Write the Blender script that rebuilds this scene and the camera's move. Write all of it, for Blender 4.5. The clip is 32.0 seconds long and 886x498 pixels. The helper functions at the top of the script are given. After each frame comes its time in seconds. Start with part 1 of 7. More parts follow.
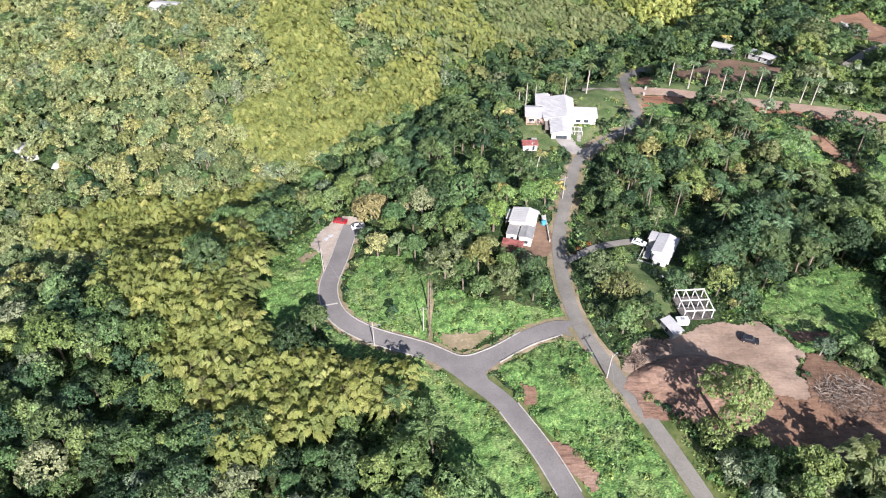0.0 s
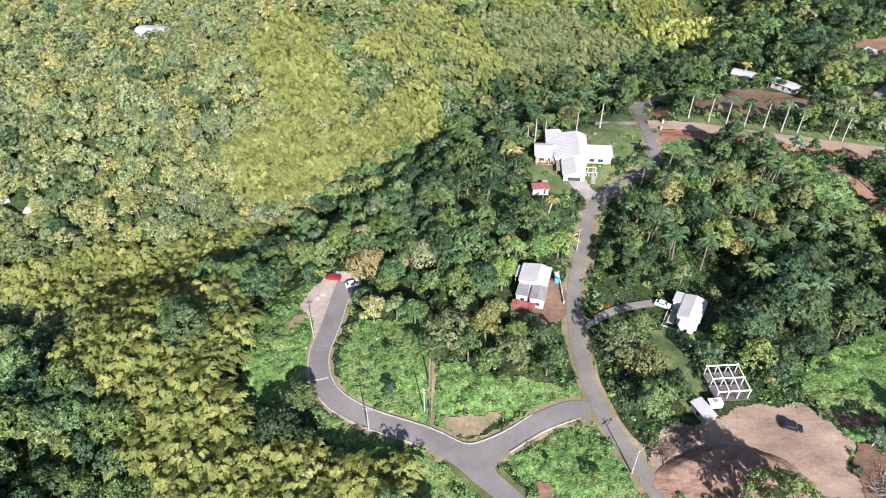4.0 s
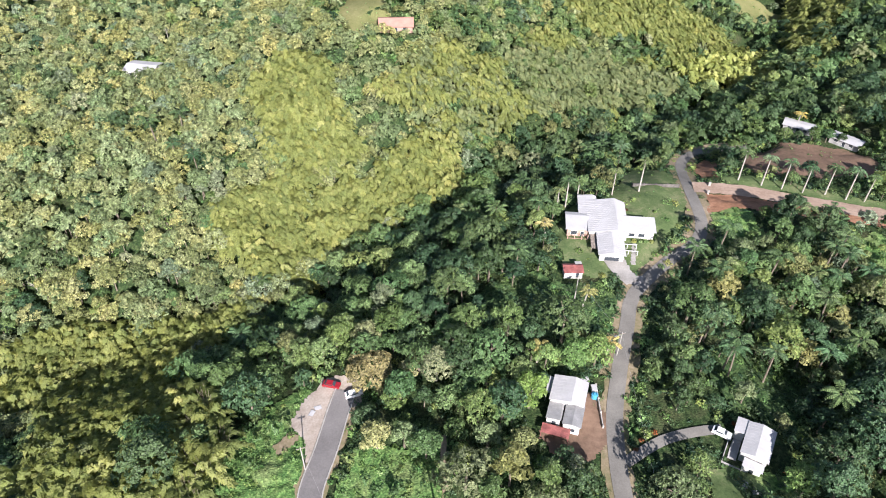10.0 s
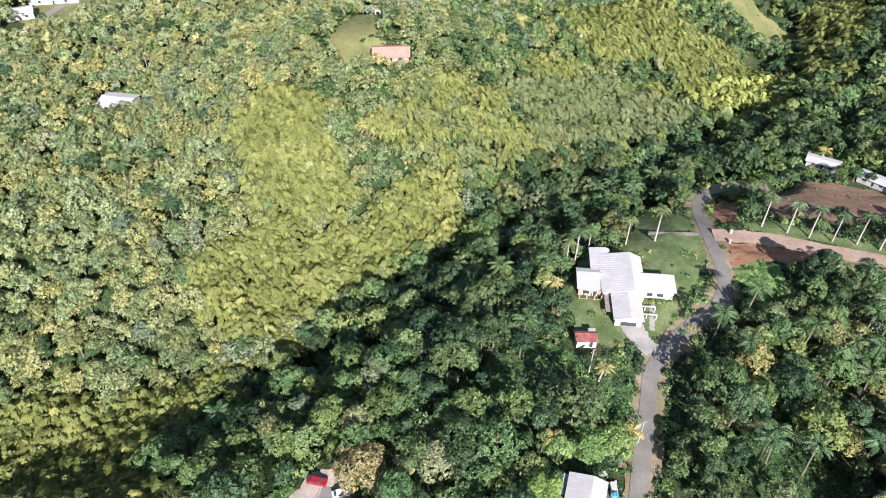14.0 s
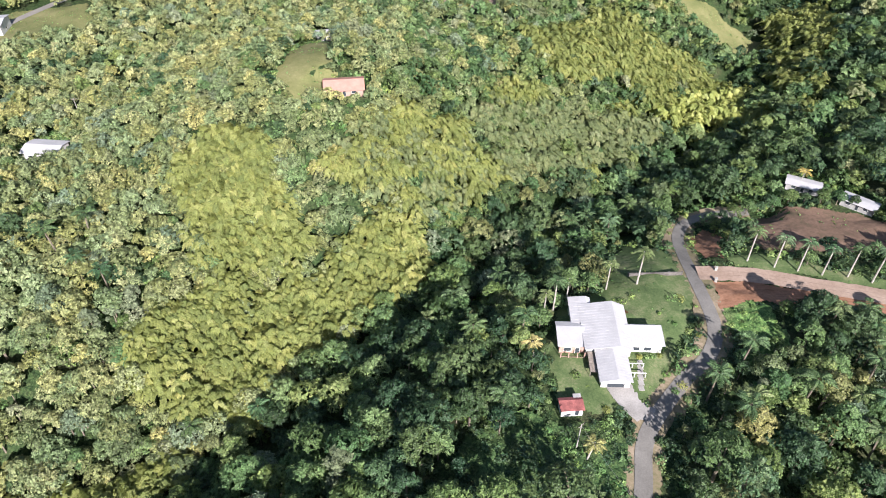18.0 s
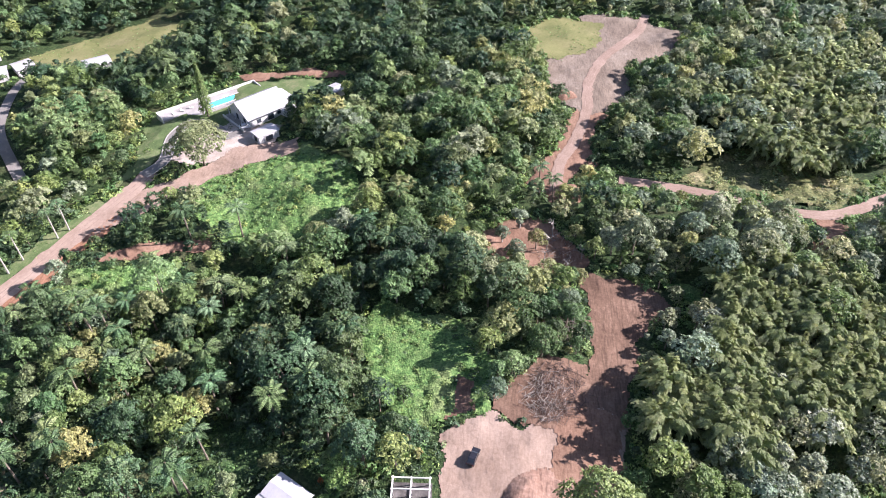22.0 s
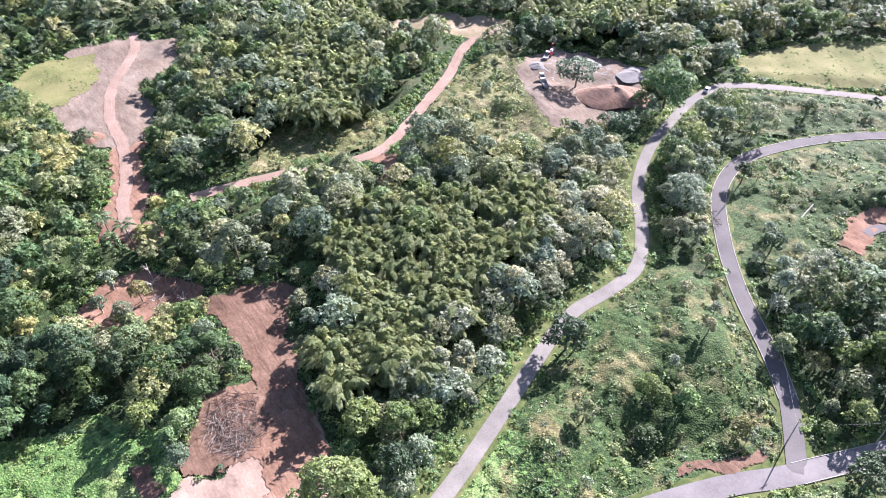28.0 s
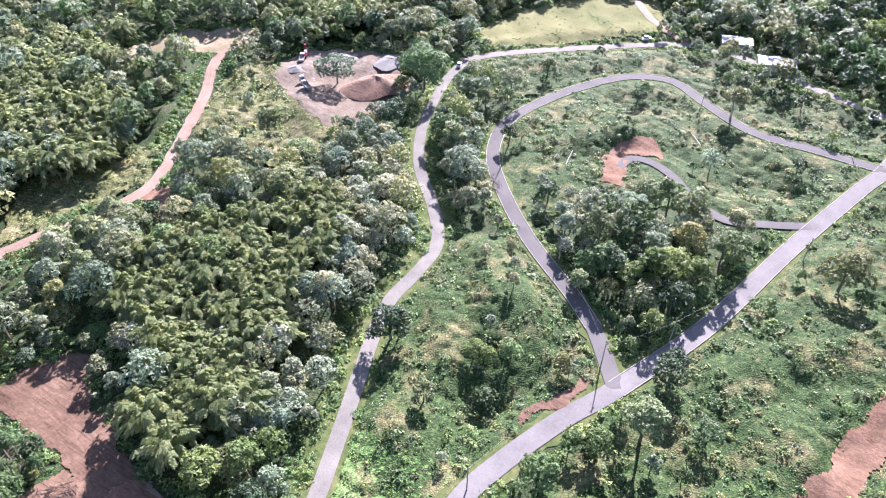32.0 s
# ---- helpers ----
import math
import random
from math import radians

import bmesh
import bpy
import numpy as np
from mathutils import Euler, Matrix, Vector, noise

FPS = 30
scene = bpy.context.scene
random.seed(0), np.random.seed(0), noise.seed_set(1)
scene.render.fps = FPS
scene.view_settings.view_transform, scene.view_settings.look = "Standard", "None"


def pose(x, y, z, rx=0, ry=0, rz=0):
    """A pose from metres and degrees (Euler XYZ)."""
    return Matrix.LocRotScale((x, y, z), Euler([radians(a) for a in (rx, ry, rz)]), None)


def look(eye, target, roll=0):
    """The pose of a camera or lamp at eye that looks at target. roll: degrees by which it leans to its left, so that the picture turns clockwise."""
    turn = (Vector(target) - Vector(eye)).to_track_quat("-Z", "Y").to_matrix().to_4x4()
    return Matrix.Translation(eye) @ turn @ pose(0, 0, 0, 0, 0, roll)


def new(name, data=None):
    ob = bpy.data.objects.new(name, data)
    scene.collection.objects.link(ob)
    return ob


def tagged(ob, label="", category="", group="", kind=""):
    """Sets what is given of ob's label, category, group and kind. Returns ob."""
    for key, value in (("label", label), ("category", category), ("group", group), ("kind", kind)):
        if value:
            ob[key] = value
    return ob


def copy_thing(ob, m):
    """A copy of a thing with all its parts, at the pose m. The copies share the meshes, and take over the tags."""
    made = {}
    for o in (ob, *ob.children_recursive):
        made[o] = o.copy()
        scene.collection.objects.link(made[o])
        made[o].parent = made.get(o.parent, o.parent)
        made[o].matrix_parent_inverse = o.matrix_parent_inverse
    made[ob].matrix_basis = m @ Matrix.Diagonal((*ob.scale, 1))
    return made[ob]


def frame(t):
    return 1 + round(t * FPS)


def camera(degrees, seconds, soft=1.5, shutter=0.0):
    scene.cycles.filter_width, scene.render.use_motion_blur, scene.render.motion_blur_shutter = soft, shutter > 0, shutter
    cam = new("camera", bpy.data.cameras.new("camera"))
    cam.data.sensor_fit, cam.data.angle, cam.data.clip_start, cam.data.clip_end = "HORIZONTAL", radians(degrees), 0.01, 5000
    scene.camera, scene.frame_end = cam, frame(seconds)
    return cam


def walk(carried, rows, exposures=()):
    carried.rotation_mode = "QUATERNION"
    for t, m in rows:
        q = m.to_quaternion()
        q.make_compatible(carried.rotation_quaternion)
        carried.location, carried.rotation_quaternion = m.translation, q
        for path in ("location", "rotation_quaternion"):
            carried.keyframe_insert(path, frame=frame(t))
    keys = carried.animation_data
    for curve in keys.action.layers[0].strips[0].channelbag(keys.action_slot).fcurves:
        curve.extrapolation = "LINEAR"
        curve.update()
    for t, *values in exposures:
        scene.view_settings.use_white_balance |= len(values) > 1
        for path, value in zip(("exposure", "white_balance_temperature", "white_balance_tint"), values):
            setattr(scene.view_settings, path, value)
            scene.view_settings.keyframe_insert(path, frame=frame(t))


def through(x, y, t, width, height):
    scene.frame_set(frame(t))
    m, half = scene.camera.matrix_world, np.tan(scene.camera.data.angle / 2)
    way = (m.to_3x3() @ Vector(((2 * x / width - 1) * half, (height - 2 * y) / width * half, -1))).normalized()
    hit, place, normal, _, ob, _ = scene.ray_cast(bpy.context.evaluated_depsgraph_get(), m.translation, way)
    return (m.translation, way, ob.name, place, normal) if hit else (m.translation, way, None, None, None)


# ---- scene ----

def station(x, y, z, heading, down, lean):
    """Camera pose from a place, a compass heading, a downward tilt and a lean, in degrees."""
    return pose(x, y, z, 90 - down, 0, -heading) @ pose(0, 0, 0, 0, 0, lean)


cam = camera(65.68, 32.0, soft=1.0)
PATH = [
    (0, 0.00, 0.00, 140.00, 0.00, 41.40, 0.13),
    (0.5, 0.01, 3.20, 139.96, 0.08, 41.38, 0.10),
    (1, -0.03, 6.36, 139.84, 0.18, 41.34, 0.05),
    (1.5, 0.00, 9.50, 139.81, 0.26, 41.32, 0.04),
    (2, -0.21, 12.54, 139.68, 0.26, 41.26, 0.06),
    (2.5, -0.16, 15.58, 139.54, -0.20, 41.18, 0.02),
    (3, -0.23, 18.61, 139.38, -0.17, 41.13, 0.02),
    (3.5, -0.26, 21.58, 139.16, -0.10, 41.05, 0.05),
    (5.5, -0.44, 34.09, 138.96, -1.37, 40.96, 0.10),
    (6, -0.63, 37.24, 138.76, -1.55, 40.91, 0.14),
    (6.5, -0.80, 40.40, 138.53, -1.84, 40.84, 0.18),
    (7, -1.08, 43.61, 138.49, -2.00, 40.81, 0.23),
    (7.5, -1.29, 46.85, 138.41, -1.92, 40.82, 0.27),
    (8, -1.42, 50.05, 138.49, -1.86, 40.82, 0.31),
    (8.5, -1.57, 53.29, 138.62, -1.80, 40.84, 0.29),
    (9, -1.72, 56.66, 138.79, -1.77, 40.88, 0.32),
    (9.5, -2.10, 59.95, 139.00, -1.65, 40.93, 0.35),
    (10, -2.32, 63.13, 139.12, -1.57, 40.94, 0.34),
    (10.5, -2.49, 66.36, 139.19, -1.52, 40.93, 0.36),
    (11, -2.75, 69.55, 139.21, -1.46, 40.93, 0.35),
    (11.5, -2.80, 72.60, 139.15, -1.47, 40.88, 0.38),
    (12, -2.78, 75.89, 139.10, -1.49, 40.88, 0.33),
    (12.5, -2.86, 79.01, 139.15, -1.47, 40.84, 0.36),
    (13, -3.05, 82.17, 139.14, -1.43, 40.84, 0.35),
    (13.5, -3.27, 85.33, 139.29, -1.37, 40.85, 0.42),
    (14, -3.53, 88.61, 139.55, -1.31, 40.91, 0.43),
    (14.5, -3.91, 91.63, 139.72, -1.21, 40.92, 0.53),
    (16.5, -4.33, 104.31, 139.52, -1.15, 40.86, 0.57),
    (17, -4.48, 107.24, 139.42, -1.10, 40.79, 0.64),
    (17.5, -4.29, 109.98, 139.22, -1.08, 40.66, 0.52),
    (18, -3.04, 111.64, 138.79, 2.23, 40.65, 0.14),
    (18.5, -2.15, 112.79, 138.71, 11.37, 40.75, -0.30),
    (19, -2.15, 112.79, 138.71, 21.46, 40.82, -0.58),
    (19.5, -2.14, 112.78, 138.71, 31.60, 41.08, -0.72),
    (20, -2.13, 112.78, 138.71, 41.79, 41.33, -0.59),
    (20.5, -2.11, 112.78, 138.69, 52.28, 41.55, -0.55),
    (21, -2.09, 112.78, 138.68, 63.08, 41.68, -0.39),
    (21.5, -2.08, 112.77, 138.66, 73.85, 41.77, -0.28),
    (22, -2.08, 112.75, 138.65, 84.13, 41.82, -0.08),
    (22.5, -2.08, 112.74, 138.63, 90.52, 41.85, -0.14),
    (23, -2.08, 112.71, 138.61, 90.45, 41.85, -0.05),
    (23.5, -2.08, 112.67, 138.59, 91.49, 41.83, 0.11),
    (24, -2.08, 112.62, 138.56, 95.13, 41.79, 0.28),
    (24.5, -2.08, 112.57, 138.53, 99.39, 41.77, 0.38),
    (25, -2.08, 112.51, 138.49, 103.72, 41.73, 0.45),
    (25.5, -2.08, 112.45, 138.46, 108.14, 41.69, 0.51),
    (26, -2.09, 112.39, 138.43, 112.59, 41.66, 0.58),
    (26.5, -2.10, 112.34, 138.41, 116.77, 41.61, 0.52),
    (28.5, -2.11, 112.29, 138.40, 128.05, 41.52, 0.35),
    (29, -2.13, 112.24, 138.40, 129.22, 41.51, 0.38),
    (29.5, -2.14, 112.20, 138.40, 131.40, 41.52, 0.40),
    (30, -2.15, 112.17, 138.40, 134.82, 41.50, 0.38),
    (30.5, -2.16, 112.15, 138.40, 139.26, 41.51, 0.49),
    (31, -2.17, 112.13, 138.41, 142.65, 41.49, 0.51),
    (31.5, -2.18, 112.12, 138.42, 145.18, 41.49, 0.58),
    (32, -2.18, 112.12, 138.42, 148.01, 41.48, 0.74),
]
walk(cam, [(r[0], station(*r[1:])) for r in PATH], exposures=[(0, 1.26, 6050, 20), (17, 1.26, 6000, 20), (20.5, 1.4, 6000, 26), (22.5, 1.74, 5880, 31), (26, 1.92, 5800, 32), (32, 2.08, 5700, 34)])

# ---- light ----
SUN_AZ, SUN_EL = 165.5, 32.0
world = bpy.data.worlds.new("sky")
scene.world = world
world.use_nodes = True
wn = world.node_tree
sky = wn.nodes.new("ShaderNodeTexSky")
sky.sky_type = "NISHITA"
sky.sun_disc = False
sky.sun_elevation = radians(SUN_EL)
sky.sun_rotation = radians(SUN_AZ)
sky.air_density, sky.dust_density = 1.2, 1.0
back = wn.nodes["Background"]
back.inputs["Strength"].default_value = 0.052
wn.links.new(sky.outputs["Color"], back.inputs["Color"])
lamp = bpy.data.lights.new("sun", "SUN")
lamp.energy, lamp.angle, lamp.color = 5.0, radians(0.6), (1.0, 0.95, 0.86)
sun = new("sun", lamp)
az, el = radians(SUN_AZ), radians(SUN_EL)
toward_sun = Vector((math.sin(az) * math.cos(el), math.cos(az) * math.cos(el), math.sin(el)))
sun.matrix_world = look(toward_sun * 600, (0, 0, 0))

# ---- materials ----


def material(name, rough=0.8, metal=0.0, spec=0.3):
    m = bpy.data.materials.new(name)
    m.use_nodes = True
    n = m.node_tree.nodes
    b = n["Principled BSDF"]
    b.inputs["Roughness"].default_value = rough
    b.inputs["Metallic"].default_value = metal
    b.inputs["Specular IOR Level"].default_value = spec
    return m, n, m.node_tree.links, b


def noise_node(n, l, scale, detail=4.0, rough=0.6, world_space=True):
    g = n.new("ShaderNodeNewGeometry" if world_space else "ShaderNodeTexCoord")
    t = n.new("ShaderNodeTexNoise")
    t.inputs["Scale"].default_value = scale
    t.inputs["Detail"].default_value = detail
    t.inputs["Roughness"].default_value = rough
    l.new(g.outputs["Position" if world_space else "Object"], t.inputs["Vector"])
    return t


def ramp(n, l, src, stops):
    r = n.new("ShaderNodeValToRGB")
    e = r.color_ramp.elements
    while len(e) < len(stops):
        e.new(0.5)
    for k, (p, c) in enumerate(stops):
        e[k].position, e[k].color = p, (*c, 1)
    l.new(src, r.inputs["Fac"])
    return r


def mix(n, l, a, b, fac, mode="MIX"):
    m = n.new("ShaderNodeMix")
    m.data_type, m.blend_type = "RGBA", mode
    for sock, v in ((6, a), (7, b), (0, fac)):
        if hasattr(v, "node"):
            l.new(v, m.inputs[sock])
        elif sock == 0:
            m.inputs[0].default_value = v
        else:
            m.inputs[sock].default_value = (*v, 1)
    return m.outputs[2]


def bump(n, l, b, src, strength, dist):
    k = n.new("ShaderNodeBump")
    k.inputs["Strength"].default_value, k.inputs["Distance"].default_value = strength, dist
    l.new(src, k.inputs["Height"])
    l.new(k.outputs["Normal"], b.inputs["Normal"])


def ground_material(name, dark, mid, light, coarse=0.06, fine=1.2, rough=0.95, relief=0.25, streak=0.0, turn=0.6):
    """Soil, grass or paving: two scales of noise through a three-stop ramp."""
    m, n, l, b = material(name, rough, 0, 0.15)
    a, f = noise_node(n, l, coarse, 5), noise_node(n, l, fine, 8, 0.7)
    s = n.new("ShaderNodeMath")
    s.operation = "MULTIPLY_ADD"
    s.inputs[1].default_value, s.inputs[2].default_value = 0.45, 0.0
    l.new(f.outputs["Fac"], s.inputs[0])
    s2 = n.new("ShaderNodeMath")
    s2.operation = "MULTIPLY_ADD"
    s2.inputs[1].default_value = 0.55
    l.new(a.outputs["Fac"], s2.inputs[0])
    l.new(s.outputs[0], s2.inputs[2])
    r = ramp(n, l, s2.outputs[0], [(0.36, dark), (0.5, mid), (0.64, light)])
    base = r.outputs["Color"]
    if streak:
        # scrape marks of machines: noise drawn out along one direction
        mp = n.new("ShaderNodeMapping")
        mp.inputs["Rotation"].default_value[2] = turn
        mp.inputs["Scale"].default_value = (0.16, 1.1, 1.0)
        l.new(n.new("ShaderNodeNewGeometry").outputs["Position"], mp.inputs["Vector"])
        sn = n.new("ShaderNodeTexNoise")
        sn.inputs["Scale"].default_value, sn.inputs["Detail"].default_value, sn.inputs["Distortion"].default_value = 1.0, 6, 1.5
        l.new(mp.outputs["Vector"], sn.inputs["Vector"])
        marks = ramp(n, l, sn.outputs["Fac"], [(0.34, (1 - streak,) * 3), (0.5, (1, 1, 1)), (0.66, (1 + 0.5 * streak,) * 3)])
        base = mix(n, l, base, marks.outputs["Color"], 1.0, "MULTIPLY")
    l.new(base, b.inputs["Base Color"])
    bump(n, l, b, f.outputs["Fac"], 0.6, relief)
    return m


def leaf_material(name, a, b_, c, through=0.25, rough=0.46, leaf_scale=2.6, gaps=0.66, speck=0.3, spread=1.0, warm=1.0):
    """Leaves: tone by tree, by leaf and by a slow drift over the slope; gaps between the leaves."""
    m, n, l, b = material(name, rough, 0, 0.36)
    at = n.new("ShaderNodeAttribute")
    at.attribute_name = "tone"
    ob = n.new("ShaderNodeObjectInfo")
    g = n.new("ShaderNodeNewGeometry")
    add = n.new("ShaderNodeMath")
    add.operation = "ADD"
    l.new(at.outputs["Fac"], add.inputs[0])
    l.new(ob.outputs["Random"], add.inputs[1])
    fr = n.new("ShaderNodeMath")
    fr.operation = "FRACT"
    l.new(add.outputs[0], fr.inputs[0])
    k1 = n.new("ShaderNodeMath")
    k1.operation = "MULTIPLY"
    k1.inputs[1].default_value = 1 - speck
    l.new(fr.outputs[0], k1.inputs[0])
    k2 = n.new("ShaderNodeMath")
    k2.operation = "MULTIPLY_ADD"
    k2.inputs[1].default_value = speck
    l.new(g.outputs["Random Per Island"], k2.inputs[0])
    l.new(k1.outputs[0], k2.inputs[2])
    r = ramp(n, l, k2.outputs[0], [(0.05, a), (0.5, b_), (0.95, c)])
    cell = n.new("ShaderNodeTexVoronoi")
    cell.inputs["Scale"].default_value = leaf_scale
    l.new(g.outputs["Position"], cell.inputs["Vector"])
    each = ramp(n, l, cell.outputs["Color"], [(0.1, (1 - 0.42 * spread,) * 3), (0.5, (1.15, 1.15, 1.13)), (0.9, (1 + 0.95 * spread, 1 + 0.92 * spread, 1 + 0.82 * spread))])
    tint = mix(n, l, r.outputs["Color"], each.outputs["Color"], 1.0, "MULTIPLY")
    # each tree leans to a cooler or a warmer green
    far_tone = n.new("ShaderNodeMath")
    far_tone.operation = "MULTIPLY"
    far_tone.inputs[1].default_value = 7.31
    l.new(add.outputs[0], far_tone.inputs[0])
    own = n.new("ShaderNodeMath")
    own.operation = "FRACT"
    l.new(far_tone.outputs[0], own.inputs[0])
    hue = ramp(n, l, own.outputs[0], [(0.0, (1 - 0.16 * warm, 1.0, 1 + 0.08 * warm)), (0.5, (1, 1, 1)), (1.0, (1 + 0.2 * warm, 1 + 0.08 * warm, 1 - 0.12 * warm))])
    tint = mix(n, l, tint, hue.outputs["Color"], 1.0, "MULTIPLY")
    l.new(tint, b.inputs["Base Color"])
    bump(n, l, b, cell.outputs["Distance"], 0.8, 0.3)
    t = n.new("ShaderNodeBsdfTranslucent")
    l.new(tint, t.inputs["Color"])
    mx = n.new("ShaderNodeMixShader")
    mx.inputs[0].default_value = min(0.66, 1.35 * through)
    l.new(b.outputs[0], mx.inputs[1])
    l.new(t.outputs[0], mx.inputs[2])
    clear = n.new("ShaderNodeBsdfTransparent")
    edge = n.new("ShaderNodeMath")
    edge.operation = "GREATER_THAN"
    edge.inputs[1].default_value = gaps
    l.new(cell.outputs["Distance"], edge.inputs[0])
    cut = n.new("ShaderNodeMixShader")
    l.new(edge.outputs[0], cut.inputs[0])
    l.new(mx.outputs[0], cut.inputs[1])
    l.new(clear.outputs[0], cut.inputs[2])
    l.new(cut.outputs[0], n["Material Output"].inputs["Surface"])
    return m


def creeper_material(name, dark, mid, light, dry, cell=2.2):
    """A carpet of creeping leaves: tone by leaf bunch, drifting patches, and dry spots."""
    m, n, l, b = material(name, 0.8, 0, 0.12)
    slow, quick = noise_node(n, l, 0.11, 5), noise_node(n, l, 0.9, 6, 0.7)
    v = n.new("ShaderNodeTexVoronoi")
    v.inputs["Scale"].default_value = cell
    l.new(n.new("ShaderNodeNewGeometry").outputs["Position"], v.inputs["Vector"])
    base = ramp(n, l, quick.outputs["Fac"], [(0.34, dark), (0.5, mid), (0.66, light)]).outputs["Color"]
    spots = ramp(n, l, slow.outputs["Fac"], [(0.50, (0, 0, 0)), (0.66, (1, 1, 1))]).outputs["Color"]
    base = mix(n, l, base, dry, spots)
    each = ramp(n, l, v.outputs["Color"], [(0.1, (0.55, 0.57, 0.55)), (0.5, (1, 1, 1)), (0.9, (1.6, 1.55, 1.45))]).outputs["Color"]
    l.new(mix(n, l, base, each, 1.0, "MULTIPLY"), b.inputs["Base Color"])
    bump(n, l, b, v.outputs["Distance"], 0.55, 0.3)
    return m


def plain(name, col, rough=0.7, metal=0.0, vary=0.12, scale=0.8, spec=0.3):
    """Paint, metal or plaster with faint stains at two scales."""
    m, n, l, b = material(name, rough, metal, spec)
    t, u = noise_node(n, l, scale, 5), noise_node(n, l, scale * 9, 6)
    d = tuple(c * (1 - vary) for c in col)
    lo = tuple(c * (1 - 2.2 * vary) for c in col)
    r = ramp(n, l, t.outputs["Fac"], [(0.3, lo), (0.5, d), (0.62, col)])
    s = ramp(n, l, u.outputs["Fac"], [(0.35, (1 - vary,) * 3), (0.6, (1, 1, 1))])
    l.new(mix(n, l, r.outputs["Color"], s.outputs["Color"], 1.0, "MULTIPLY"), b.inputs["Base Color"])
    return m


M = {}
M["ground"] = creeper_material("undergrowth", (0.013, 0.027, 0.010), (0.029, 0.052, 0.018), (0.064, 0.086, 0.034), (0.060, 0.068, 0.032))
M["dry_growth"] = creeper_material("dry_slope_growth", (0.050, 0.066, 0.024), (0.105, 0.118, 0.045), (0.175, 0.172, 0.078), (0.205, 0.188, 0.100))
# darker copy of the creeper carpet; shade is put into its greens
M["shade_growth"] = creeper_material("shade_tinted_carpet", (0.022, 0.048, 0.018), (0.045, 0.084, 0.030), (0.090, 0.135, 0.048), (0.070, 0.100, 0.038))
M["asphalt"] = ground_material("asphalt", (0.134, 0.127, 0.112), (0.184, 0.174, 0.153), (0.24, 0.227, 0.2), 0.12, 2.5, 0.9, 0.02)
M["asphalt_dark"] = ground_material("newer_asphalt", (0.088, 0.083, 0.079), (0.118, 0.112, 0.106), (0.150, 0.142, 0.133), 0.1, 3.0, 0.9, 0.02)
M["pale_road"] = ground_material("worn_road", (0.16, 0.148, 0.13), (0.205, 0.19, 0.166), (0.26, 0.24, 0.208), 0.1, 2.0, 0.92, 0.03)
M["fork_asphalt"] = ground_material("sun_bleached_asphalt", (0.135, 0.127, 0.121), (0.178, 0.168, 0.160), (0.222, 0.209, 0.198), 0.12, 2.5, 0.9, 0.02)
M["sand"] = ground_material("sandy_rubble", (0.27, 0.225, 0.18), (0.37, 0.315, 0.26), (0.47, 0.41, 0.35), 0.25, 2.2, 0.97, 0.15)
M["quarry_dirt"] = ground_material("trodden_clay", (0.125, 0.096, 0.070), (0.180, 0.144, 0.108), (0.25, 0.208, 0.162), 0.07, 1.4, 0.97, 0.2, 0.25, 0.9)
M["gravel"] = ground_material("grey_gravel", (0.145, 0.142, 0.130), (0.21, 0.205, 0.19), (0.29, 0.282, 0.262), 0.2, 2.5, 0.97, 0.2)
M["concrete"] = ground_material("concrete", (0.22, 0.205, 0.185), (0.30, 0.285, 0.26), (0.38, 0.36, 0.33), 0.2, 2.5, 0.9, 0.02)
M["kerb"] = plain("kerb_concrete", (0.42, 0.40, 0.36), 0.85, 0, 0.15)
M["dirt"] = ground_material("bare_earth", (0.205, 0.145, 0.104), (0.275, 0.203, 0.152), (0.345, 0.264, 0.203), 0.06, 1.3, 0.97, 0.15, 0.13, 0.5)
M["bank_dirt"] = ground_material("pushed_earth", (0.17, 0.100, 0.070), (0.235, 0.150, 0.108), (0.31, 0.215, 0.160), 0.1, 1.6, 0.97, 0.25, 0.35, 1.5)
M["red_dirt"] = ground_material("red_clay", (0.130, 0.075, 0.048), (0.208, 0.126, 0.083), (0.29, 0.186, 0.126), 0.09, 1.4, 0.97, 0.25, 0.22, 2.2)
M["dirt_road"] = ground_material("dirt_track", (0.225, 0.160, 0.118), (0.30, 0.222, 0.168), (0.37, 0.285, 0.222), 0.08, 0.9, 0.97, 0.2)
M["lawn"] = ground_material("mown_grass", (0.055, 0.088, 0.032), (0.098, 0.140, 0.052), (0.20, 0.205, 0.105), 0.16, 1.8, 0.95, 0.1)
M["dry_grass"] = ground_material("dry_grass", (0.085, 0.105, 0.035), (0.15, 0.155, 0.06), (0.22, 0.205, 0.095), 0.07, 1.5, 0.95, 0.1)
M["shoulder"] = ground_material("dusty_shoulder", (0.13, 0.13, 0.06), (0.22, 0.18, 0.11), (0.34, 0.27, 0.19), 0.12, 1.2, 0.96, 0.1)
M["slope_grass"] = creeper_material("rough_slope_growth", (0.017, 0.040, 0.013), (0.038, 0.070, 0.022), (0.080, 0.106, 0.038), (0.150, 0.140, 0.066))
M["orange_dirt"] = ground_material("orange_clay", (0.185, 0.092, 0.052), (0.275, 0.145, 0.086), (0.355, 0.205, 0.13), 0.09, 1.4, 0.97, 0.25, 0.2, 1.0)
# graded clay, darkened in colour for the shade lying over the ramp
M["ramp_dirt"] = ground_material("graded_clay", (0.100, 0.060, 0.040), (0.155, 0.098, 0.066), (0.225, 0.150, 0.104), 0.09, 1.2, 0.97, 0.2, 0.3, 0.1)
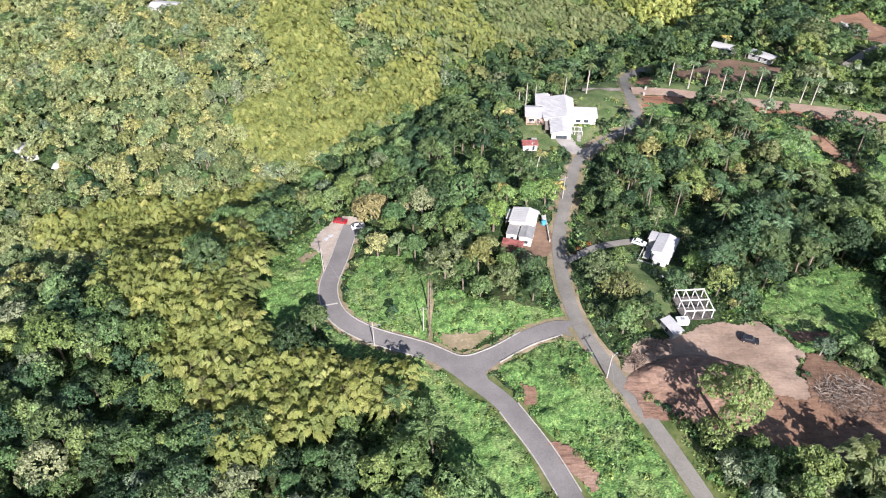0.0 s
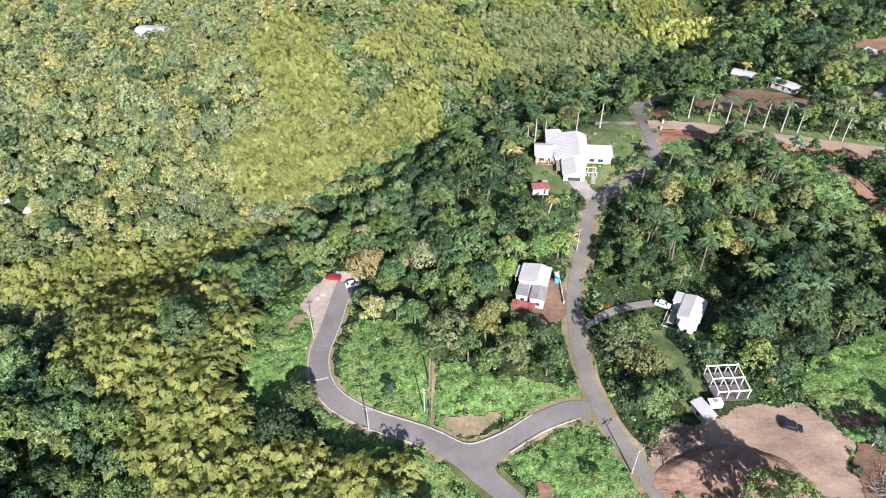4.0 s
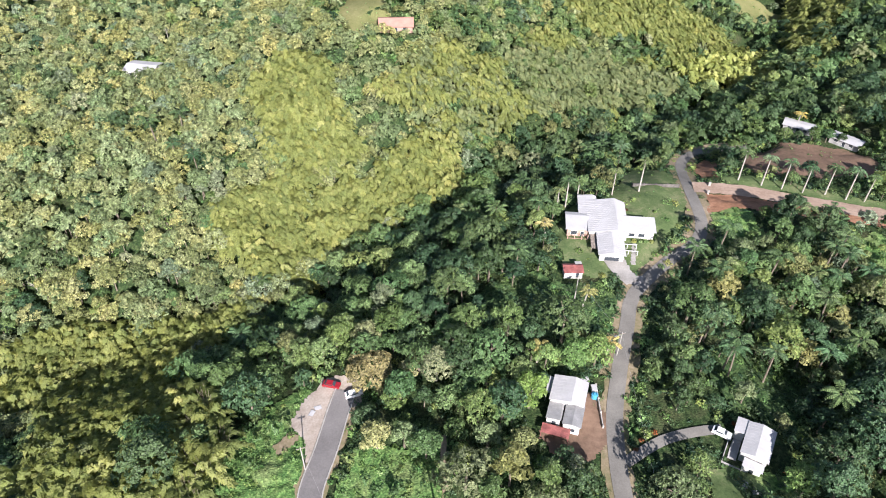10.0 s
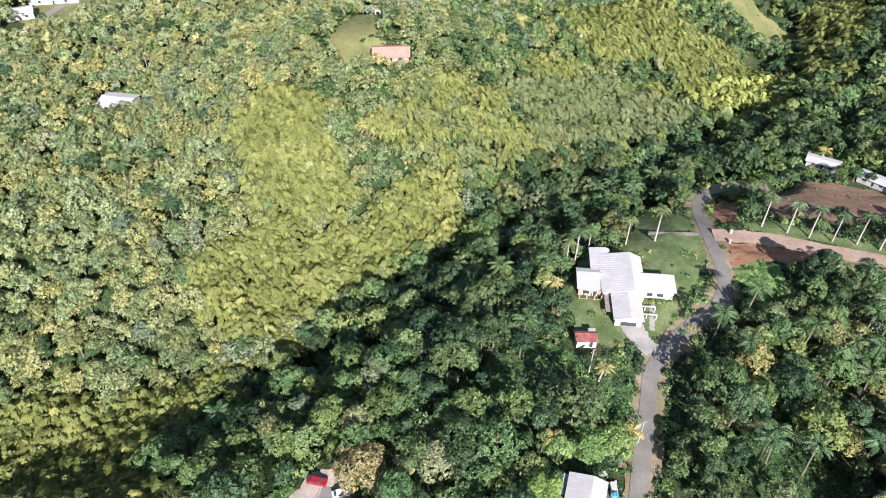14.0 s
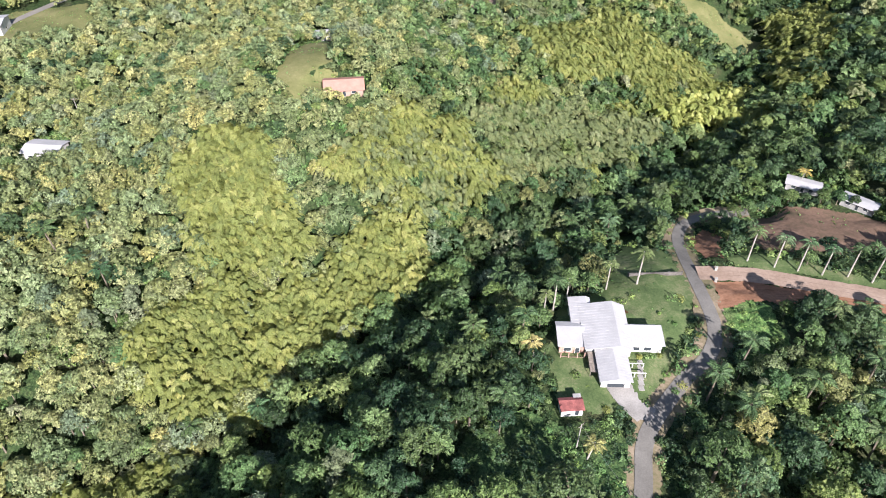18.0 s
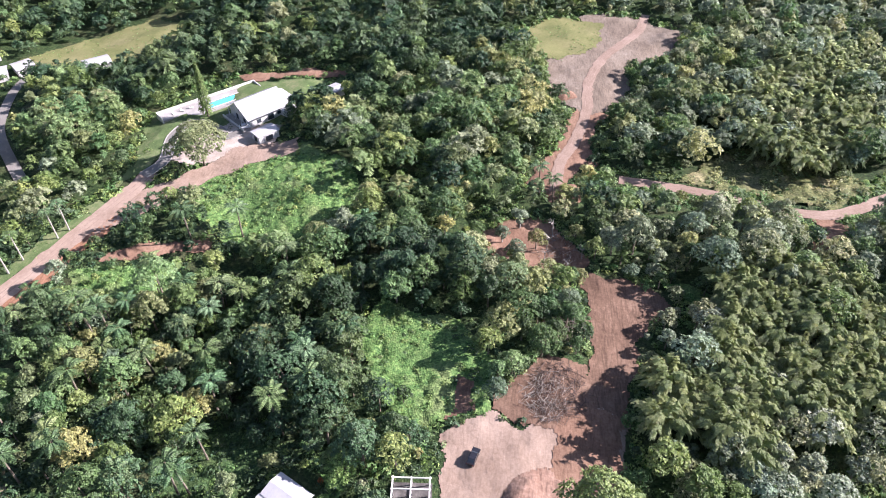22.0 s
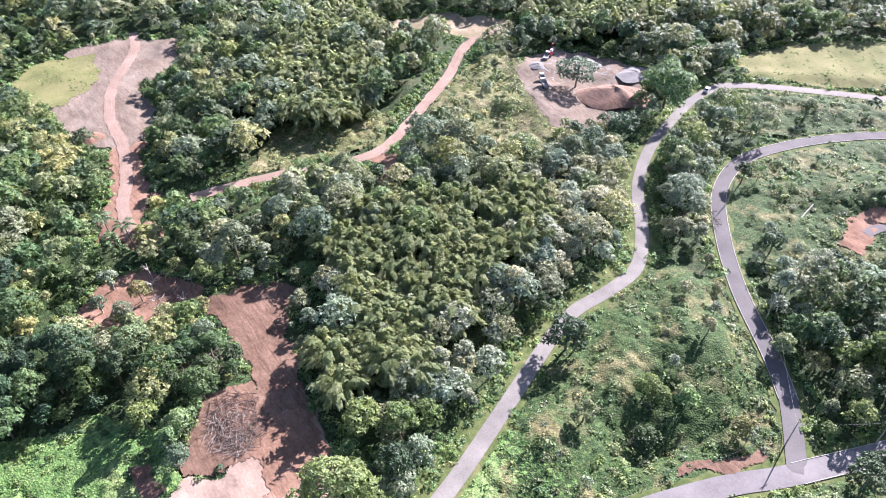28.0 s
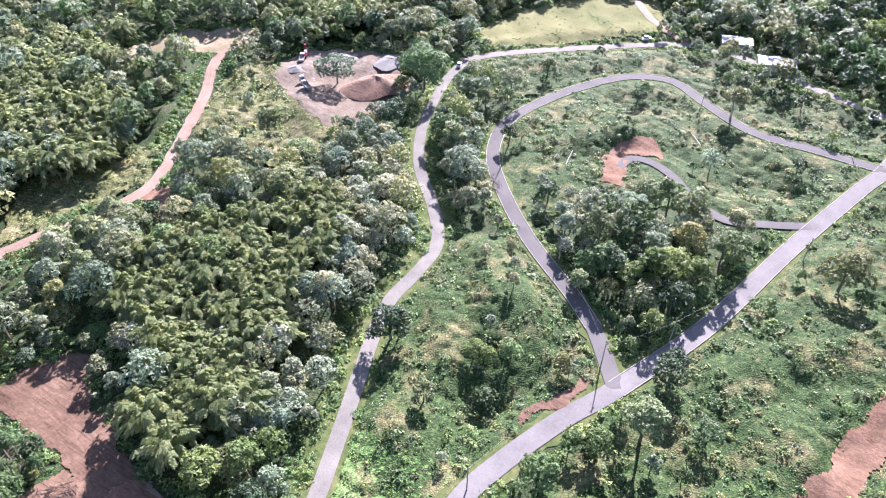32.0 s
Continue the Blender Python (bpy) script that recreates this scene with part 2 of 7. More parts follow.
M["field_dirt"] = ground_material("trodden_field", (0.095, 0.078, 0.046), (0.165, 0.108, 0.074), (0.24, 0.158, 0.108), 0.09, 0.7, 0.97, 0.2)
M["verge_grass"] = ground_material("verge_grass", (0.045, 0.07, 0.02), (0.09, 0.115, 0.038), (0.17, 0.165, 0.075), 0.2, 1.1, 0.95, 0.12)
M["rut"] = ground_material("wheel_rut", (0.185, 0.130, 0.096), (0.25, 0.182, 0.138), (0.31, 0.235, 0.182), 0.15, 1.5, 0.97, 0.1)
M["vine_ground"] = creeper_material("creeper_carpet", (0.045, 0.100, 0.030), (0.092, 0.172, 0.050), (0.165, 0.245, 0.080), (0.155, 0.205, 0.078))
# dark foliage; its tone also carries shade on the ridge
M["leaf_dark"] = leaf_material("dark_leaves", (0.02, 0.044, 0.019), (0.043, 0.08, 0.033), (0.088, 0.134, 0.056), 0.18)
M["leaf_mid"] = leaf_material("green_leaves", (0.058, 0.105, 0.038), (0.118, 0.186, 0.066), (0.215, 0.27, 0.105), 0.28)
M["leaf_grey"] = leaf_material("grey_green_leaves", (0.1, 0.135, 0.075), (0.175, 0.212, 0.122), (0.29, 0.318, 0.195), 0.25)
M["leaf_yellow"] = leaf_material("bamboo_leaves", (0.185, 0.225, 0.070), (0.31, 0.345, 0.108), (0.47, 0.475, 0.18), 0.42,leaf_scale=3.2, gaps=0.84, speck=0.14, spread=0.4, warm=0.3)
# pale foliage; also lightens far trees for sun glare and haze
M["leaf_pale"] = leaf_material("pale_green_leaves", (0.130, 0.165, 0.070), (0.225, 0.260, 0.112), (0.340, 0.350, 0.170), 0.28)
M["leaf_vine"] = leaf_material("creeper_leaves", (0.08, 0.155, 0.046), (0.15, 0.25, 0.078), (0.27, 0.345, 0.13), 0.3)
M["leaf_olive"] = leaf_material("olive_leaves", (0.088, 0.112, 0.046), (0.142, 0.168, 0.07), (0.225, 0.238, 0.108), 0.25)
M["leaf_cane"] = leaf_material("pale_bamboo_leaves", (0.19, 0.24, 0.11), (0.32, 0.37, 0.175), (0.46, 0.49, 0.27), 0.5,leaf_scale=3.2, gaps=0.84, speck=0.14, spread=0.4, warm=0.3)
# leaves lightened to silver: sun sheen put into the base colour
M["leaf_sheen"] = leaf_material("sheen_toned_leaves", (0.15, 0.185, 0.118), (0.255, 0.29, 0.19), (0.39, 0.41, 0.295), 0.28)
M["track_dirt"] = ground_material("tan_track", (0.185, 0.130, 0.096), (0.25, 0.182, 0.138), (0.32, 0.242, 0.19), 0.1, 1.3, 0.97, 0.2)
M["leaf_gold"] = leaf_material("yellow_blossom", (0.25, 0.285, 0.075), (0.365, 0.405, 0.115), (0.50, 0.52, 0.18), 0.3, leaf_scale=3.2, gaps=0.84, speck=0.14, spread=0.4, warm=0.3)
M["frond"] = leaf_material("palm_fronds", (0.06, 0.11, 0.045), (0.102, 0.168, 0.068), (0.17, 0.222, 0.108), 0.25, gaps=0.95)
M["frond_yellow"] = leaf_material("yellowing_fronds", (0.24, 0.225, 0.075), (0.36, 0.32, 0.115), (0.48, 0.41, 0.175), 0.25, gaps=0.95)
M["leaf_dry"] = leaf_material("dry_brown_leaves", (0.12, 0.115, 0.05), (0.20, 0.185, 0.085), (0.30, 0.265, 0.135), 0.2)
M["pale_paint"] = plain("dusty_pale_paint", (0.55, 0.53, 0.49), 0.6, 0, 0.12, 1.0, 0.4)
M["bark"] = plain("bark", (0.24, 0.20, 0.15), 0.95, 0, 0.25, 2.0)
M["dead_wood"] = plain("dead_wood", (0.17, 0.125, 0.10), 0.95, 0, 0.3, 2.0)
M["pale_bark"] = plain("pale_bark", (0.50, 0.46, 0.40), 0.9, 0, 0.2, 2.0)
M["white_roof"] = plain("white_metal_roof", (0.44, 0.435, 0.43), 0.6, 0, 0.07, 0.25, 0.3)
M["grey_roof"] = plain("weathered_metal_roof", (0.28, 0.28, 0.275), 0.55, 0, 0.14, 0.4, 0.5)
M["red_roof"] = plain("faded_red_roof", (0.36, 0.125, 0.11), 0.7, 0, 0.25, 0.6)
M["peach_roof"] = plain("peach_roof", (0.50, 0.26, 0.20), 0.75, 0, 0.1, 0.5)
M["wall"] = plain("white_render", (0.66, 0.64, 0.60), 0.85, 0, 0.1, 0.5)
M["wall_pink"] = plain("peach_render", (0.46, 0.30, 0.24), 0.85, 0, 0.12, 0.5)
M["wall_grey"] = plain("grey_block", (0.42, 0.41, 0.39), 0.9, 0, 0.15, 0.6)
M["slab"] = plain("stained_slab", (0.17, 0.155, 0.14), 0.95, 0, 0.3, 0.4)
M["glass"] = plain("dark_window_glass", (0.05, 0.06, 0.07), 0.08, 0, 0.1, 1.0, 0.6)
M["wood"] = plain("grey_timber", (0.33, 0.28, 0.23), 0.9, 0, 0.25, 2.0)
M["water"] = plain("pool_water", (0.10, 0.52, 0.58), 0.05, 0, 0.05, 0.4, 0.6)
M["steel"] = plain("galvanised_steel", (0.55, 0.55, 0.54), 0.45, 0.6, 0.12, 2.0)
M["black_paint"] = plain("black_car_paint", (0.02, 0.02, 0.025), 0.25, 0, 0.1, 1.0, 0.6)
M["red_paint"] = plain("red_car_paint", (0.28, 0.015, 0.022), 0.3, 0, 0.1, 1.0, 0.6)
M["white_paint"] = plain("white_car_paint", (0.8, 0.8, 0.79), 0.3, 0, 0.05, 1.0, 0.6)
M["rubber"] = plain("tyre_rubber", (0.03, 0.03, 0.03), 0.9, 0, 0.2)
M["blue"] = plain("blue_plastic", (0.08, 0.35, 0.55), 0.4, 0, 0.1)

# ---- plan: valley, roads, clearings ----
VALLEY = [(-260, 120), (-150, 168), (-90, 190), (-55, 212), (-35, 245), (10, 285), (70, 330), (130, 390), (220, 520)]
HILLS = [(-38, 345, 48, 24), (110, 190, 45, -8), (75, 108, 40, 4), (95, 300, 50, -8), (150, 380, 80, -12), (300, 330, 90, -10), (-160, 330, 70, 6)]


def line_distance(x, y, pts):
    best = np.full(np.shape(x), 1e9)
    for (a, b), (c, d) in zip(pts[:-1], pts[1:]):
        ux, uy = c - a, d - b
        t = np.clip(((x - a) * ux + (y - b) * uy) / (ux * ux + uy * uy), 0, 1)
        best = np.minimum(best, np.hypot(x - a - t * ux, y - b - t * uy))
    return best


def lie(x, y):
    """Height of the natural ground."""
    z = 5.0 - 25 * np.exp(-(line_distance(x, y, VALLEY) / 34) ** 2)
    for cx, cy, r, h in HILLS:
        z = z + h * np.exp(-((x - cx) ** 2 + (y - cy) ** 2) / r ** 2)
    far = np.clip((np.hypot(x - 40, y - 110) - 420) / 900, 0, 1)
    return z + far * (26 * np.sin(x / 210 + 1) * np.cos(y / 260) + 18)


def spline(pts, step=2.0):
    """A smooth line through plan points, as an array of evenly spread points."""
    p = [np.array(q, float) for q in pts]
    p = [2 * p[0] - p[1]] + p + [2 * p[-1] - p[-2]]
    out = []
    for i in range(1, len(p) - 2):
        n = max(2, int(np.linalg.norm(p[i + 1] - p[i]) / step))
        for k in range(n):
            t = k / n
            out.append(0.5 * (2 * p[i] + (p[i + 1] - p[i - 1]) * t + (2 * p[i - 1] - 5 * p[i] + 4 * p[i + 1] - p[i + 2]) * t * t
                              + (3 * p[i] - p[i - 1] - 3 * p[i + 1] + p[i + 2]) * t ** 3))
    out.append(p[-2])
    return np.array(out)


RIDGE_ROAD = [(134, -125), (133, -108), (128, -90), (120, -68), (107, -47), (91, -31), (80.5, -17), (78.5, -4), (78.5, 9), (75.5, 20), (68, 38.5), (58, 63), (53.5, 76), (47.3, 91.7),
              (41.5, 105.5), (36.6, 118), (34.4, 130), (33.8, 143), (35, 158), (38, 171), (43, 188), (47.5, 201.5), (60, 216.3), (70.5, 226), (75.6, 237), (77.2, 257), (79.4, 274), (83.0, 287), (89.0, 296.5), (98, 300.5), (112, 300)]
UPPER_ROAD = [(134, -125), (123, -139), (94, -165), (64, -188), (41, -192), (9.5, -181), (-21, -171), (-60, -160)]
FORK_ROAD = [(36, 119.5), (30, 120.8), (21.5, 117.4), (12.8, 111.8), (4.5, 109.3), (-4.8, 113.8), (-19.7, 119.5), (-28.6, 126.5), (-32, 136.7), (-30.5, 149), (-29.4, 160), (-28.6, 166)]
LOWER_ROAD = [(1.5, 110.2), (8.6, 103.6), (15.5, 96.2), (22.2, 84.6), (27, 73.8), (32, 60), (32.3, 47.7), (28.8, 34.4), (22.7, 18.3), (15.9, 4.4), (3.5, -27.3), (-8.4, -72), (-21, -114), (-26.6, -131), (-34, -165)]
LOOP_ROAD = [(15.9, 4.4), (28.4, -11.2), (38.5, -19.4), (57.3, -32.5), (74.3, -47.9), (88.8, -65.3), (95.7, -85), (93.5, -103.7), (85, -126.4), (71.6, -147), (54.7, -153.5), (37.7, -143), (17.7, -132), (-5.7, -131.7), (-27, -131.4)]
INNER_LANE = [(-11.5, -86), (0, -79.6), (12.2, -74.7), (24, -80.5), (33, -88.5), (42, -92.5), (48.5, -91), (50, -84)]
DIRT_ROAD = [(79, 260), (96, 258.2), (114, 251.5), (133, 244.3), (152.6, 236.9), (168, 231.5), (176, 230)]
HAUL_TRACK = [(186, 74), (183, 54.5), (179, 38), (174, 21.5), (174, 10), (178.4, 0), (190, -19), (203, -40), (223, -66), (227, -90)]
CLEAR_TRACK = [(176, 95), (194, 93), (207, 87.6), (230, 82), (252, 80), (275, 72), (300, 56), (320, 50)]
DRAIN = [(61.6, -61.3), (65.1, -72.3), (67.0, -81.4), (69.1, -95.5), (67.6, -108.7), (63.1, -118.8), (54.9, -122.7), (46.4, -122.9), (37.0, -119.4), (30.6, -112.3)]
FOOTPATH = [(-4.4, 152), (-3.7, 140), (-3.3, 130), (-3.4, 122), (-3.2, 116.5)]
PAD_RAMP = [(80, 92), (93, 84.5), (108, 82), (122, 81.5), (131, 78)]
DRIVES = {"house_drive": ([(48, 206.3), (45, 211), (43.2, 216)], 5.0), "cottage_drive": ([(35.5, 147), (44.8, 153.1), (53.4, 156), (59.5, 157)], 2.6),
          "villa_drive": ([(174, 231.5), (183.3, 228), (198.3, 231), (208, 227), (204, 216), (199.3, 212), (203, 207)], 3.8), "hamlet_road": ([(165, 268), (178.3, 281), (199, 299.5), (216, 309), (238, 317), (256, 318)], 4.0),
          "valley_road": ([(-230, 360), (-205, 386.6), (-203, 413), (-198, 443), (-180, 480)], 4.5)}
ROADS = [(RIDGE_ROAD, 4.4), (UPPER_ROAD, 4.6), (FORK_ROAD, 5.2), (LOWER_ROAD, 5.4), (LOOP_ROAD, 5.2), (INNER_LANE, 3.6), (DIRT_ROAD, 5.0), (HAUL_TRACK, 4.2), (CLEAR_TRACK, 4.0), (PAD_RAMP, 8.0)] + list(DRIVES.values())

CLEARINGS = {
    "pad": ("dirt", [(84, 121.5), (70, 121), (62, 117), (49, 114.5), (44, 108), (44.5, 102), (52, 95), (62, 87), (74, 83), (92, 80), (93, 90), (86, 105), (89, 112)]),
    "ramp": ("ramp_dirt", [(89, 82), (106, 77), (121, 73), (128, 62.5), (138, 74), (140, 88), (121, 87), (102, 88), (90, 92)]),
    # reddish lower half of the pad; its shade is put into the clay colour
    "pad_shelf": ("red_dirt", [(46, 104), (60, 101), (74, 98), (86, 97), (92, 91), (92, 81), (74, 83.5), (62, 87.5), (52, 95.5)]),
    "brush_clearing": ("ramp_dirt", [(89, 112), (86, 97), (93, 88), (106, 88), (109, 97), (100, 106)]),
    "gully_clearing": ("red_dirt", [(176, 96), (196, 80), (210, 82), (228, 74), (232, 86), (205, 93), (192, 100), (182, 104)]),
    "felled_strip": ("red_dirt", [(138, 92), (142, 86), (152, 89), (163, 97), (164, 109), (156, 118), (146, 113), (141, 103)]),
    "garden_path_cut": ("red_dirt", [(101, 119), (99, 115), (89.5, 116), (88, 121)]),
    "track_spur": ("red_dirt", [(174, 16), (170, 6), (163, 10), (153, 18), (156, 21), (165, 15)]),
    "hill_clearing": ("quarry_dirt", [(269, 98), (240, 95), (226, 84), (232, 70), (246, 64), (268, 64), (274, 45), (300, 36), (318, 58), (318, 80), (300, 84), (280, 84)]),
    "quarry": ("quarry_dirt", [(189.7, -67), (200, -82.7), (195.5, -92), (186.5, -103), (171.4, -110), (161, -110), (146, -92), (138, -68.9), (142, -52), (150, -48), (165.7, -53.8)]),
    "gravel_yard": ("gravel", [(199, -81), (184, -71), (177, -74), (182, -84), (184, -94), (192, -92)]),
    "gravel_bay": ("gravel", [(182, -98), (172, -104), (158, -98), (162, -92), (174, -94)]),
    "track_pad": ("shoulder", [(264, -40), (256, -74), (241, -88), (229, -99), (221, -90), (226, -70), (240, -60), (246, -38)]),
    "palm_field": ("field_dirt", [(102, 292), (123, 297), (146, 286), (152, 264), (128, 266), (104, 272)]),
    "red_bank": ("orange_dirt", [(87.5, 287), (95, 292), (94, 279), (88.5, 267.5), (84.4, 269), (85, 279)]),
    "red_cut": ("orange_dirt", [(80.5, 257), (96, 255), (112, 250), (131.6, 243), (160, 231), (158, 226), (131, 238), (107, 243.5), (92, 245), (85, 244), (80.2, 243)]),
    "villa_cut": ("dirt", [(142, 240), (161, 234), (177, 218), (187, 209), (194, 204), (200, 184), (190, 183), (186, 195), (178, 205), (166, 215), (150, 229)]),
    "villa_bank": ("red_dirt", [(246, 222), (251, 200), (251, 178), (245, 176), (245, 198), (240, 219)]),
    "hamlet_cut": ("red_dirt", [(186, 328), (200, 343), (217, 350), (222, 324), (209, 307), (193, 312)]),
    "scar": ("red_dirt", [(135, 229), (144, 217), (147, 199), (142, 198), (139, 215), (133, 226)]),
    "lawn": ("lawn", [(63, 286), (75, 271.6), (73.5, 245), (63, 228), (53, 214), (46, 209), (37, 206), (28, 212), (28, 226), (36, 248), (48, 252)]),
    "palm_verge": ("lawn", [(88, 269), (104, 267.5), (128, 255), (160, 241), (156, 235), (131, 247), (110, 256.5), (92, 262)]),
    "villa_lawn": ("lawn", [(165, 238), (182, 231), (196, 228), (204, 212), (208, 196), (221, 188), (230, 179), (244, 184), (241, 214), (214, 246), (200, 244), (182, 238)]),
    "villa_court": ("sand", [(183, 227), (182, 218), (185, 210), (193, 203), (198, 192), (208, 194), (210, 212), (200, 218), (190, 224)]),
    "cottage_lawn": ("lawn", [(52, 147), (58, 147), (60, 133), (58, 119), (55, 119), (53.5, 133)]),
    "yard": ("sand", [(-35, 146), (-40, 156), (-36, 170), (-26, 169), (-25, 163), (-30, 160), (-32, 148)]),
    "hill_meadow": ("dry_grass", [(-55, 335), (-51, 362), (-43, 405), (-38, 404), (-36, 360), (-33, 330), (-46, 323)]),
    "dry_slope": ("dry_grass", [(134, 479), (158, 489), (188, 471), (180, 453), (160, 461), (143, 464)]),
    "top_meadow": ("dry_grass", [(146, -150), (136, -185), (124, -205), (88, -232), (70, -200), (104, -163), (132, -140)]),
    "cleared_meadow": ("dry_grass", [(287, 116), (315, 92), (308, 70), (284, 74), (268, 92)]),
    "valley_meadow": ("dry_grass", [(-222, 400), (-206, 455), (-172, 462), (-152, 428), (-192, 392)]),
    "hamlet_meadow": ("dry_grass", [(262, 330), (290, 310), (310, 285), (299, 261), (270, 268), (255, 300)]),
    "house_yard": ("field_dirt", [(28, 167), (32.6, 166), (32.6, 152), (29, 146), (20, 148), (18, 153)]),
    "far_plot": ("dirt", [(-4, 476), (8, 492), (38, 480), (38, 448), (0, 458)]),
    "slope_track": ("red_dirt", [(-40, -30), (-36.5, -22), (-29, 4), (-26, 12), (-33, 10), (-41, -8), (-44, -26)]),
    "road_cut": ("ramp_dirt", [(30.5, 26), (26.5, 19), (21, 7), (23, 5), (27, 13.5), (32, 24.5)]),
    "fork_bank": ("red_dirt", [(17.5, 103.2), (21, 101.5), (22.5, 96.5), (20, 96.2)]),
    "lower_bank": ("bank_dirt", [(23, 86.5), (27.5, 87), (32.5, 78.5), (32, 73), (28, 77)]),
    "dry_corner": ("shoulder", [(-2.4, 117.2), (3.4, 113.6), (9.4, 115.6), (13, 118.6), (11, 120), (6.3, 119.9), (3.6, 118.9), (-1.6, 118.6)]),
    "rubble_patch": ("shoulder", [(-44, 149), (-41, 153), (-38, 151), (-41, 146)]),
    "front_yard": ("concrete", [(40.2, 217.5), (47.5, 216), (48, 211), (50.5, 208.5), (48.5, 205.6), (45, 206.5), (41.5, 211)]),
    "lane_pad": ("red_dirt", [(46, -74), (52.5, -73), (56, -86), (55, -98), (46, -107), (38, -98), (43, -96), (51, -92), (46, -84)]),
}
LOW = {
    "loop": [(-27, 139), (-24, 148), (-4.6, 150), (-3.4, 114), (-12, 118), (-25, 126)],
    "loop_east": [(-3, 135), (8, 131), (20, 128), (33, 128), (33, 123), (17, 119), (2.4, 114), (-2.8, 115)],
    "west": [(-56, 145), (-41, 168), (-31, 160), (-32, 134), (-34, 126), (-46, 118)],
    "south": [(-33, 122), (-21, 118), (1, 107), (13, 94), (24, 74), (34, 50), (24, 42), (8, 72), (-6, 93), (-23, 108)],
    "mid": [(11, 110), (31, 118), (37, 115), (47, 89), (53, 73), (62, 48), (36, 44), (30, 74), (22, 92)],
    "east": [(88, 124), (119, 136), (121, 122), (102, 110), (88, 112)],
    "villa_slope": [(184, 205), (196, 182), (186, 164), (165, 153), (144, 166), (143, 186), (150, 200), (166, 214)],
    "pad_slope": [(126, 142), (114, 127), (90, 121), (84, 124), (86, 132), (102, 143), (116, 148)],
    "red_cut_slope": [(80, 245), (90, 245), (93, 239), (92, 229), (86, 225), (79, 234)],
    "cottage_slope": [(56, 148), (60, 140), (70, 142), (74, 148), (70, 146), (62, 145)],
    "scar_slope": [(128, 235), (139, 206), (128, 193), (118, 214), (118, 230)],
    "road_slope": [(60, 48), (70, 24), (76, 4), (77, -26), (62, -32), (40, -16), (18, 6), (26, 32), (34, 48), (48, 62)],
    "ramp_grass": [(138, 68), (137, 58), (130, 52), (126, 56), (130, 61)],
    "track_flat": [(186, 54), (211, 32), (204, 0), (188, -6), (176, 9)],
    "quarry_slope": [(178, -6), (206, -50), (206, -82), (176, -60), (148, -52), (138, -32), (142, -24), (168, -18)],
    "lower_slope": [(13, 1), (3, -26), (-28, -119), (-70, -80), (-60, -20), (-30, 12), (20, 44)],
    "loop_inside": [(90, -70), (97, -85), (95, -105), (86, -128), (72, -148), (55, -155), (36, -144), (16, -133), (-24, -131), (-10, -86), (12, -74), (30, -72), (48, -54), (62, -40), (76, -50)],
    "upper_bank": [(124, -136), (62, -183), (-24, -160), (-26, -138), (24, -137), (56, -158), (76, -150), (98, -110), (122, -100)],
    "ridge_edge": [(79.5, 242), (92, 244), (94, 236), (92, 226), (82, 226)],
}
PALE_LOW = ("road_slope", "lower_slope", "loop_inside", "upper_bank", "quarry_slope", "track_flat")
BAMBOO = {
    "valley_mid": [(-80.4, 235.4), (-67.6, 252.9), (-27.1, 283.4), (-1.1, 289.6), (-9.3, 268.5), (-43.5, 240.7), (-51.7, 220.7), (-70.2, 214.8)],
    "valley_top": [(-77.1, 295.8), (-67.9, 306.8), (-49.7, 303.2), (-40.0, 288.4), (-46.8, 270.6), (-73.9, 257.1)],
    "valley_head": [(-30.5, 306.8), (-15.8, 321.4), (9.8, 336.4), (22.3, 319.6), (-1.2, 291.9), (-10.2, 294.1), (-23.6, 299.6)],
    "valley_east": [(17.5, 345.8), (56.4, 368.3), (100.3, 383.1), (102.1, 359.4), (43.2, 329.0), (22.3, 319.6)],
    "valley_mouth": [(-134.6, 190.3), (-110.8, 190.1), (-85.5, 206.2), (-68.0, 204.6), (-72.0, 170.5), (-53.0, 148.1), (-47.1, 128.0), (-73.4, 122.3), (-108.8, 160.6), (-124.7, 168.8)],
    "west_slope": [(-72, 122), (-58, 140), (-44, 118), (-24, 104), (-8, 96), (-11, 88), (-28, 90), (-42, 82), (-56, 87), (-72, 103)],
    "pad_grove": [(106, 74), (115, 60), (136, 46), (137, 18), (118, -8), (102, -2), (98, 26), (84, 36), (80, 54), (90, 73)],
    "quarry_grove": [(238.9, -115.2), (235.1, -161.6), (208.5, -190), (177, -138), (194, -122), (203, -100)],
    "track_grove": [(228, 38), (256, 14), (268, -10), (272, -60), (242, -24), (204, -10), (196, 6), (204, 36)],
    "gold_top": [(77, 433), (102, 447), (103, 418), (97, 397), (73, 389)],
    "far_east": [(160, 366), (194, 411), (225, 480), (205, 505), (172, 425)],
    "far_grove": [(50, 412), (100, 440), (156, 418), (146, 384), (108, 382), (96, 396), (48, 386)],
}
GOLD = [(99.6, 387), (130, 412), (159, 415), (149.5, 383), (122, 379), (103, 379)]
# ground with low plants, hardly any trees; its shade is put into the colour
GLADES = [[(7, 205), (18, 208), (28, 205), (43, 204), (40.5, 187), (25.5, 183), (9, 185), (3, 195)], [(60, 182), (74, 186), (84, 170), (78, 156), (62, 164)]]


def inside(x, y, poly):
    """Which plan points lie in a polygon."""
    res = np.zeros(np.shape(x), bool)
    n = len(poly)
    for i in range(n):
        (x1, y1), (x2, y2) = poly[i], poly[(i + 1) % n]
        if y1 == y2:
            continue
        c = ((y1 > y) != (y2 > y)) & (x < (x2 - x1) * (y - y1) / (y2 - y1) + x1)
        res ^= c
    return res


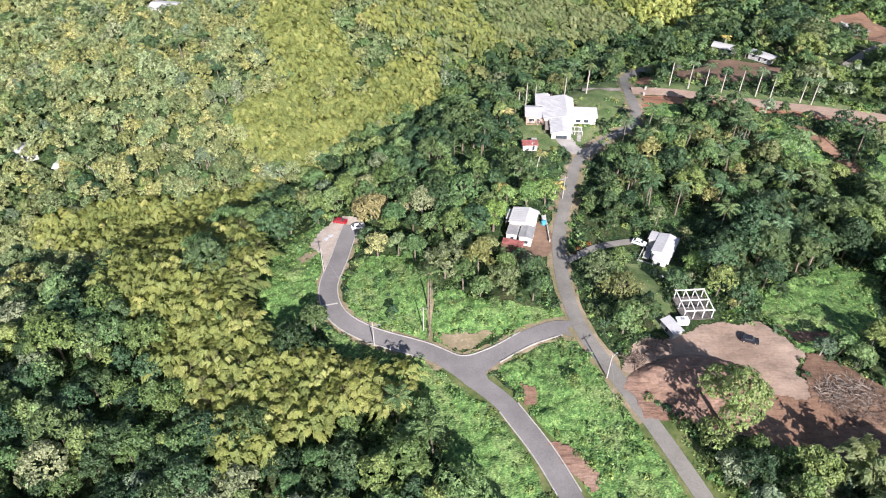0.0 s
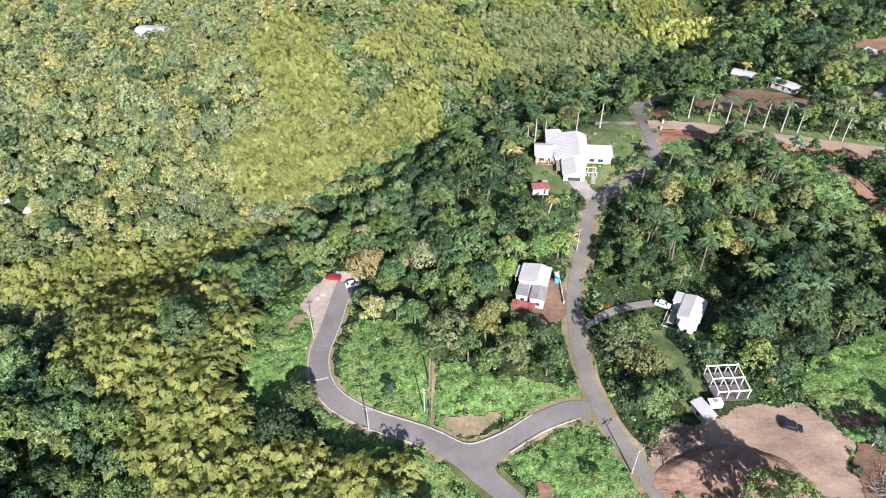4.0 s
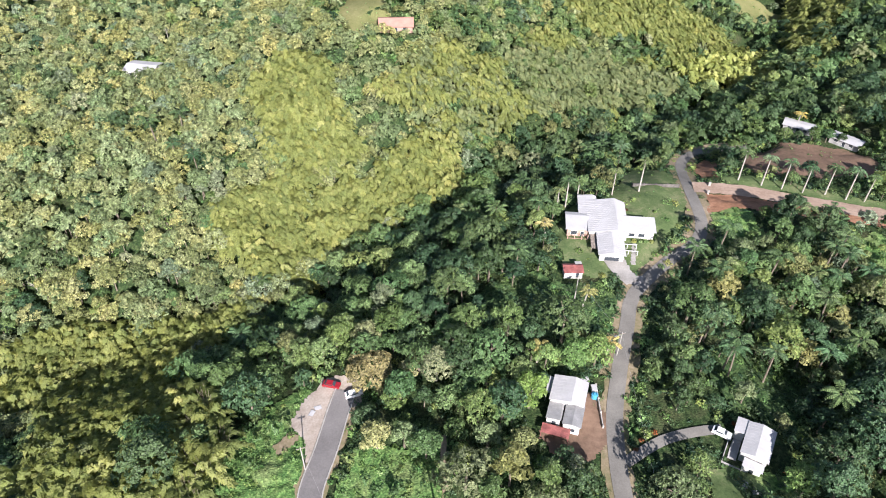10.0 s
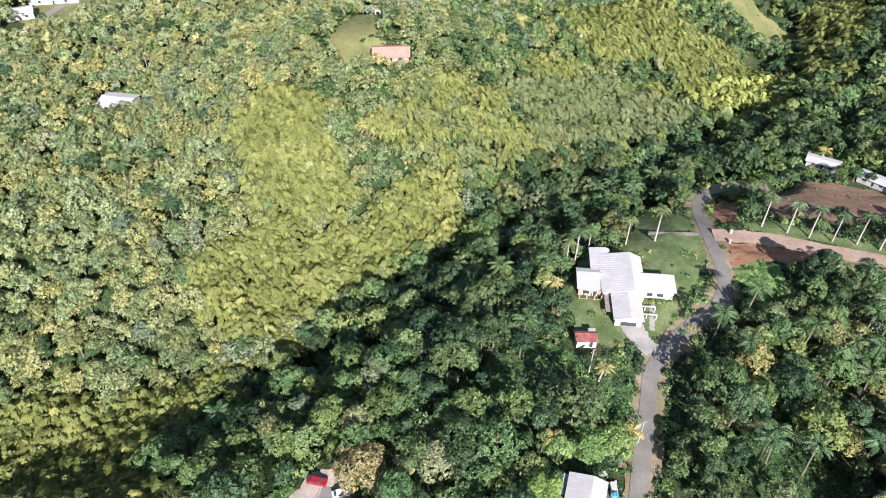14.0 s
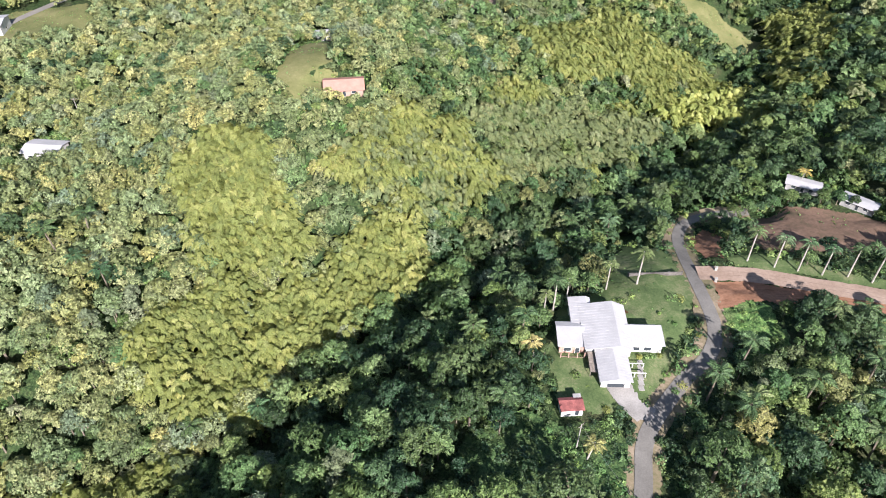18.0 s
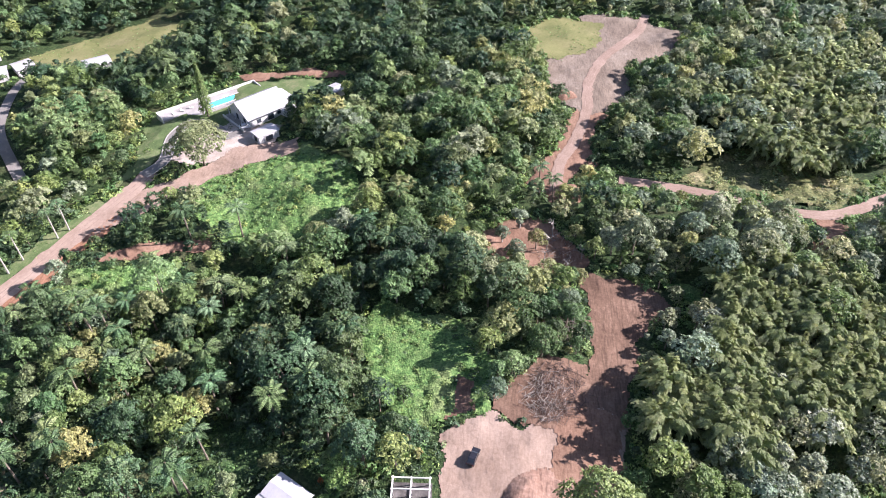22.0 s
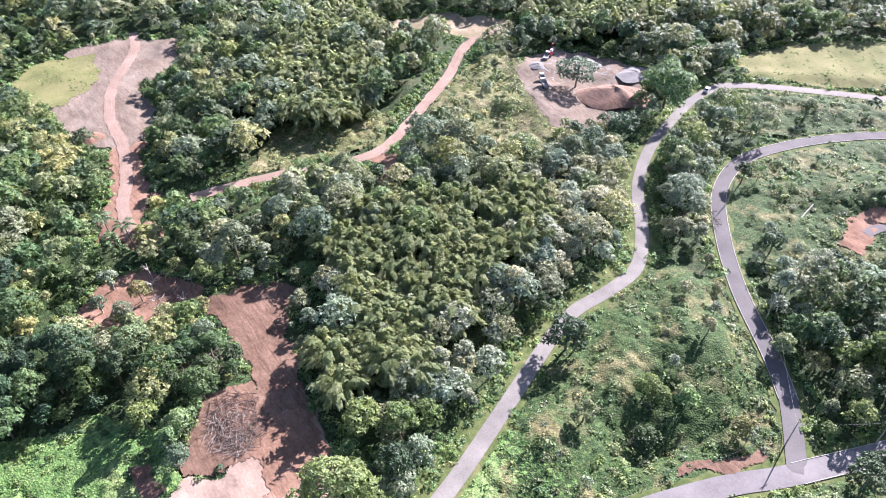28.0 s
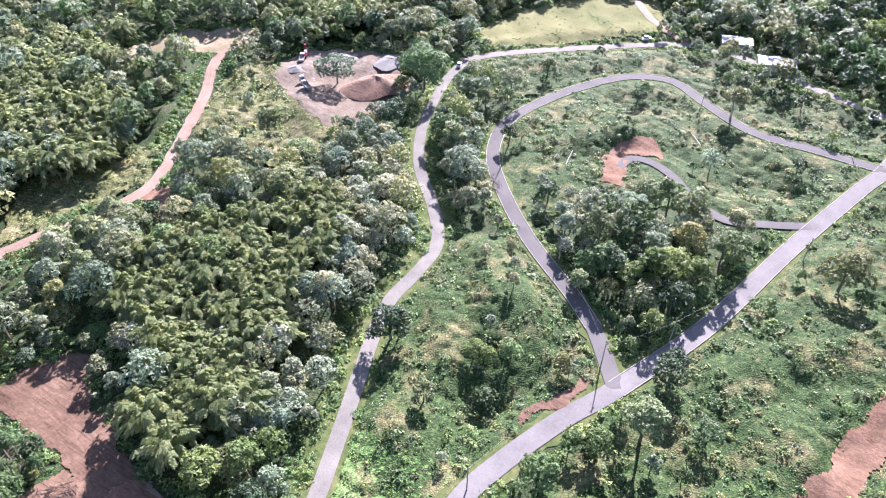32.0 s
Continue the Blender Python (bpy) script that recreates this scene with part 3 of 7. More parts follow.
# ---- ground: one sheet, levelled along the roads ----
def axis(lo, hi, step, reach):
    inner = np.arange(lo, hi + 0.1, step)
    out = step * np.cumsum(1.35 ** np.arange(1, 18))
    out = out[out < reach]
    return np.concatenate([lo - out[::-1], inner, hi + out])


GX, GY = axis(-240, 340, 3.0, 3200), axis(-240, 500, 3.0, 3200)
MX, MY = np.meshgrid(GX, GY, indexing="ij")
GZ = lie(MX, MY)
np_rng = np.random.default_rng(5)
for scale, amp in ((40, 1.2), (15, 0.5)):
    a = np_rng.uniform(0, 6.28, 6)
    GZ = GZ + amp * (np.sin(MX / scale + a[0]) * np.cos(MY / scale * 1.13 + a[1]) + 0.6 * np.sin((MX + MY) / scale * 0.7 + a[2]) * np.cos((MX - MY) / scale * 0.57 + a[3]))


def smooth(v, k):
    return np.convolve(np.pad(v, k, mode="edge"), np.ones(2 * k + 1) / (2 * k + 1), mode="valid")


# knolls and hollows between the roads, and a finer roll on the open southern slopes
for cx, cy, r, h in ((50, -9, 14, 5.0), (38, 22, 13, -3.6), (58, 46, 10, 2.6), (159, -54, 16, 4.0), (148, -30, 14, -2.5), (62, -100, 16, 4.5), (10, -100, 16, -3.0), (2, -112, 12, 2.5), (-20, -40, 16, 3.0), (100, -72, 10, -2.5), (196, -28, 12, 2.5), (120, 140, 14, 2.5), (-8, 134, 9, 1.8), (14, 127, 8, 1.5), (172, 176, 14, 3.0)):
    GZ = GZ + h * np.exp(-((MX - cx) ** 2 + (MY - cy) ** 2) / r ** 2)
south = np.clip((70 - MY) / 30, 0, 1) * np.clip((MY + 165) / 30, 0, 1)
GZ = GZ + (0.45 + 0.75 * south) * (np.sin(MX / 5.6 + 1.1 * np.sin(MY / 9.0)) * np.cos(MY / 6.4 + 0.8 * np.sin(MX / 8.0)) + 0.35 * np.sin(MX / 2.6 + MY / 3.1))

ROAD_LINES = []
TERRACES = [(44, 232, 22), (44, 220, 10), (30.8, 208.5, 6), (24, 160, 13), (65, 151, 12), (66, 124.5, 11), (58.8, 116, 7), (214, 206, 18), (224, 229, 18), (200, 198, 9), (234, 181, 9), (-29, 330, 13), (-45, 410, 8), (-130, 315, 12), (134, 308, 12), (144, 293, 12), (236, 342, 9), (246, 331, 9), (254, 323, 9),
            (256, 289, 11), (42, -201, 10), (22, -189, 11), (-208, 430, 18), (201, 325, 12)]
for pts, width in ROADS + [([(tx - 3, ty), (tx, ty), (tx + 3, ty)], tw * 0.6) for tx, ty, tw in TERRACES]:
    s = spline(pts)
    z = smooth(lie(s[:, 0], s[:, 1]), 6)
    ROAD_LINES.append((s, z, width))
num, den = np.zeros_like(GZ), np.zeros_like(GZ)
near_road = np.full(GZ.shape, 1e9)
for s, z, width in ROAD_LINES:
    for (px, py), pz in zip(s, z):
        i0, i1 = np.searchsorted(GX, (px - 14, px + 14))
        j0, j1 = np.searchsorted(GY, (py - 14, py + 14))
        d = np.hypot(MX[i0:i1, j0:j1] - px, MY[i0:i1, j0:j1] - py)
        w = np.exp(-(d / 2.5) ** 2)
        num[i0:i1, j0:j1] += w * pz
        den[i0:i1, j0:j1] += w
        near_road[i0:i1, j0:j1] = np.minimum(near_road[i0:i1, j0:j1], d - width / 2)
flat = np.clip(1 - (near_road - 2.5) / 8, 0, 1)
flat = flat * flat * (3 - 2 * flat)
GZ = np.where(den > 1e-9, GZ * (1 - flat) + flat * num / np.maximum(den, 1e-9), GZ)


def height(x, y):
    """Height of the ground sheet at plan points."""
    x, y = np.asarray(x, float), np.asarray(y, float)
    i = np.clip(np.searchsorted(GX, x) - 1, 0, len(GX) - 2)
    j = np.clip(np.searchsorted(GY, y) - 1, 0, len(GY) - 2)
    u = np.clip((x - GX[i]) / (GX[i + 1] - GX[i]), 0, 1)
    v = np.clip((y - GY[j]) / (GY[j + 1] - GY[j]), 0, 1)
    return GZ[i, j] * (1 - u) * (1 - v) + GZ[i + 1, j] * u * (1 - v) + GZ[i, j + 1] * (1 - u) * v + GZ[i + 1, j + 1] * u * v


def hz(x, y):
    return float(height(x, y))


def mesh_of(name, verts, faces, mat, smooth_shade=False):
    """A mesh from an array of points and an array of quads."""
    me = bpy.data.meshes.new(name)
    verts, faces = np.asarray(verts, np.float32), np.asarray(faces, np.int32)
    k = faces.shape[1]
    me.vertices.add(len(verts))
    me.vertices.foreach_set("co", verts.ravel())
    me.loops.add(faces.size)
    me.loops.foreach_set("vertex_index", faces.ravel())
    me.polygons.add(len(faces))
    me.polygons.foreach_set("loop_start", np.arange(0, faces.size, k, dtype=np.int32))
    me.polygons.foreach_set("loop_total", np.full(len(faces), k, np.int32))
    me.polygons.foreach_set("use_smooth", np.full(len(faces), bool(smooth_shade)))
    me.update(calc_edges=True)
    me.materials.append(mat)
    return me


def grid_faces(nx, ny):
    i, j = np.meshgrid(np.arange(nx - 1), np.arange(ny - 1), indexing="ij")
    a = (i * ny + j).ravel()
    return np.stack([a, a + ny, a + ny + 1, a + 1], 1)


ground = new("ground", mesh_of("ground", np.stack([MX.ravel(), MY.ravel(), GZ.ravel()], 1), grid_faces(len(GX), len(GY)), M["ground"], True))
tagged(ground, "hilly ground covered with dark green undergrowth and soil", "ground", kind="structure")


def ribbon(name, pts, width, mat, lift, label, category, parent=None, offset=0.0, thick=0.0, ragged=0.0, kind="structure"):
    """A strip laid along a line on the ground; thick gives it sides (kerbs)."""
    s = spline(pts)
    z = smooth(lie(s[:, 0], s[:, 1]), 6)
    t = np.gradient(s, axis=0)
    t /= np.linalg.norm(t, axis=1)[:, None]
    nrm = np.stack([-t[:, 1], t[:, 0]], 1)
    rag = np_rng.normal(0, ragged, (2, len(s)))
    prof = [(-0.5, 0), (-0.17, 0.03), (0.17, 0.03), (0.5, 0)]
    if thick:
        prof = [(-0.5, -0.1), (-0.5, thick), (0.5, thick), (0.5, -0.1)]
    cols = []
    for k, (a, h) in enumerate(prof):
        off = offset + a * width + (rag[0] if k == 0 else rag[1] if k == len(prof) - 1 else 0)
        q = s + nrm * np.asarray(off).reshape(-1, 1)
        base = np.maximum(z, height(q[:, 0], q[:, 1])) if not thick else z
        cols.append(np.column_stack([q, base + lift + h]))
    v = np.stack(cols, 1).reshape(-1, 3)
    ob = new(name, mesh_of(name, v, grid_faces(len(s), len(prof)), mat))
    if parent:
        ob.parent = parent
        if label:
            tagged(ob, label)
    else:
        tagged(ob, label, category, kind=kind)
    return ob


def puffs(x, y, cell, seed):
    """Rounded lumps set close together on a jittered grid, 0 to 1."""
    best = np.zeros(np.shape(x))
    i, j = np.floor(x / cell), np.floor(y / cell)
    for di in (-1, 0, 1):
        for dj in (-1, 0, 1):
            a, b = i + di, j + dj
            h = np.sin(a * 127.1 + b * 311.7 + seed) * 43758.5453
            g = np.sin(a * 269.5 + b * 183.3 + seed) * 24634.6345
            u, v = h - np.floor(h), g - np.floor(g)
            d = np.hypot(x - (a + u) * cell, y - (b + v) * cell) / (cell * (0.55 + 0.4 * np.abs(u - v)))
            best = np.maximum(best, np.sqrt(np.clip(1 - d * d, 0, 1)) * (0.45 + 0.55 * u))
    return best


def clearing(name, poly, mat, lift, label, category):
    """A patch of bare or mown ground with an uneven edge, laid on the sheet."""
    p = np.array(poly, float)
    c = 0.4 if mat.name in ("bare_earth", "graded_clay") else 0.62 if "carpet" in mat.name else 0.8 if "slope" in mat.name else 1.0 if category == "meadow" else 0.6
    xs, ys = np.arange(p[:, 0].min() - 3, p[:, 0].max() + 3, c), np.arange(p[:, 1].min() - 3, p[:, 1].max() + 3, c)
    X, Y = np.meshgrid(xs, ys, indexing="ij")
    wx = 0.8 * np.sin(Y / 3.1 + X / 7.0) + 0.4 * np.sin(Y / 1.3 + 2)
    wy = 0.8 * np.sin(X / 2.7 - Y / 6.0) + 0.4 * np.sin(X / 1.1 + 1)
    ok = inside(X + wx, Y + wy, poly)[:-1, :-1].ravel()
    f = grid_faces(len(xs), len(ys))[ok]
    used = np.unique(f)
    idx = np.full(X.size, -1)
    idx[used] = np.arange(len(used))
    rough = 0.10 * np.sin(X / 1.7 + Y / 2.9) * np.sin(Y / 1.9 - X / 4.1) if "dirt" in mat.name or "earth" in mat.name or "clay" in mat.name else 0 * X
    v = np.stack([X.ravel(), Y.ravel(), (height(X, Y) + lift + np.abs(rough)).ravel()], 1)[used]
    v[:, :2] += np_rng.uniform(-0.2, 0.2, (len(v), 2))
    if category == "undergrowth":
        room = np.full(len(v), 1e9)
        for rs, rz, rw in ROAD_LINES:
            room = np.minimum(room, line_distance(v[:, 0], v[:, 1], [tuple(a) for a in rs[::3]]) - rw / 2 - 0.7)
        room = np.minimum(room, np.minimum(line_distance(v[:, 0], v[:, 1], FOOTPATH), line_distance(v[:, 0], v[:, 1], DRAIN)) - 0.9)
        for mt_, other in CLEARINGS.values():
            room = np.minimum(room, np.where(inside(v[:, 0], v[:, 1], other), 0, line_distance(v[:, 0], v[:, 1], other + other[:1]) - 0.8))
        lump = (0.9 * puffs(v[:, 0], v[:, 1], 3.1, 3.0) + 0.22 * puffs(v[:, 0], v[:, 1], 1.05, 8.0)) * (0.75 + 0.45 * np.sin(v[:, 0] / 7.3 + 1.3 * np.sin(v[:, 1] / 9.1)))
        v[:, 2] += lump * np.clip(room / 1.6, 0, 1)
    return tagged(new(name, mesh_of(name, v, idx[f], mat, True)), label, category, kind="structure")


LABELS = {"bank_dirt": ("crumbled reddish bank above the road", "dirt"), "concrete": ("stained grey concrete yard before the garage", "yard"), "orange_dirt": ("freshly cut orange clay bank beside the road", "dirt"), "sand": ("pale sandy rubble at the end of the road", "dirt"), "quarry_dirt": ("trodden grey brown earth in the quarry", "dirt"), "gravel": ("pale grey gravel spread on bare ground", "gravel"), "ramp_dirt": ("smooth graded reddish dirt ramp, shade put into its darker colour", "dirt"), "field_dirt": ("trodden brown field with thin grass", "dirt"), "dirt": ("bare pale brown earth scraped flat by machines", "dirt"), "red_dirt": ("freshly cut reddish clay bank; on the pad it also carries painted shade", "dirt"), "lawn": ("mown green grass", "lawn"),
          "shoulder": ("dusty bare ground with thin dry grass", "dirt"), "dry_grass": ("pale dry grass meadow", "meadow")}
for i, (nm, (mt, poly)) in enumerate(CLEARINGS.items()):
    clearing("gravel_patch" if mt == "gravel" else "dirt_patch" if "dirt" in mt or mt in ("sand", "shoulder") else "lawn" if mt == "lawn" else "yard" if mt == "concrete" else "meadow", poly, M[mt], 0.09 + 0.006 * i + (0.1 if nm in ("pad_shelf", "brush_clearing") else 0), *LABELS[mt])
for i, (nm, poly) in enumerate(LOW.items()):
    clearing("creeper_ground", poly, M["dry_growth" if nm in ("quarry_slope", "track_flat") else "slope_grass" if nm in PALE_LOW else "vine_ground"], 0.07 + 0.002 * i, "low creeping plants and rough grass over soil", "undergrowth")

for poly in GLADES:
    clearing("creeper_ground", poly, M["shade_growth"], 0.06, "low plants whose dark green carries the shade of trees", "undergrowth")
ribbon("verge", RIDGE_ROAD[:14], 13.0, M["verge_grass"], 0.16, "strip of yellowish grass beside the lane", "verge", ragged=0.5)
ribbon("verge", RIDGE_ROAD[13:], 6.4, M["shoulder"], 0.17, "worn dusty shoulder beside the lane", "verge", ragged=0.35)
ribbon("verge", FORK_ROAD, 7.6, M["shoulder"], 0.16, "dry brown verge beside the kerb", "verge", ragged=0.5)
ribbon("verge", LOWER_ROAD, 8.4, M["verge_grass"], 0.15, "dry grass verge beside the road", "verge", ragged=0.5)
ribbon("verge", LOOP_ROAD, 7.4, M["verge_grass"], 0.155, "dry grass verge beside the road", "verge", ragged=0.5)
ribbon("verge", UPPER_ROAD, 8.5, M["verge_grass"], 0.165, "dry grass verge beside the hilltop lane", "verge", ragged=0.5)
ribbon("road", RIDGE_ROAD, 3.9, M["asphalt"], 0.30, "narrow worn grey asphalt lane along the ridge", "road")
ribbon("road", UPPER_ROAD, 4.4, M["pale_road"], 0.31, "pale sunlit lane over the hilltop", "road")
ribbon("road", DIRT_ROAD, 6.4, M["dirt_road"], 0.36, "wide dirt road with tyre tracks", "road", ragged=0.18)
ribbon("road", HAUL_TRACK, 4.4, M["track_dirt"], 0.24, "orange dirt track through bushes", "road", ragged=0.18)
ribbon("road", CLEAR_TRACK, 4.0, M["track_dirt"], 0.30, "dirt track up to a cleared hilltop", "road", ragged=0.18)
for pts, lift in ((DIRT_ROAD, 0.366), (HAUL_TRACK, 0.246), (CLEAR_TRACK, 0.306)):
    for side in (-0.85, 0.85):
        ribbon("tyre_track", pts, 0.42, M["rut"], lift, "pressed wheel rut in bare dirt", "track", None, side, ragged=0.06)
for k, (nm, w, kind_of) in enumerate((("fork", FORK_ROAD, 4.9), ("lower", LOWER_ROAD, 4.9), ("loop", LOOP_ROAD, 4.4))):
    ob = ribbon("road", w, kind_of, M["asphalt_dark" if nm == "loop" else "fork_asphalt"], 0.31 + 0.012 * k, "grey asphalt road with pale concrete kerbs", "road")
    for side in (-1, 1):
        if nm == "fork":
            for run in ((w[2:],) if side < 0 else (w[1:4], w[5:])):
                ribbon("kerb", run, 0.28, M["kerb"], 0.30, "", "", ob, side * (kind_of / 2 + 0.14), 0.20)
        elif nm == "lower":
            ribbon("kerb", w[2:5], 0.28, M["kerb"], 0.30, "", "", ob, side * (kind_of / 2 + 0.14), 0.20)
            ribbon("kerb", w[9:], 0.15, M["kerb"], 0.30, "", "", ob, side * (kind_of / 2 + 0.08), 0.12)
        else:
            ribbon("kerb", w[1:], 0.15, M["kerb"], 0.30, "", "", ob, side * (kind_of / 2 + 0.08), 0.12)
ribbon("road", [(104, -234), (97, -224), (84, -208), (72, -198), (60, -193)], 4.0, M["dirt_road"], 0.36, "dirt track joining the hilltop lane", "road", ragged=0.2)
corner = [(-3.4, 115.3), (4.3, 111.8), (11.5, 113.6), (14.2, 109.8), (10.5, 106.5), (11.2, 104.2), (6.6, 101.8), (2.5, 106), (-3, 110.4)]
fan = [(5, 107.5)] + corner
me = bpy.data.meshes.new("road_corner")
me.from_pydata([(x, y, hz(x, y) + 0.362) for x, y in fan], [], [(0, k + 2 if k + 2 < len(fan) else 1, k + 1) for k in range(len(corner))])
me.materials.append(M["fork_asphalt"])
tagged(new("road", me), "widened asphalt corner where three roads meet", "road", kind="structure")
ribbon("verge", RIDGE_ROAD[19:], 9.0, M["shoulder"], 0.163, "sandy shoulder round the bend of the lane", "verge", ragged=0.6)
ribbon("road", INNER_LANE, 3.4, M["asphalt_dark"], 0.37, "short dead-end lane with kerbs", "road")
for nm, (pts, w) in DRIVES.items():
    ribbon("driveway" if "drive" in nm else "road", pts, w, M["asphalt"] if nm in ("villa_drive", "cottage_drive") else M["concrete"] if "drive" in nm else M["pale_road"], 0.40, "pale concrete driveway" if "drive" in nm else "narrow pale lane", "driveway" if "drive" in nm else "road")
ribbon("drain", DRAIN, 0.36, M["concrete"], 0.34, "thin pale concrete drain curving over the grassy slope", "drain", thick=0.08)
ribbon("footpath", FOOTPATH, 1.3, M["shoulder"], 0.3, "narrow bare path worn along a plot boundary", "path", ragged=0.15)

# ---- plants: leaf sprays built once for each kind, then set over the slopes ----
def unit(v):
    return v / np.maximum(np.linalg.norm(v, axis=1), 1e-9)[:, None]


def sprays(c, n, size, rng, aspect=1.1, along=None):
    """Pointed leaf sprays at places c, facing n. Three corners each."""
    r = rng.normal(size=c.shape) if along is None else along
    t = unit(r - n * np.sum(r * n, 1)[:, None])
    b = np.cross(n, t)
    s = np.asarray(size).reshape(-1, 1)
    tip = c + t * s * aspect * 0.62 - n * s * 0.12
    lt = c + b * s * 0.5 - t * s * aspect * 0.38
    rt = c - b * s * 0.5 - t * s * aspect * 0.38
    return np.stack([tip, lt, rt], 1).reshape(-1, 3)


def crown_points(rng, R, low, high, n, lobes, squash=0.8):
    """Leaf places and facings over a crown of many bunches, with gaps between them."""
    ang = 2.4 * np.arange(lobes) + rng.normal(0, 0.35, lobes)
    far = np.sqrt((np.arange(lobes) + 0.5) / lobes) * rng.uniform(0.82, 1.08, lobes)
    lr = R * rng.uniform(0.25, 0.43, lobes) * (1.1 - 0.25 * far)
    rad = far * R * 0.78
    top = low + (high - low) * (0.30 + 0.52 * (1 - far ** 2) + rng.normal(0, 0.09, lobes))
    lc = np.stack([np.cos(ang) * rad, np.sin(ang) * rad, top], 1)
    m = n * 3
    k = rng.choice(lobes, m, p=lr ** 2 / np.sum(lr ** 2))
    d = unit(rng.normal(size=(m, 3)))
    d[:, 2] = np.where(d[:, 2] < -0.25, -d[:, 2], d[:, 2])
    p = lc[k] + d * (lr[k] * rng.uniform(0.80, 1.12, m))[:, None] * np.array([1, 1, squash])
    ok = np.ones(m, bool)
    for q in range(lobes):
        e = (p - lc[q]) / np.array([1, 1, squash])
        ok &= (np.linalg.norm(e, axis=1) > lr[q] * 0.80) | (k == q)
    p, d = p[ok][:n], d[ok][:n]
    nr = unit(d + np.array([0, 0, 0.3]) + rng.normal(size=p.shape) * 0.38)
    return p, nr


def tube(path, radii, sides=5):
    """A tapered tube along points, as corners and quads."""
    path = np.array(path, float)
    v, f = [], []
    for i, (p, r) in enumerate(zip(path, radii)):
        d = path[min(i + 1, len(path) - 1)] - path[max(i - 1, 0)]
        d /= np.linalg.norm(d)
        a = np.cross(d, (0.3, 1, 0.2))
        a /= np.linalg.norm(a)
        b = np.cross(d, a)
        for k in range(sides):
            w = 2 * math.pi * k / sides
            v.append(p + r * (math.cos(w) * a + math.sin(w) * b))
    for i in range(len(path) - 1):
        for k in range(sides):
            q = (k + 1) % sides
            f.append((i * sides + k, i * sides + q, (i + 1) * sides + q, (i + 1) * sides + k))
    return np.array(v), np.array(f)


def join(pieces):
    vs, fs, o = [], [], 0
    for v, f in pieces:
        vs.append(v)
        fs.append(np.asarray(f) + o)
        o += len(v)
    return np.concatenate(vs), np.concatenate(fs)


def quad_index(n):
    return np.arange(n * 4).reshape(-1, 4)


def leaf_index(n):
    return np.arange(n * 3).reshape(-1, 3)


def trunk_shape(rng, H, r, limbs=4, sides=5):
    bend = rng.normal(0, 0.25, 2)
    top = np.array([bend[0], bend[1], H * 0.62])
    pieces = [tube([(0, 0, -0.6), (bend[0] * 0.4, bend[1] * 0.4, H * 0.3), top], [r * 1.2, r * 0.85, r * 0.6], sides)]
    for _ in range(limbs):
        a = rng.uniform(0, 6.28)
        e = top + np.array([math.cos(a), math.sin(a), 0.55]) * H * rng.uniform(0.2, 0.3)
        pieces.append(tube([top * rng.uniform(0.75, 1.0), (top + e) / 2 + (0, 0, 0.2), e], [r * 0.5, r * 0.35, r * 0.12], 4))
    return join(pieces)


def broadleaf(seed, R, H, n, leaf, lobes=8):
    rng = np.random.default_rng(seed)
    p, nr = crown_points(rng, R, H * 0.38, H, n, lobes)
    v = sprays(p, nr, leaf * rng.uniform(0.7, 1.3, len(p)), rng)
    return v


def bamboo_plumes(seed, R, H, plumes, per, leaf):
    """A clump of arching feathers: each rises from the culms, bends outwards and droops at the tip."""
    rng = np.random.default_rng(seed)
    out = []
    for k in range(plumes):
        a = 2.4 * k + rng.normal(0, 0.3)
        d = np.array([math.cos(a), math.sin(a)])
        sd = np.array([-d[1], d[0]])
        out_by = math.sqrt((k + 0.3) / plumes)
        foot = d * R * 0.55 * out_by
        h = H * (1.0 - 0.26 * out_by ** 2) * rng.uniform(0.9, 1.08)
        ln = rng.uniform(2.6, 4.4) * (0.55 + 0.6 * out_by)
        s = rng.uniform(0, 1, per) ** 0.85
        side = rng.uniform(-1, 1, per)
        half = 0.85 * np.sin(math.pi * (0.12 + 0.80 * s)) ** 0.8
        xy = foot[None] + d[None] * (ln * s * (0.5 + 0.5 * s))[:, None] + sd[None] * (side * half)[:, None]
        z = h * (0.62 + 0.42 * s) - (1.2 + 2.2 * out_by) * s ** 3 - 0.55 * half * side ** 2
        c = np.column_stack([xy, z]) + rng.normal(0, 0.06, (per, 3))
        slope = 1.1 * s - 0.35
        nr = unit(np.column_stack([d[0] * slope + sd[0] * side * 0.9, d[1] * slope + sd[1] * side * 0.9, np.full(per, 1.15)]) + rng.normal(size=(per, 3)) * 0.14)
        along = np.column_stack([sd[None] * (side * 0.9)[:, None] + d[None] * 0.9, -0.1 - 0.5 * s]) + rng.normal(size=(per, 3)) * 0.15
        out.append(sprays(c, nr, leaf * rng.uniform(0.75, 1.2, per), rng, 1.7, along))
    return np.concatenate(out)


def culms(seed, R, H, count=10):
    rng = np.random.default_rng(seed)
    ps = []
    for k in range(count):
        a, q = rng.uniform(0, 6.28), R * 0.5 * rng.uniform(0.1, 1)
        ps.append(tube([(math.cos(a) * q * 0.3, math.sin(a) * q * 0.3, -0.4), (math.cos(a) * q * 0.6, math.sin(a) * q * 0.6, H * 0.5), (math.cos(a) * q * 1.2, math.sin(a) * q * 1.2, H * 0.85)], [0.07, 0.06, 0.03], 3))
    return join(ps)


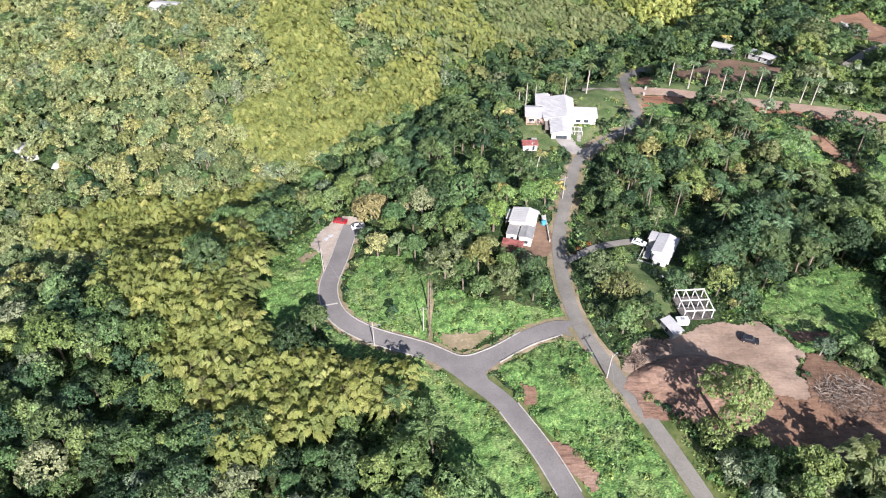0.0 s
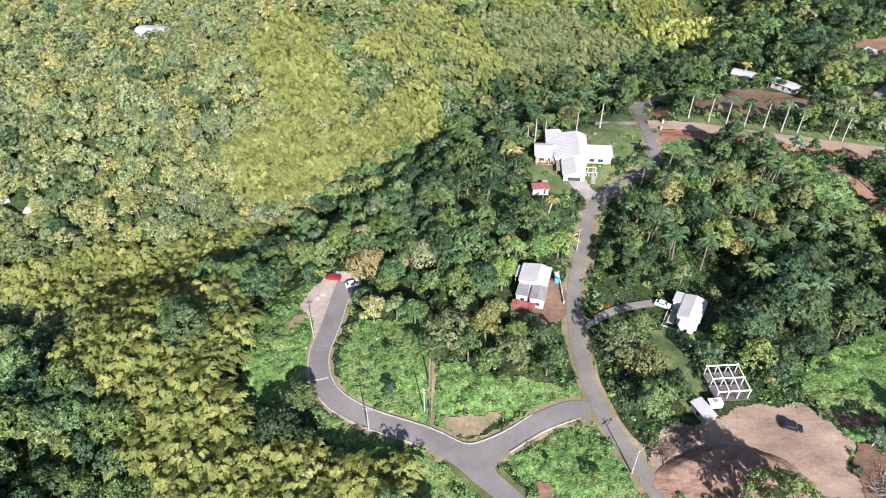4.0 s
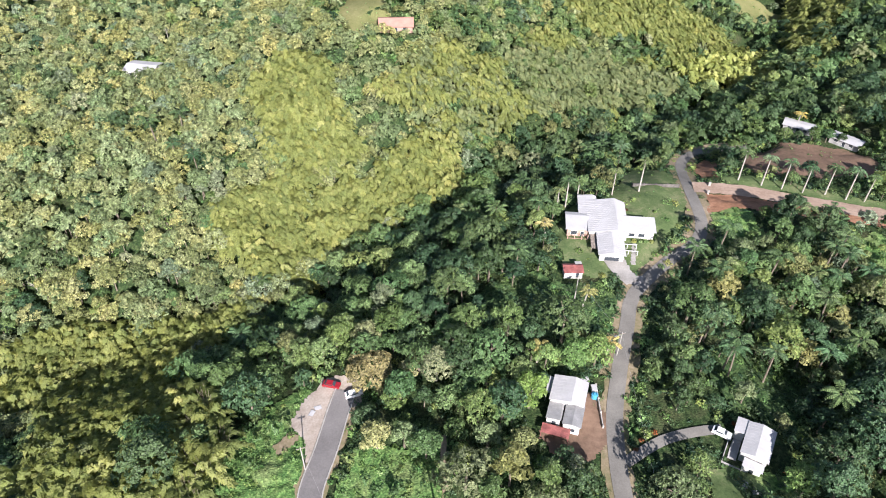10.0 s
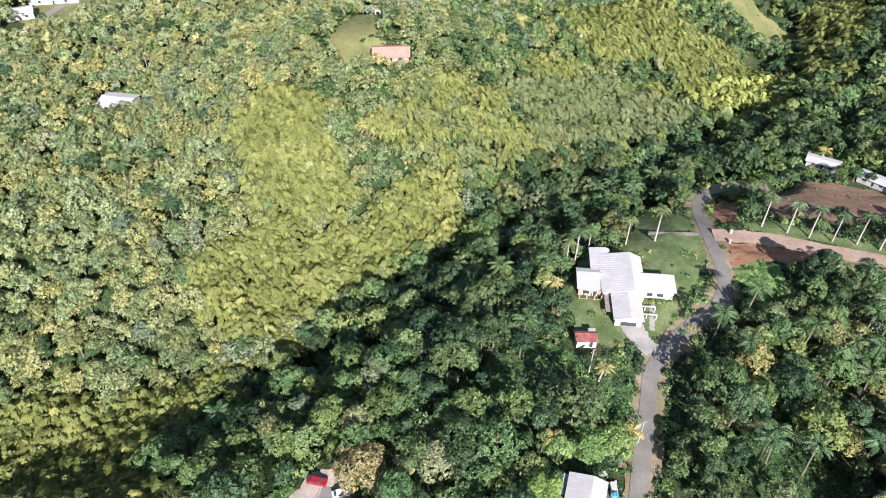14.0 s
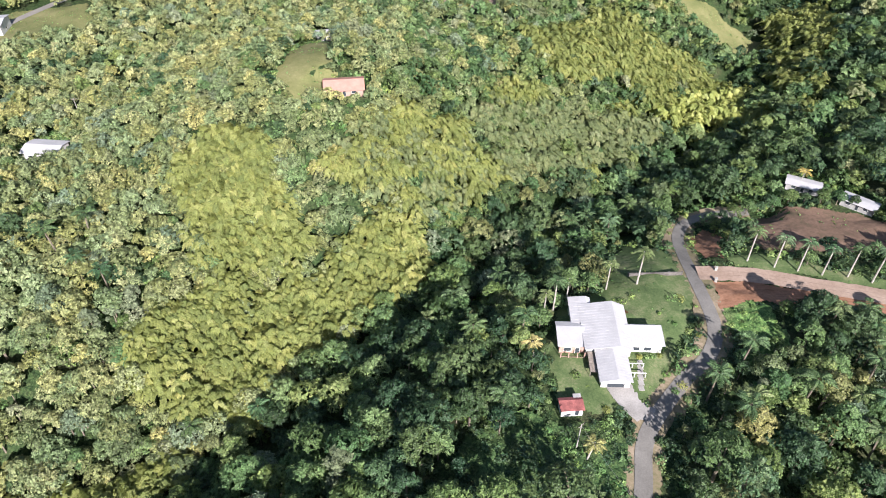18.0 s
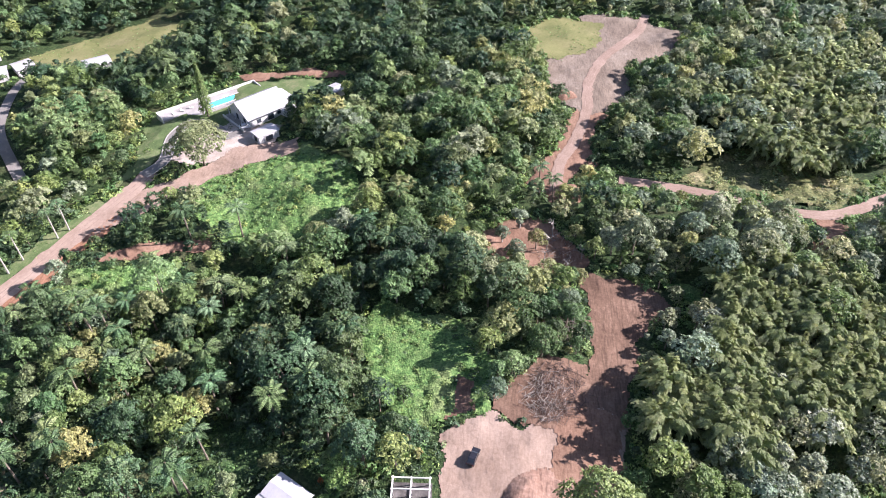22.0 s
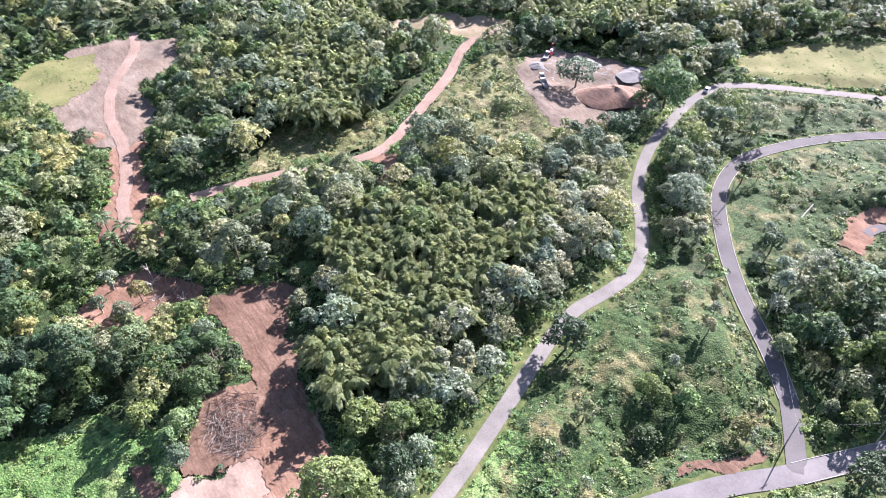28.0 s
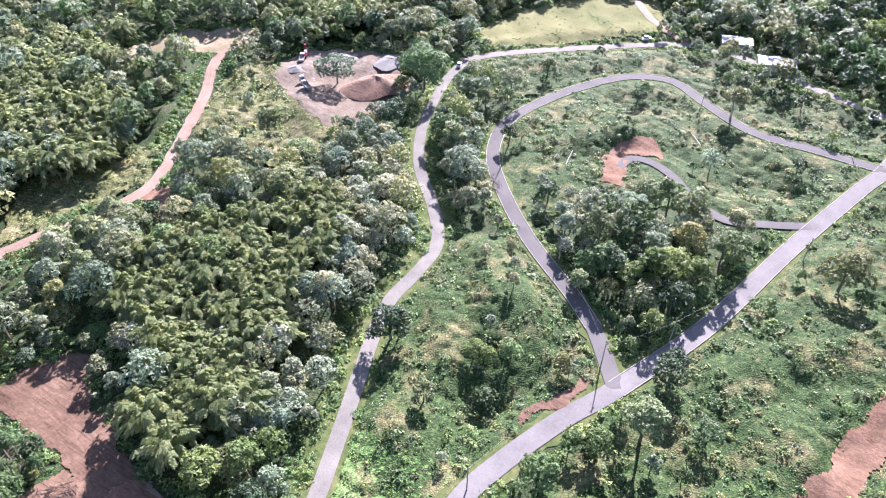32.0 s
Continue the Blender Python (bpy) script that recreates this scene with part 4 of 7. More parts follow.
def palm_fronds(seed, L, count, droop=0.9, leaflets=9):
    """Arching fronds: a rib with leaflets on both sides."""
    rng = np.random.default_rng(seed)
    out = []
    for k in range(count):
        a = 6.28 * k / count + rng.normal(0, 0.15)
        rise = rng.uniform(0.1, 0.95)
        d = np.array([math.cos(a), math.sin(a), 0])
        t = np.linspace(0.12, 1, leaflets)
        ln = L * rng.uniform(0.85, 1.1)
        rib = d[None] * (ln * t * (0.95 - 0.12 * t))[:, None]
        rib[:, 2] = ln * (rise * t - droop * (0.5 + 0.5 * rise) * t * t)
        s = np.cross(d, (0, 0, 1.0))
        for sg in (-1, 1):
            w = L * 0.17 * np.sin(math.pi * (0.12 + 0.82 * t)) + 0.08
            o = rib + sg * s[None] * w[:, None] * 0.9 + d[None] * w[:, None] * 0.5
            o[:, 2] -= w * 0.42
            step = d[None] * (ln / leaflets * 0.95)
            q = np.stack([rib, rib + step * 0.9, o + step * 0.55, o], 1)
            out.append(q.reshape(-1, 3))
    return np.concatenate(out)


def shrub_leaves(seed, R, H, n, leaf):
    rng = np.random.default_rng(seed)
    d = unit(rng.normal(size=(n, 3)))
    d[:, 2] = np.abs(d[:, 2])
    p = d * np.array([R, R, H]) * rng.uniform(0.7, 1.1, n)[:, None]
    return sprays(p, unit(d + (0, 0, 0.5) + rng.normal(size=(n, 3)) * 0.4), leaf * rng.uniform(0.6, 1.4, n), rng)


# near, middle and far builds of every kind; the far ones have fewer, larger sprays
TREE = {lod: [broadleaf(100 + k, r, h, n, lf, lb) for k, (r, h, lb) in enumerate(((3.6, 8.5, 13), (4.4, 9.5, 17), (3.0, 8.0, 10), (4.2, 7.5, 15), (5.0, 10.5, 20), (3.4, 10.0, 11), (4.8, 8.2, 18)))]
        for lod, (n, lf) in enumerate(((380, 0.88), (140, 1.32), (54, 2.05)))}
GROVE = {lod: [bamboo_plumes(200 + k, r, h, pl, per, lf) for k, (r, h) in enumerate(((4.0, 11.0), (4.6, 12.0), (3.6, 10.0), (4.3, 10.5)))]
         for lod, (pl, per, lf) in enumerate(((15, 28, 0.9), (14, 18, 1.12), (13, 13, 1.35)))}
PLUME = (28, 18, 13)
SHRUB = {lod: [shrub_leaves(300 + k, r, h, n, lf) for k, (r, h) in enumerate(((1.2, 1.1), (1.6, 1.7), (0.9, 0.8), (1.9, 0.9)))] for lod, (n, lf) in enumerate(((30, 0.70), (16, 1.0), (9, 1.4)))}
TRUNKS = [trunk_shape(np.random.default_rng(400 + k), h, r, 4) for k, (h, r) in enumerate(((8.5, 0.22), (9.5, 0.28), (8.0, 0.18), (7.5, 0.22), (10.5, 0.32), (10.0, 0.2), (8.2, 0.26)))]
THIN_TRUNK = tube([(0, 0, -0.6), (0.1, 0.1, 2.5), (0.2, -0.1, 5.5)], [0.26, 0.22, 0.12], 4)

veg = np.random.default_rng(11)
KEEP_OFF = [(27, 153.5, 5.5), (16, 154, 3), (33.5, 228, 5), (43, 231, 14), (52, 229, 8), (23.5, 161, 7.5), (65, 152, 7.5), (66, 124.5, 6.5), (59, 116, 3), (-29, 330, 9), (-45, 410, 6), (-130, 315, 9), (134, 308, 8), (144, 294, 8), (236, 342, 7), (246, 331, 7), (254, 324, 6), (262, 342, 6),
            (256, 289, 7), (216, 208, 14), (222, 226, 13), (200, 198, 7), (234, 181, 6), (42, -201, 8), (23, -189, 8), (-208, 430, 14), (30.8, 209.5, 5), (201, 325, 8), (-30, 166, 5), (77, 114.5, 5), (239, 215, 8)]
OPEN = [poly for nm, (mt, poly) in CLEARINGS.items()]


def off_limits(x, y, gap):
    """True where a road, a clearing or a building leaves no room for a plant."""
    no = np.zeros(len(x), bool)
    for s, z, w in ROAD_LINES:
        near = np.full(len(x), 1e9)
        for k in range(0, len(s), 1):
            np.minimum(near, (x - s[k, 0]) ** 2 + (y - s[k, 1]) ** 2, out=near)
        no |= near < (w / 2 + gap) ** 2
    for poly in OPEN:
        no |= inside(x, y, poly)
    no |= (line_distance(x, y, DRAIN) < 0.4 + gap) | (line_distance(x, y, FOOTPATH) < 0.6 + min(gap, 1.2))
    for cx, cy, r in KEEP_OFF:
        no |= (x - cx) ** 2 + (y - cy) ** 2 < r * r
    return no


def reach(x, y):
    return line_distance(x, y, [(0, 0), (-2, 112)])


def in_country(x, y):
    """The slopes round the flight: a broad fan to the north, east and south."""
    a0 = np.degrees(np.arctan2(x, y + 6))
    a1 = np.degrees(np.arctan2(x + 2, y - 106))
    r = reach(x, y)
    wide = np.where(r < 200, 56, 39)
    return (((np.abs(a0) < wide) & (y > 20)) | (a1 > -wide) | (a1 < -158)) & (r < 470)


def scatter(spacing, jitter=0.45):
    gx, gy = np.meshgrid(np.arange(-290, 440, spacing), np.arange(-340, 590, spacing), indexing="ij")
    x, y = gx.ravel(), gy.ravel()
    x, y = x + veg.uniform(-jitter, jitter, len(x)) * spacing, y + veg.uniform(-jitter, jitter, len(x)) * spacing
    ok = in_country(x, y)
    return x[ok], y[ok]


def place(protos, x, y, z, scale, turn, bunch=0):
    """Corners of many plants: each a turned, scaled copy of one of the builds. bunch: leaves that share a tone of their own."""
    out, tones = [], []
    pick = veg.integers(0, len(protos), len(x))
    for i in range(len(x)):
        v = protos[pick[i]]
        c, s = math.cos(turn[i]), math.sin(turn[i])
        q = np.empty_like(v)
        q[:, 0] = (v[:, 0] * c - v[:, 1] * s) * scale[i] + x[i]
        q[:, 1] = (v[:, 0] * s + v[:, 1] * c) * scale[i] + y[i]
        q[:, 2] = v[:, 2] * scale[i] + z[i]
        out.append(q.astype(np.float32))
        tone = np.full(len(v) // 3, veg.uniform(), np.float32)
        if bunch:
            tone = np.clip(0.15 + 0.5 * tone + np.repeat(veg.uniform(-0.15, 0.35, len(tone) // bunch), bunch), 0, 0.99).astype(np.float32)
        tones.append(tone)
    return np.concatenate(out), np.concatenate(tones)


def stuff(name, lists, mat, label, category):
    if not lists:
        return None
    v = np.concatenate([a for a, b in lists])
    t = np.concatenate([b for a, b in lists])
    me = mesh_of(name, v, leaf_index(len(v) // 3), mat)
    at = me.attributes.new("tone", "FLOAT", "FACE")
    at.data.foreach_set("value", t)
    return tagged(new(name, me), label, category, kind="stuff")


def fractal(x, y, s, seed):
    a = np.random.default_rng(seed).uniform(0, 6.28, 8)
    return (np.sin(x / s + a[0]) * np.cos(y / s + a[1]) + 0.7 * np.sin((x + 1.7 * y) / s * 0.9 + a[2]) + 0.5 * np.sin((1.6 * x - y) / s * 1.9 + a[3]) * np.cos((x + y) / s * 1.3 + a[4])) / 2.2


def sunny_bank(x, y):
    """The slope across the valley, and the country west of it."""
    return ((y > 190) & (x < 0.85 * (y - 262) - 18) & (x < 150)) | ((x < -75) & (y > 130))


X, Y = scatter(5.3)
Xf, Yf = scatter(5.6)
more_f = sunny_bank(Xf, Yf)
X, Y = np.concatenate([X, Xf[more_f]]), np.concatenate([Y, Yf[more_f]])
thin = (reach(X, Y) < 270) | (veg.uniform(size=len(X)) < 0.72)
X, Y = X[thin], Y[thin]
gap = (fractal(X, Y, 8, 51) + veg.normal(0, 0.25, len(X)) < -0.72) & (reach(X, Y) < 190) & (line_distance(X, Y, VALLEY) > 55)
room = ~gap & ~off_limits(X, Y, 3.6) & (line_distance(X, Y, HAUL_TRACK) > 9.5) & (line_distance(X, Y, CLEAR_TRACK) > 6.5) & (line_distance(X, Y, RIDGE_ROAD[:14]) > 7.0)
X, Y = X[room], Y[room]
SPOTS = [(-22.5, 168.5, 6.5), (62.4, 90, 6), (15.4, 161.5, 5), (5.3, 149.5, 4), (13, 149, 4), (-19, 148.6, 4.5), (-13, 149, 4), (-8, 145, 4), (-6.5, 168, 4.5), (183, 215, 7), (164, -74, 9), (135, -93, 8), (107.5, 100, 5), (27.6, 173, 4), (33.4, 174.5, 4)]
SPOTS += [(34.5, -60, 7), (20.7, -64.5, 7), (26.8, -137, 6), (6, 14.8, 7), (-23, -59, 7), (107, -64, 6), (128.6, -60, 5)]
clear = np.ones(len(X), bool)
for cx, cy, r in SPOTS:
    clear &= np.hypot(X - cx, Y - cy) > r
X, Y = X[clear], Y[clear]
low = np.zeros(len(X), bool)
for poly in LOW.values():
    low |= inside(X, Y, poly)
bam = np.zeros(len(X), bool)
for poly in BAMBOO.values():
    bam |= inside(X + 5 * np.sin(Y / 9), Y + 5 * np.sin(X / 8), poly)
gold = inside(X, Y, GOLD)
Xb, Yb = scatter(5.0)
okb = np.zeros(len(Xb), bool)
for poly in list(BAMBOO.values()) + [GOLD]:
    okb |= inside(Xb + 4 * np.sin(Yb / 9), Yb + 4 * np.sin(Xb / 8), poly)
okb &= ~off_limits(Xb, Yb, 3.0) & (veg.uniform(size=len(Xb)) < 0.82) & (fractal(Xb, Yb, 6, 71) > -0.62)
extra = int(okb.sum())
X, Y = np.concatenate([X, Xb[okb]]), np.concatenate([Y, Yb[okb]])
low, bam, gold = (np.concatenate([q, np.full(extra, v)]) for q, v in ((low, False), (bam, True), (gold, False)))
gold = inside(X, Y, GOLD)
LOD = np.digitize(reach(X, Y), (165, 270))
mood = fractal(X, Y, 26, 3) + veg.normal(0, 0.45, len(X))
kind = np.where(mood < -0.05, 0, np.where(mood < 0.62, 1, np.where(mood < 1.15, 2, 3)))
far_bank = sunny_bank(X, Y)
# far bank: lighter leaf kinds, with glare and haze put into the colour
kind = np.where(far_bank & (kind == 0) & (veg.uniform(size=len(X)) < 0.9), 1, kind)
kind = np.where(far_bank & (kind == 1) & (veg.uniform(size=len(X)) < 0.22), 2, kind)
kind[bam & (veg.uniform(size=len(X)) < np.where(inside(X, Y, BAMBOO["valley_east"]), 0.8, 0.93))] = 4
# southern slopes: grey green kinds, paler also to put backlight into the colour
sunny = (Y < 80) & (X > 20)
kind = np.where(sunny & (kind == 0) & (veg.uniform(size=len(X)) < 0.8), 1, kind)
kind = np.where(sunny & (kind == 1) & (veg.uniform(size=len(X)) < 0.55), 2, kind)
# shadow side of the ridge: darker leaf kinds put its shade into the colour
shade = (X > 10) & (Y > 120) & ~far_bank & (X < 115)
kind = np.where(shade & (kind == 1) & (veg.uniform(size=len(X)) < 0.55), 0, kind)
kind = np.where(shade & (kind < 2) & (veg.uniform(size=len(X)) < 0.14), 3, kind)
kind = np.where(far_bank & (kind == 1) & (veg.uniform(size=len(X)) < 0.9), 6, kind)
# southeast: part of the trees paler, brightness put into the leaf colour
kind = np.where((X > 95) & (Y < 130) & (kind < 2) & (veg.uniform(size=len(X)) < 0.34), 6, kind)
kind = np.where((X > 235) & (Y > 130) & (Y < 330) & (kind != 4) & (veg.uniform(size=len(X)) < 0.6), 0, kind)
kind = np.where((X > 145) & (X < 235) & (Y > 150) & (Y < 300) & (kind < 2) & (veg.uniform(size=len(X)) < 0.45), np.where(veg.uniform(size=len(X)) < 0.6, 2, 6), kind)
kind[gold] = 5
kind = np.where((X < -5) & (Y < 165) & (kind != 4) & (veg.uniform(size=len(X)) < np.where(Y < 112, 0.55, 0.3)), 0, kind)
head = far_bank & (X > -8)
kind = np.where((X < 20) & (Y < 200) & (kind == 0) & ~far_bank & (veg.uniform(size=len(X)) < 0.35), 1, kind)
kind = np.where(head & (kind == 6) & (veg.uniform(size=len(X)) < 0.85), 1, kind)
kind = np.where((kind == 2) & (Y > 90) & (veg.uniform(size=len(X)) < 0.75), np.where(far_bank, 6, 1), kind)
kind = np.where(bam & (kind == 0) & (veg.uniform(size=len(X)) < 0.6), 1, kind)
kind = np.where((kind == 4) & (X > 60) & (Y < 100), 7, kind)
kind = np.where((kind == 4) & (inside(X, Y, BAMBOO["valley_east"]) | (inside(X, Y, BAMBOO["valley_head"]) & (veg.uniform(size=len(X)) < 0.5))), 7, kind)
# trees by the lane: silvery sun sheen painted into the leaf colour
silver = (X > 45) & (X < 125) & (Y < 62) & (Y > -60) & (kind < 4)
kind = np.where(silver & (veg.uniform(size=len(X)) < 0.85), 8, kind)
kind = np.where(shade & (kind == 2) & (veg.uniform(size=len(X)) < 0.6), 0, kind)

alone = low & (veg.uniform(size=len(X)) > np.where((Y < 70) | inside(X, Y, LOW["loop_east"]), 0.07 + 0.28 * (fractal(X, Y, 11, 61) > 0.4), 0.07))
for poly in GLADES:
    alone |= inside(X, Y, poly) & (veg.uniform(size=len(X)) < 0.85)
alone |= (line_distance(X, Y, RIDGE_ROAD[13:25]) < 6.4) & (veg.uniform(size=len(X)) < 0.8)
KINDS = [("leaf_dark", "dark green broadleaf woodland canopy, partly carrying ridge shade in its colour"), ("leaf_mid", "mid green broadleaf woodland canopy"), ("leaf_grey", "grey green broadleaf woodland canopy"), ("leaf_olive", "olive brown woodland canopy"),
         ("leaf_yellow", "yellow green feathery bamboo groves"), ("leaf_gold", "bright yellow blossoming tree canopy"), ("leaf_pale", "pale green woodland canopy, sun and haze partly put into its colour"), ("leaf_cane", "green feathery bamboo groves on the slopes"), ("leaf_sheen", "green trees along the lane, silvery sun sheen put into the colour")]
single = (X > -62) & (X < 112) & (Y > 92) & (Y < 205) & (veg.uniform(size=len(X)) < 0.6) & ~alone
bend = line_distance(X, Y, RIDGE_ROAD[18:25])
Z = height(X, Y)
rim = np.full(len(X), 1e9)
for poly in OPEN:
    rim = np.minimum(rim, line_distance(X, Y, poly + poly[:1]))
for rd, w in ROADS:
    rim = np.minimum(rim, line_distance(X, Y, rd) - w / 2)
for cx, cy, r in KEEP_OFF:
    rim = np.minimum(rim, np.hypot(X - cx, Y - cy) - r)
SC = np.where((kind == 4) | (kind == 7) | (kind == 8), veg.uniform(0.82, 1.16, len(X)), veg.uniform(0.5, 1.42, len(X))) * np.where(low, 0.6, 1.0) * np.where(kind == 7, np.clip(0.8 + rim / 20, 0.8, 1.1), np.clip(0.42 + rim / 14, 0.45, 1.0))
SC = np.where(bend < 13, np.minimum(SC, 0.35 + bend / 26), SC)
SC = np.where(far_bank & (kind != 4) & (kind != 5), 0.5 + 0.36 * SC, SC)
TURN = veg.uniform(0, 6.28, len(X))
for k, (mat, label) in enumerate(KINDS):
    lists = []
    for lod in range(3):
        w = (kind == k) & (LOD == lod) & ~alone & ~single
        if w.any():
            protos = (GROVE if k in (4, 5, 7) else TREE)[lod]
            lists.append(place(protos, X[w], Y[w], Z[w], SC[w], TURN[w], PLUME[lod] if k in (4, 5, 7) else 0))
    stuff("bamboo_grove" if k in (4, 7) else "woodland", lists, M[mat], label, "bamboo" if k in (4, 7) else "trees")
w = (LOD == 0) & ~alone & ~single & (kind != 4)
tv = np.concatenate([THIN_TRUNK[0] * s + (x, y, z) for x, y, z, s in zip(X[w], Y[w], Z[w], SC[w])])
tf = np.concatenate([THIN_TRUNK[1] + len(THIN_TRUNK[0]) * i for i in range(int(w.sum()))])
tagged(new("woodland_trunks", mesh_of("woodland_trunks", tv, tf, M["bark"])), "grey brown trunks under the woodland canopy", "trees", kind="stuff")


def part(name, me, parent, label=""):
    ob = new(name, me)
    ob.parent = parent
    if label:
        tagged(ob, label)
    return ob


def make_tree(name, trunk, crown, bark, leaf, label, category):
    t = new(name, mesh_of("trunk", *trunk, M[bark]))
    part("crown", mesh_of("crown", crown, leaf_index(len(crown) // 3), M[leaf]), t)
    return tagged(t, label, category, group="trees on the ridge", kind="thing")


MODELS = {}
for k, (leaf, word) in enumerate((("leaf_dark", "dark green leafy"), ("leaf_mid", "green leafy"), ("leaf_grey", "pale grey green"), ("leaf_olive", "olive brown"))):
    for q in range(7):
        MODELS[k, q] = (TRUNKS[q], TREE[0][q], "pale_bark" if k == 2 else "bark", leaf, word + " broadleaf tree with a rounded uneven crown", "tree")
for q in range(4):
    MODELS[4, q] = (culms(500 + q, 4, 11), GROVE[0][q], "bark", "leaf_yellow", "yellow green bamboo clump with arching feathery plumes", "bamboo")
FIRST = {}
for i in np.flatnonzero(single):
    k = int(kind[i])
    if k == 7:
        k = 4
    elif k > 4:
        k = 1
    q = int(veg.integers(0, 4 if k == 4 else 7))
    m = pose(X[i], Y[i], Z[i], 0, 0, math.degrees(TURN[i])) @ Matrix.Scale(SC[i], 4)
    if (k, q) not in FIRST:
        FIRST[k, q] = make_tree("bamboo_clump" if k == 4 else "tree", *MODELS[k, q])
        FIRST[k, q].matrix_basis = m
    else:
        c = copy_thing(FIRST[k, q], pose(0, 0, 0))
        c.matrix_basis = m

# bushes and creepers on the open slopes, and along every edge
X2, Y2 = scatter(1.9)
r2 = reach(X2, Y2)
lowb = np.zeros(len(X2), bool)
for poly in LOW.values():
    lowb |= inside(X2, Y2, poly)
edge = line_distance(X2, Y2, RIDGE_ROAD) < 9
for nm in CLEARINGS:
    edge |= line_distance(X2, Y2, CLEARINGS[nm][1] + CLEARINGS[nm][1][:1]) < 4.5
for cx, cy, r in KEEP_OFF:
    edge |= np.abs(np.hypot(X2 - cx, Y2 - cy) - r - 3) < 3.5
for rd in (FORK_ROAD, LOWER_ROAD, LOOP_ROAD, HAUL_TRACK, DIRT_ROAD, UPPER_ROAD):
    edge |= line_distance(X2, Y2, rd) < 8
w = (lowb | (edge & (veg.uniform(size=len(X2)) < 0.75)) | (fractal(X2, Y2, 8, 51) < -0.55) | (veg.uniform(size=len(X2)) < np.where((X2 > -70) & (X2 < 125) & (Y2 > 90) & (Y2 < 215), 0.32, 0.07))) & (r2 < 330)
for poly in GLADES:
    w |= inside(X2, Y2, poly) & (veg.uniform(size=len(X2)) < 0.75)
X2, Y2 = X2[w], Y2[w]
w = ~off_limits(X2, Y2, 0.9)
X2, Y2 = X2[w], Y2[w]
pale = np.zeros(len(X2), bool)
for nm in PALE_LOW:
    pale |= inside(X2, Y2, LOW[nm])
patch = 0.55 * fractal(X2, Y2, 5.5, 21) + 1.0 * fractal(X2, Y2, 13, 22) + veg.normal(0, 0.25, len(X2))
carpet = np.zeros(len(X2), bool)
for nm in LOW:
    if nm not in PALE_LOW:
        carpet |= inside(X2, Y2, LOW[nm])
lot = veg.uniform(size=len(X2))
w = np.where(pale, (patch > -0.3) & (lot < 0.6), ~carpet | (lot < 0.85))
carpet = carpet[w]
X2, Y2, pale, patch = X2[w], Y2[w], pale[w], patch[w]
Z2, lod2 = height(X2, Y2), np.digitize(reach(X2, Y2), (190, 260))
tone2 = fractal(X2, Y2, 9, 8) + veg.normal(0, 0.3, len(X2))
bush_kind = np.where(tone2 > -0.15, 0, 1)
bush_kind = np.where(pale & (fractal(X2, Y2, 7, 31) + veg.normal(0, 0.4, len(X2)) > 0.65), 2, bush_kind)
bush_kind = np.where(pale & (patch > 0.1) & (patch < 0.3), 3, bush_kind)
bush_kind = np.where(pale & (bush_kind == 0) & (veg.uniform(size=len(X2)) < 0.55), np.where(fractal(X2, Y2, 10, 91) > 0.35, 5, 6), bush_kind)
bush_kind = np.where(pale & (bush_kind == 0) & (veg.uniform(size=len(X2)) < 0.6), 1, bush_kind)
bush_kind = np.where((inside(X2, Y2, LOW["quarry_slope"]) | inside(X2, Y2, LOW["track_flat"])) & (veg.uniform(size=len(X2)) < 0.6), 5, bush_kind)
# undergrowth among the ridge trees: mostly darker leaves, their shade put into the colour
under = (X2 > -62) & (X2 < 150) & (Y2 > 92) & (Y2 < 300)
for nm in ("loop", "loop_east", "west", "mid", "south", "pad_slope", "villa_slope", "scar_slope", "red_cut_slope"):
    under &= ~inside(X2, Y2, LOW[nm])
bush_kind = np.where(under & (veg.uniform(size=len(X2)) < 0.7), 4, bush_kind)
for k, (leaf, label) in enumerate((("leaf_vine", "bright green bushes and creepers"), ("leaf_mid", "dark green bushes"), ("leaf_grey", "pale grey green bushes on the slopes"), ("leaf_olive", "dry olive bushes on the slopes"), ("leaf_dark", "undergrowth below the trees, shade put into its dark green leaves"), ("leaf_pale", "pale yellow green bushes on the open slopes"), ("leaf_mid", "green bushes on the open slopes"))):
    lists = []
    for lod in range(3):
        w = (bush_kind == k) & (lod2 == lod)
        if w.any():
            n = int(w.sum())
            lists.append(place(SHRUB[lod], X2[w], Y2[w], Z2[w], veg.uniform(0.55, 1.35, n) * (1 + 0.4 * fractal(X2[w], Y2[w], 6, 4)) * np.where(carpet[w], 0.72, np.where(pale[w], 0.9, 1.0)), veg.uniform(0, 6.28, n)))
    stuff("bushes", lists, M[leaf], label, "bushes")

# coarse woods on the slopes behind the start, and tufts on the meadows
Xo, Yo = np.meshgrid(np.arange(-300, 120, 9.0), np.arange(-260, 230, 9.0), indexing="ij")
Xo, Yo = Xo.ravel() + veg.uniform(-4, 4, Xo.size), Yo.ravel() + veg.uniform(-4, 4, Xo.size)
w = ~in_country(Xo, Yo) & (reach(Xo, Yo) < 240) & ~off_limits(Xo, Yo, 4.0)
Xo, Yo = Xo[w], Yo[w]
stuff("woodland", [place(TREE[2], Xo, Yo, height(Xo, Yo), veg.uniform(0.9, 1.5, len(Xo)), veg.uniform(0, 6.28, len(Xo)))], M["leaf_mid"], "mid green woodland on the slopes behind", "trees")
lists = []
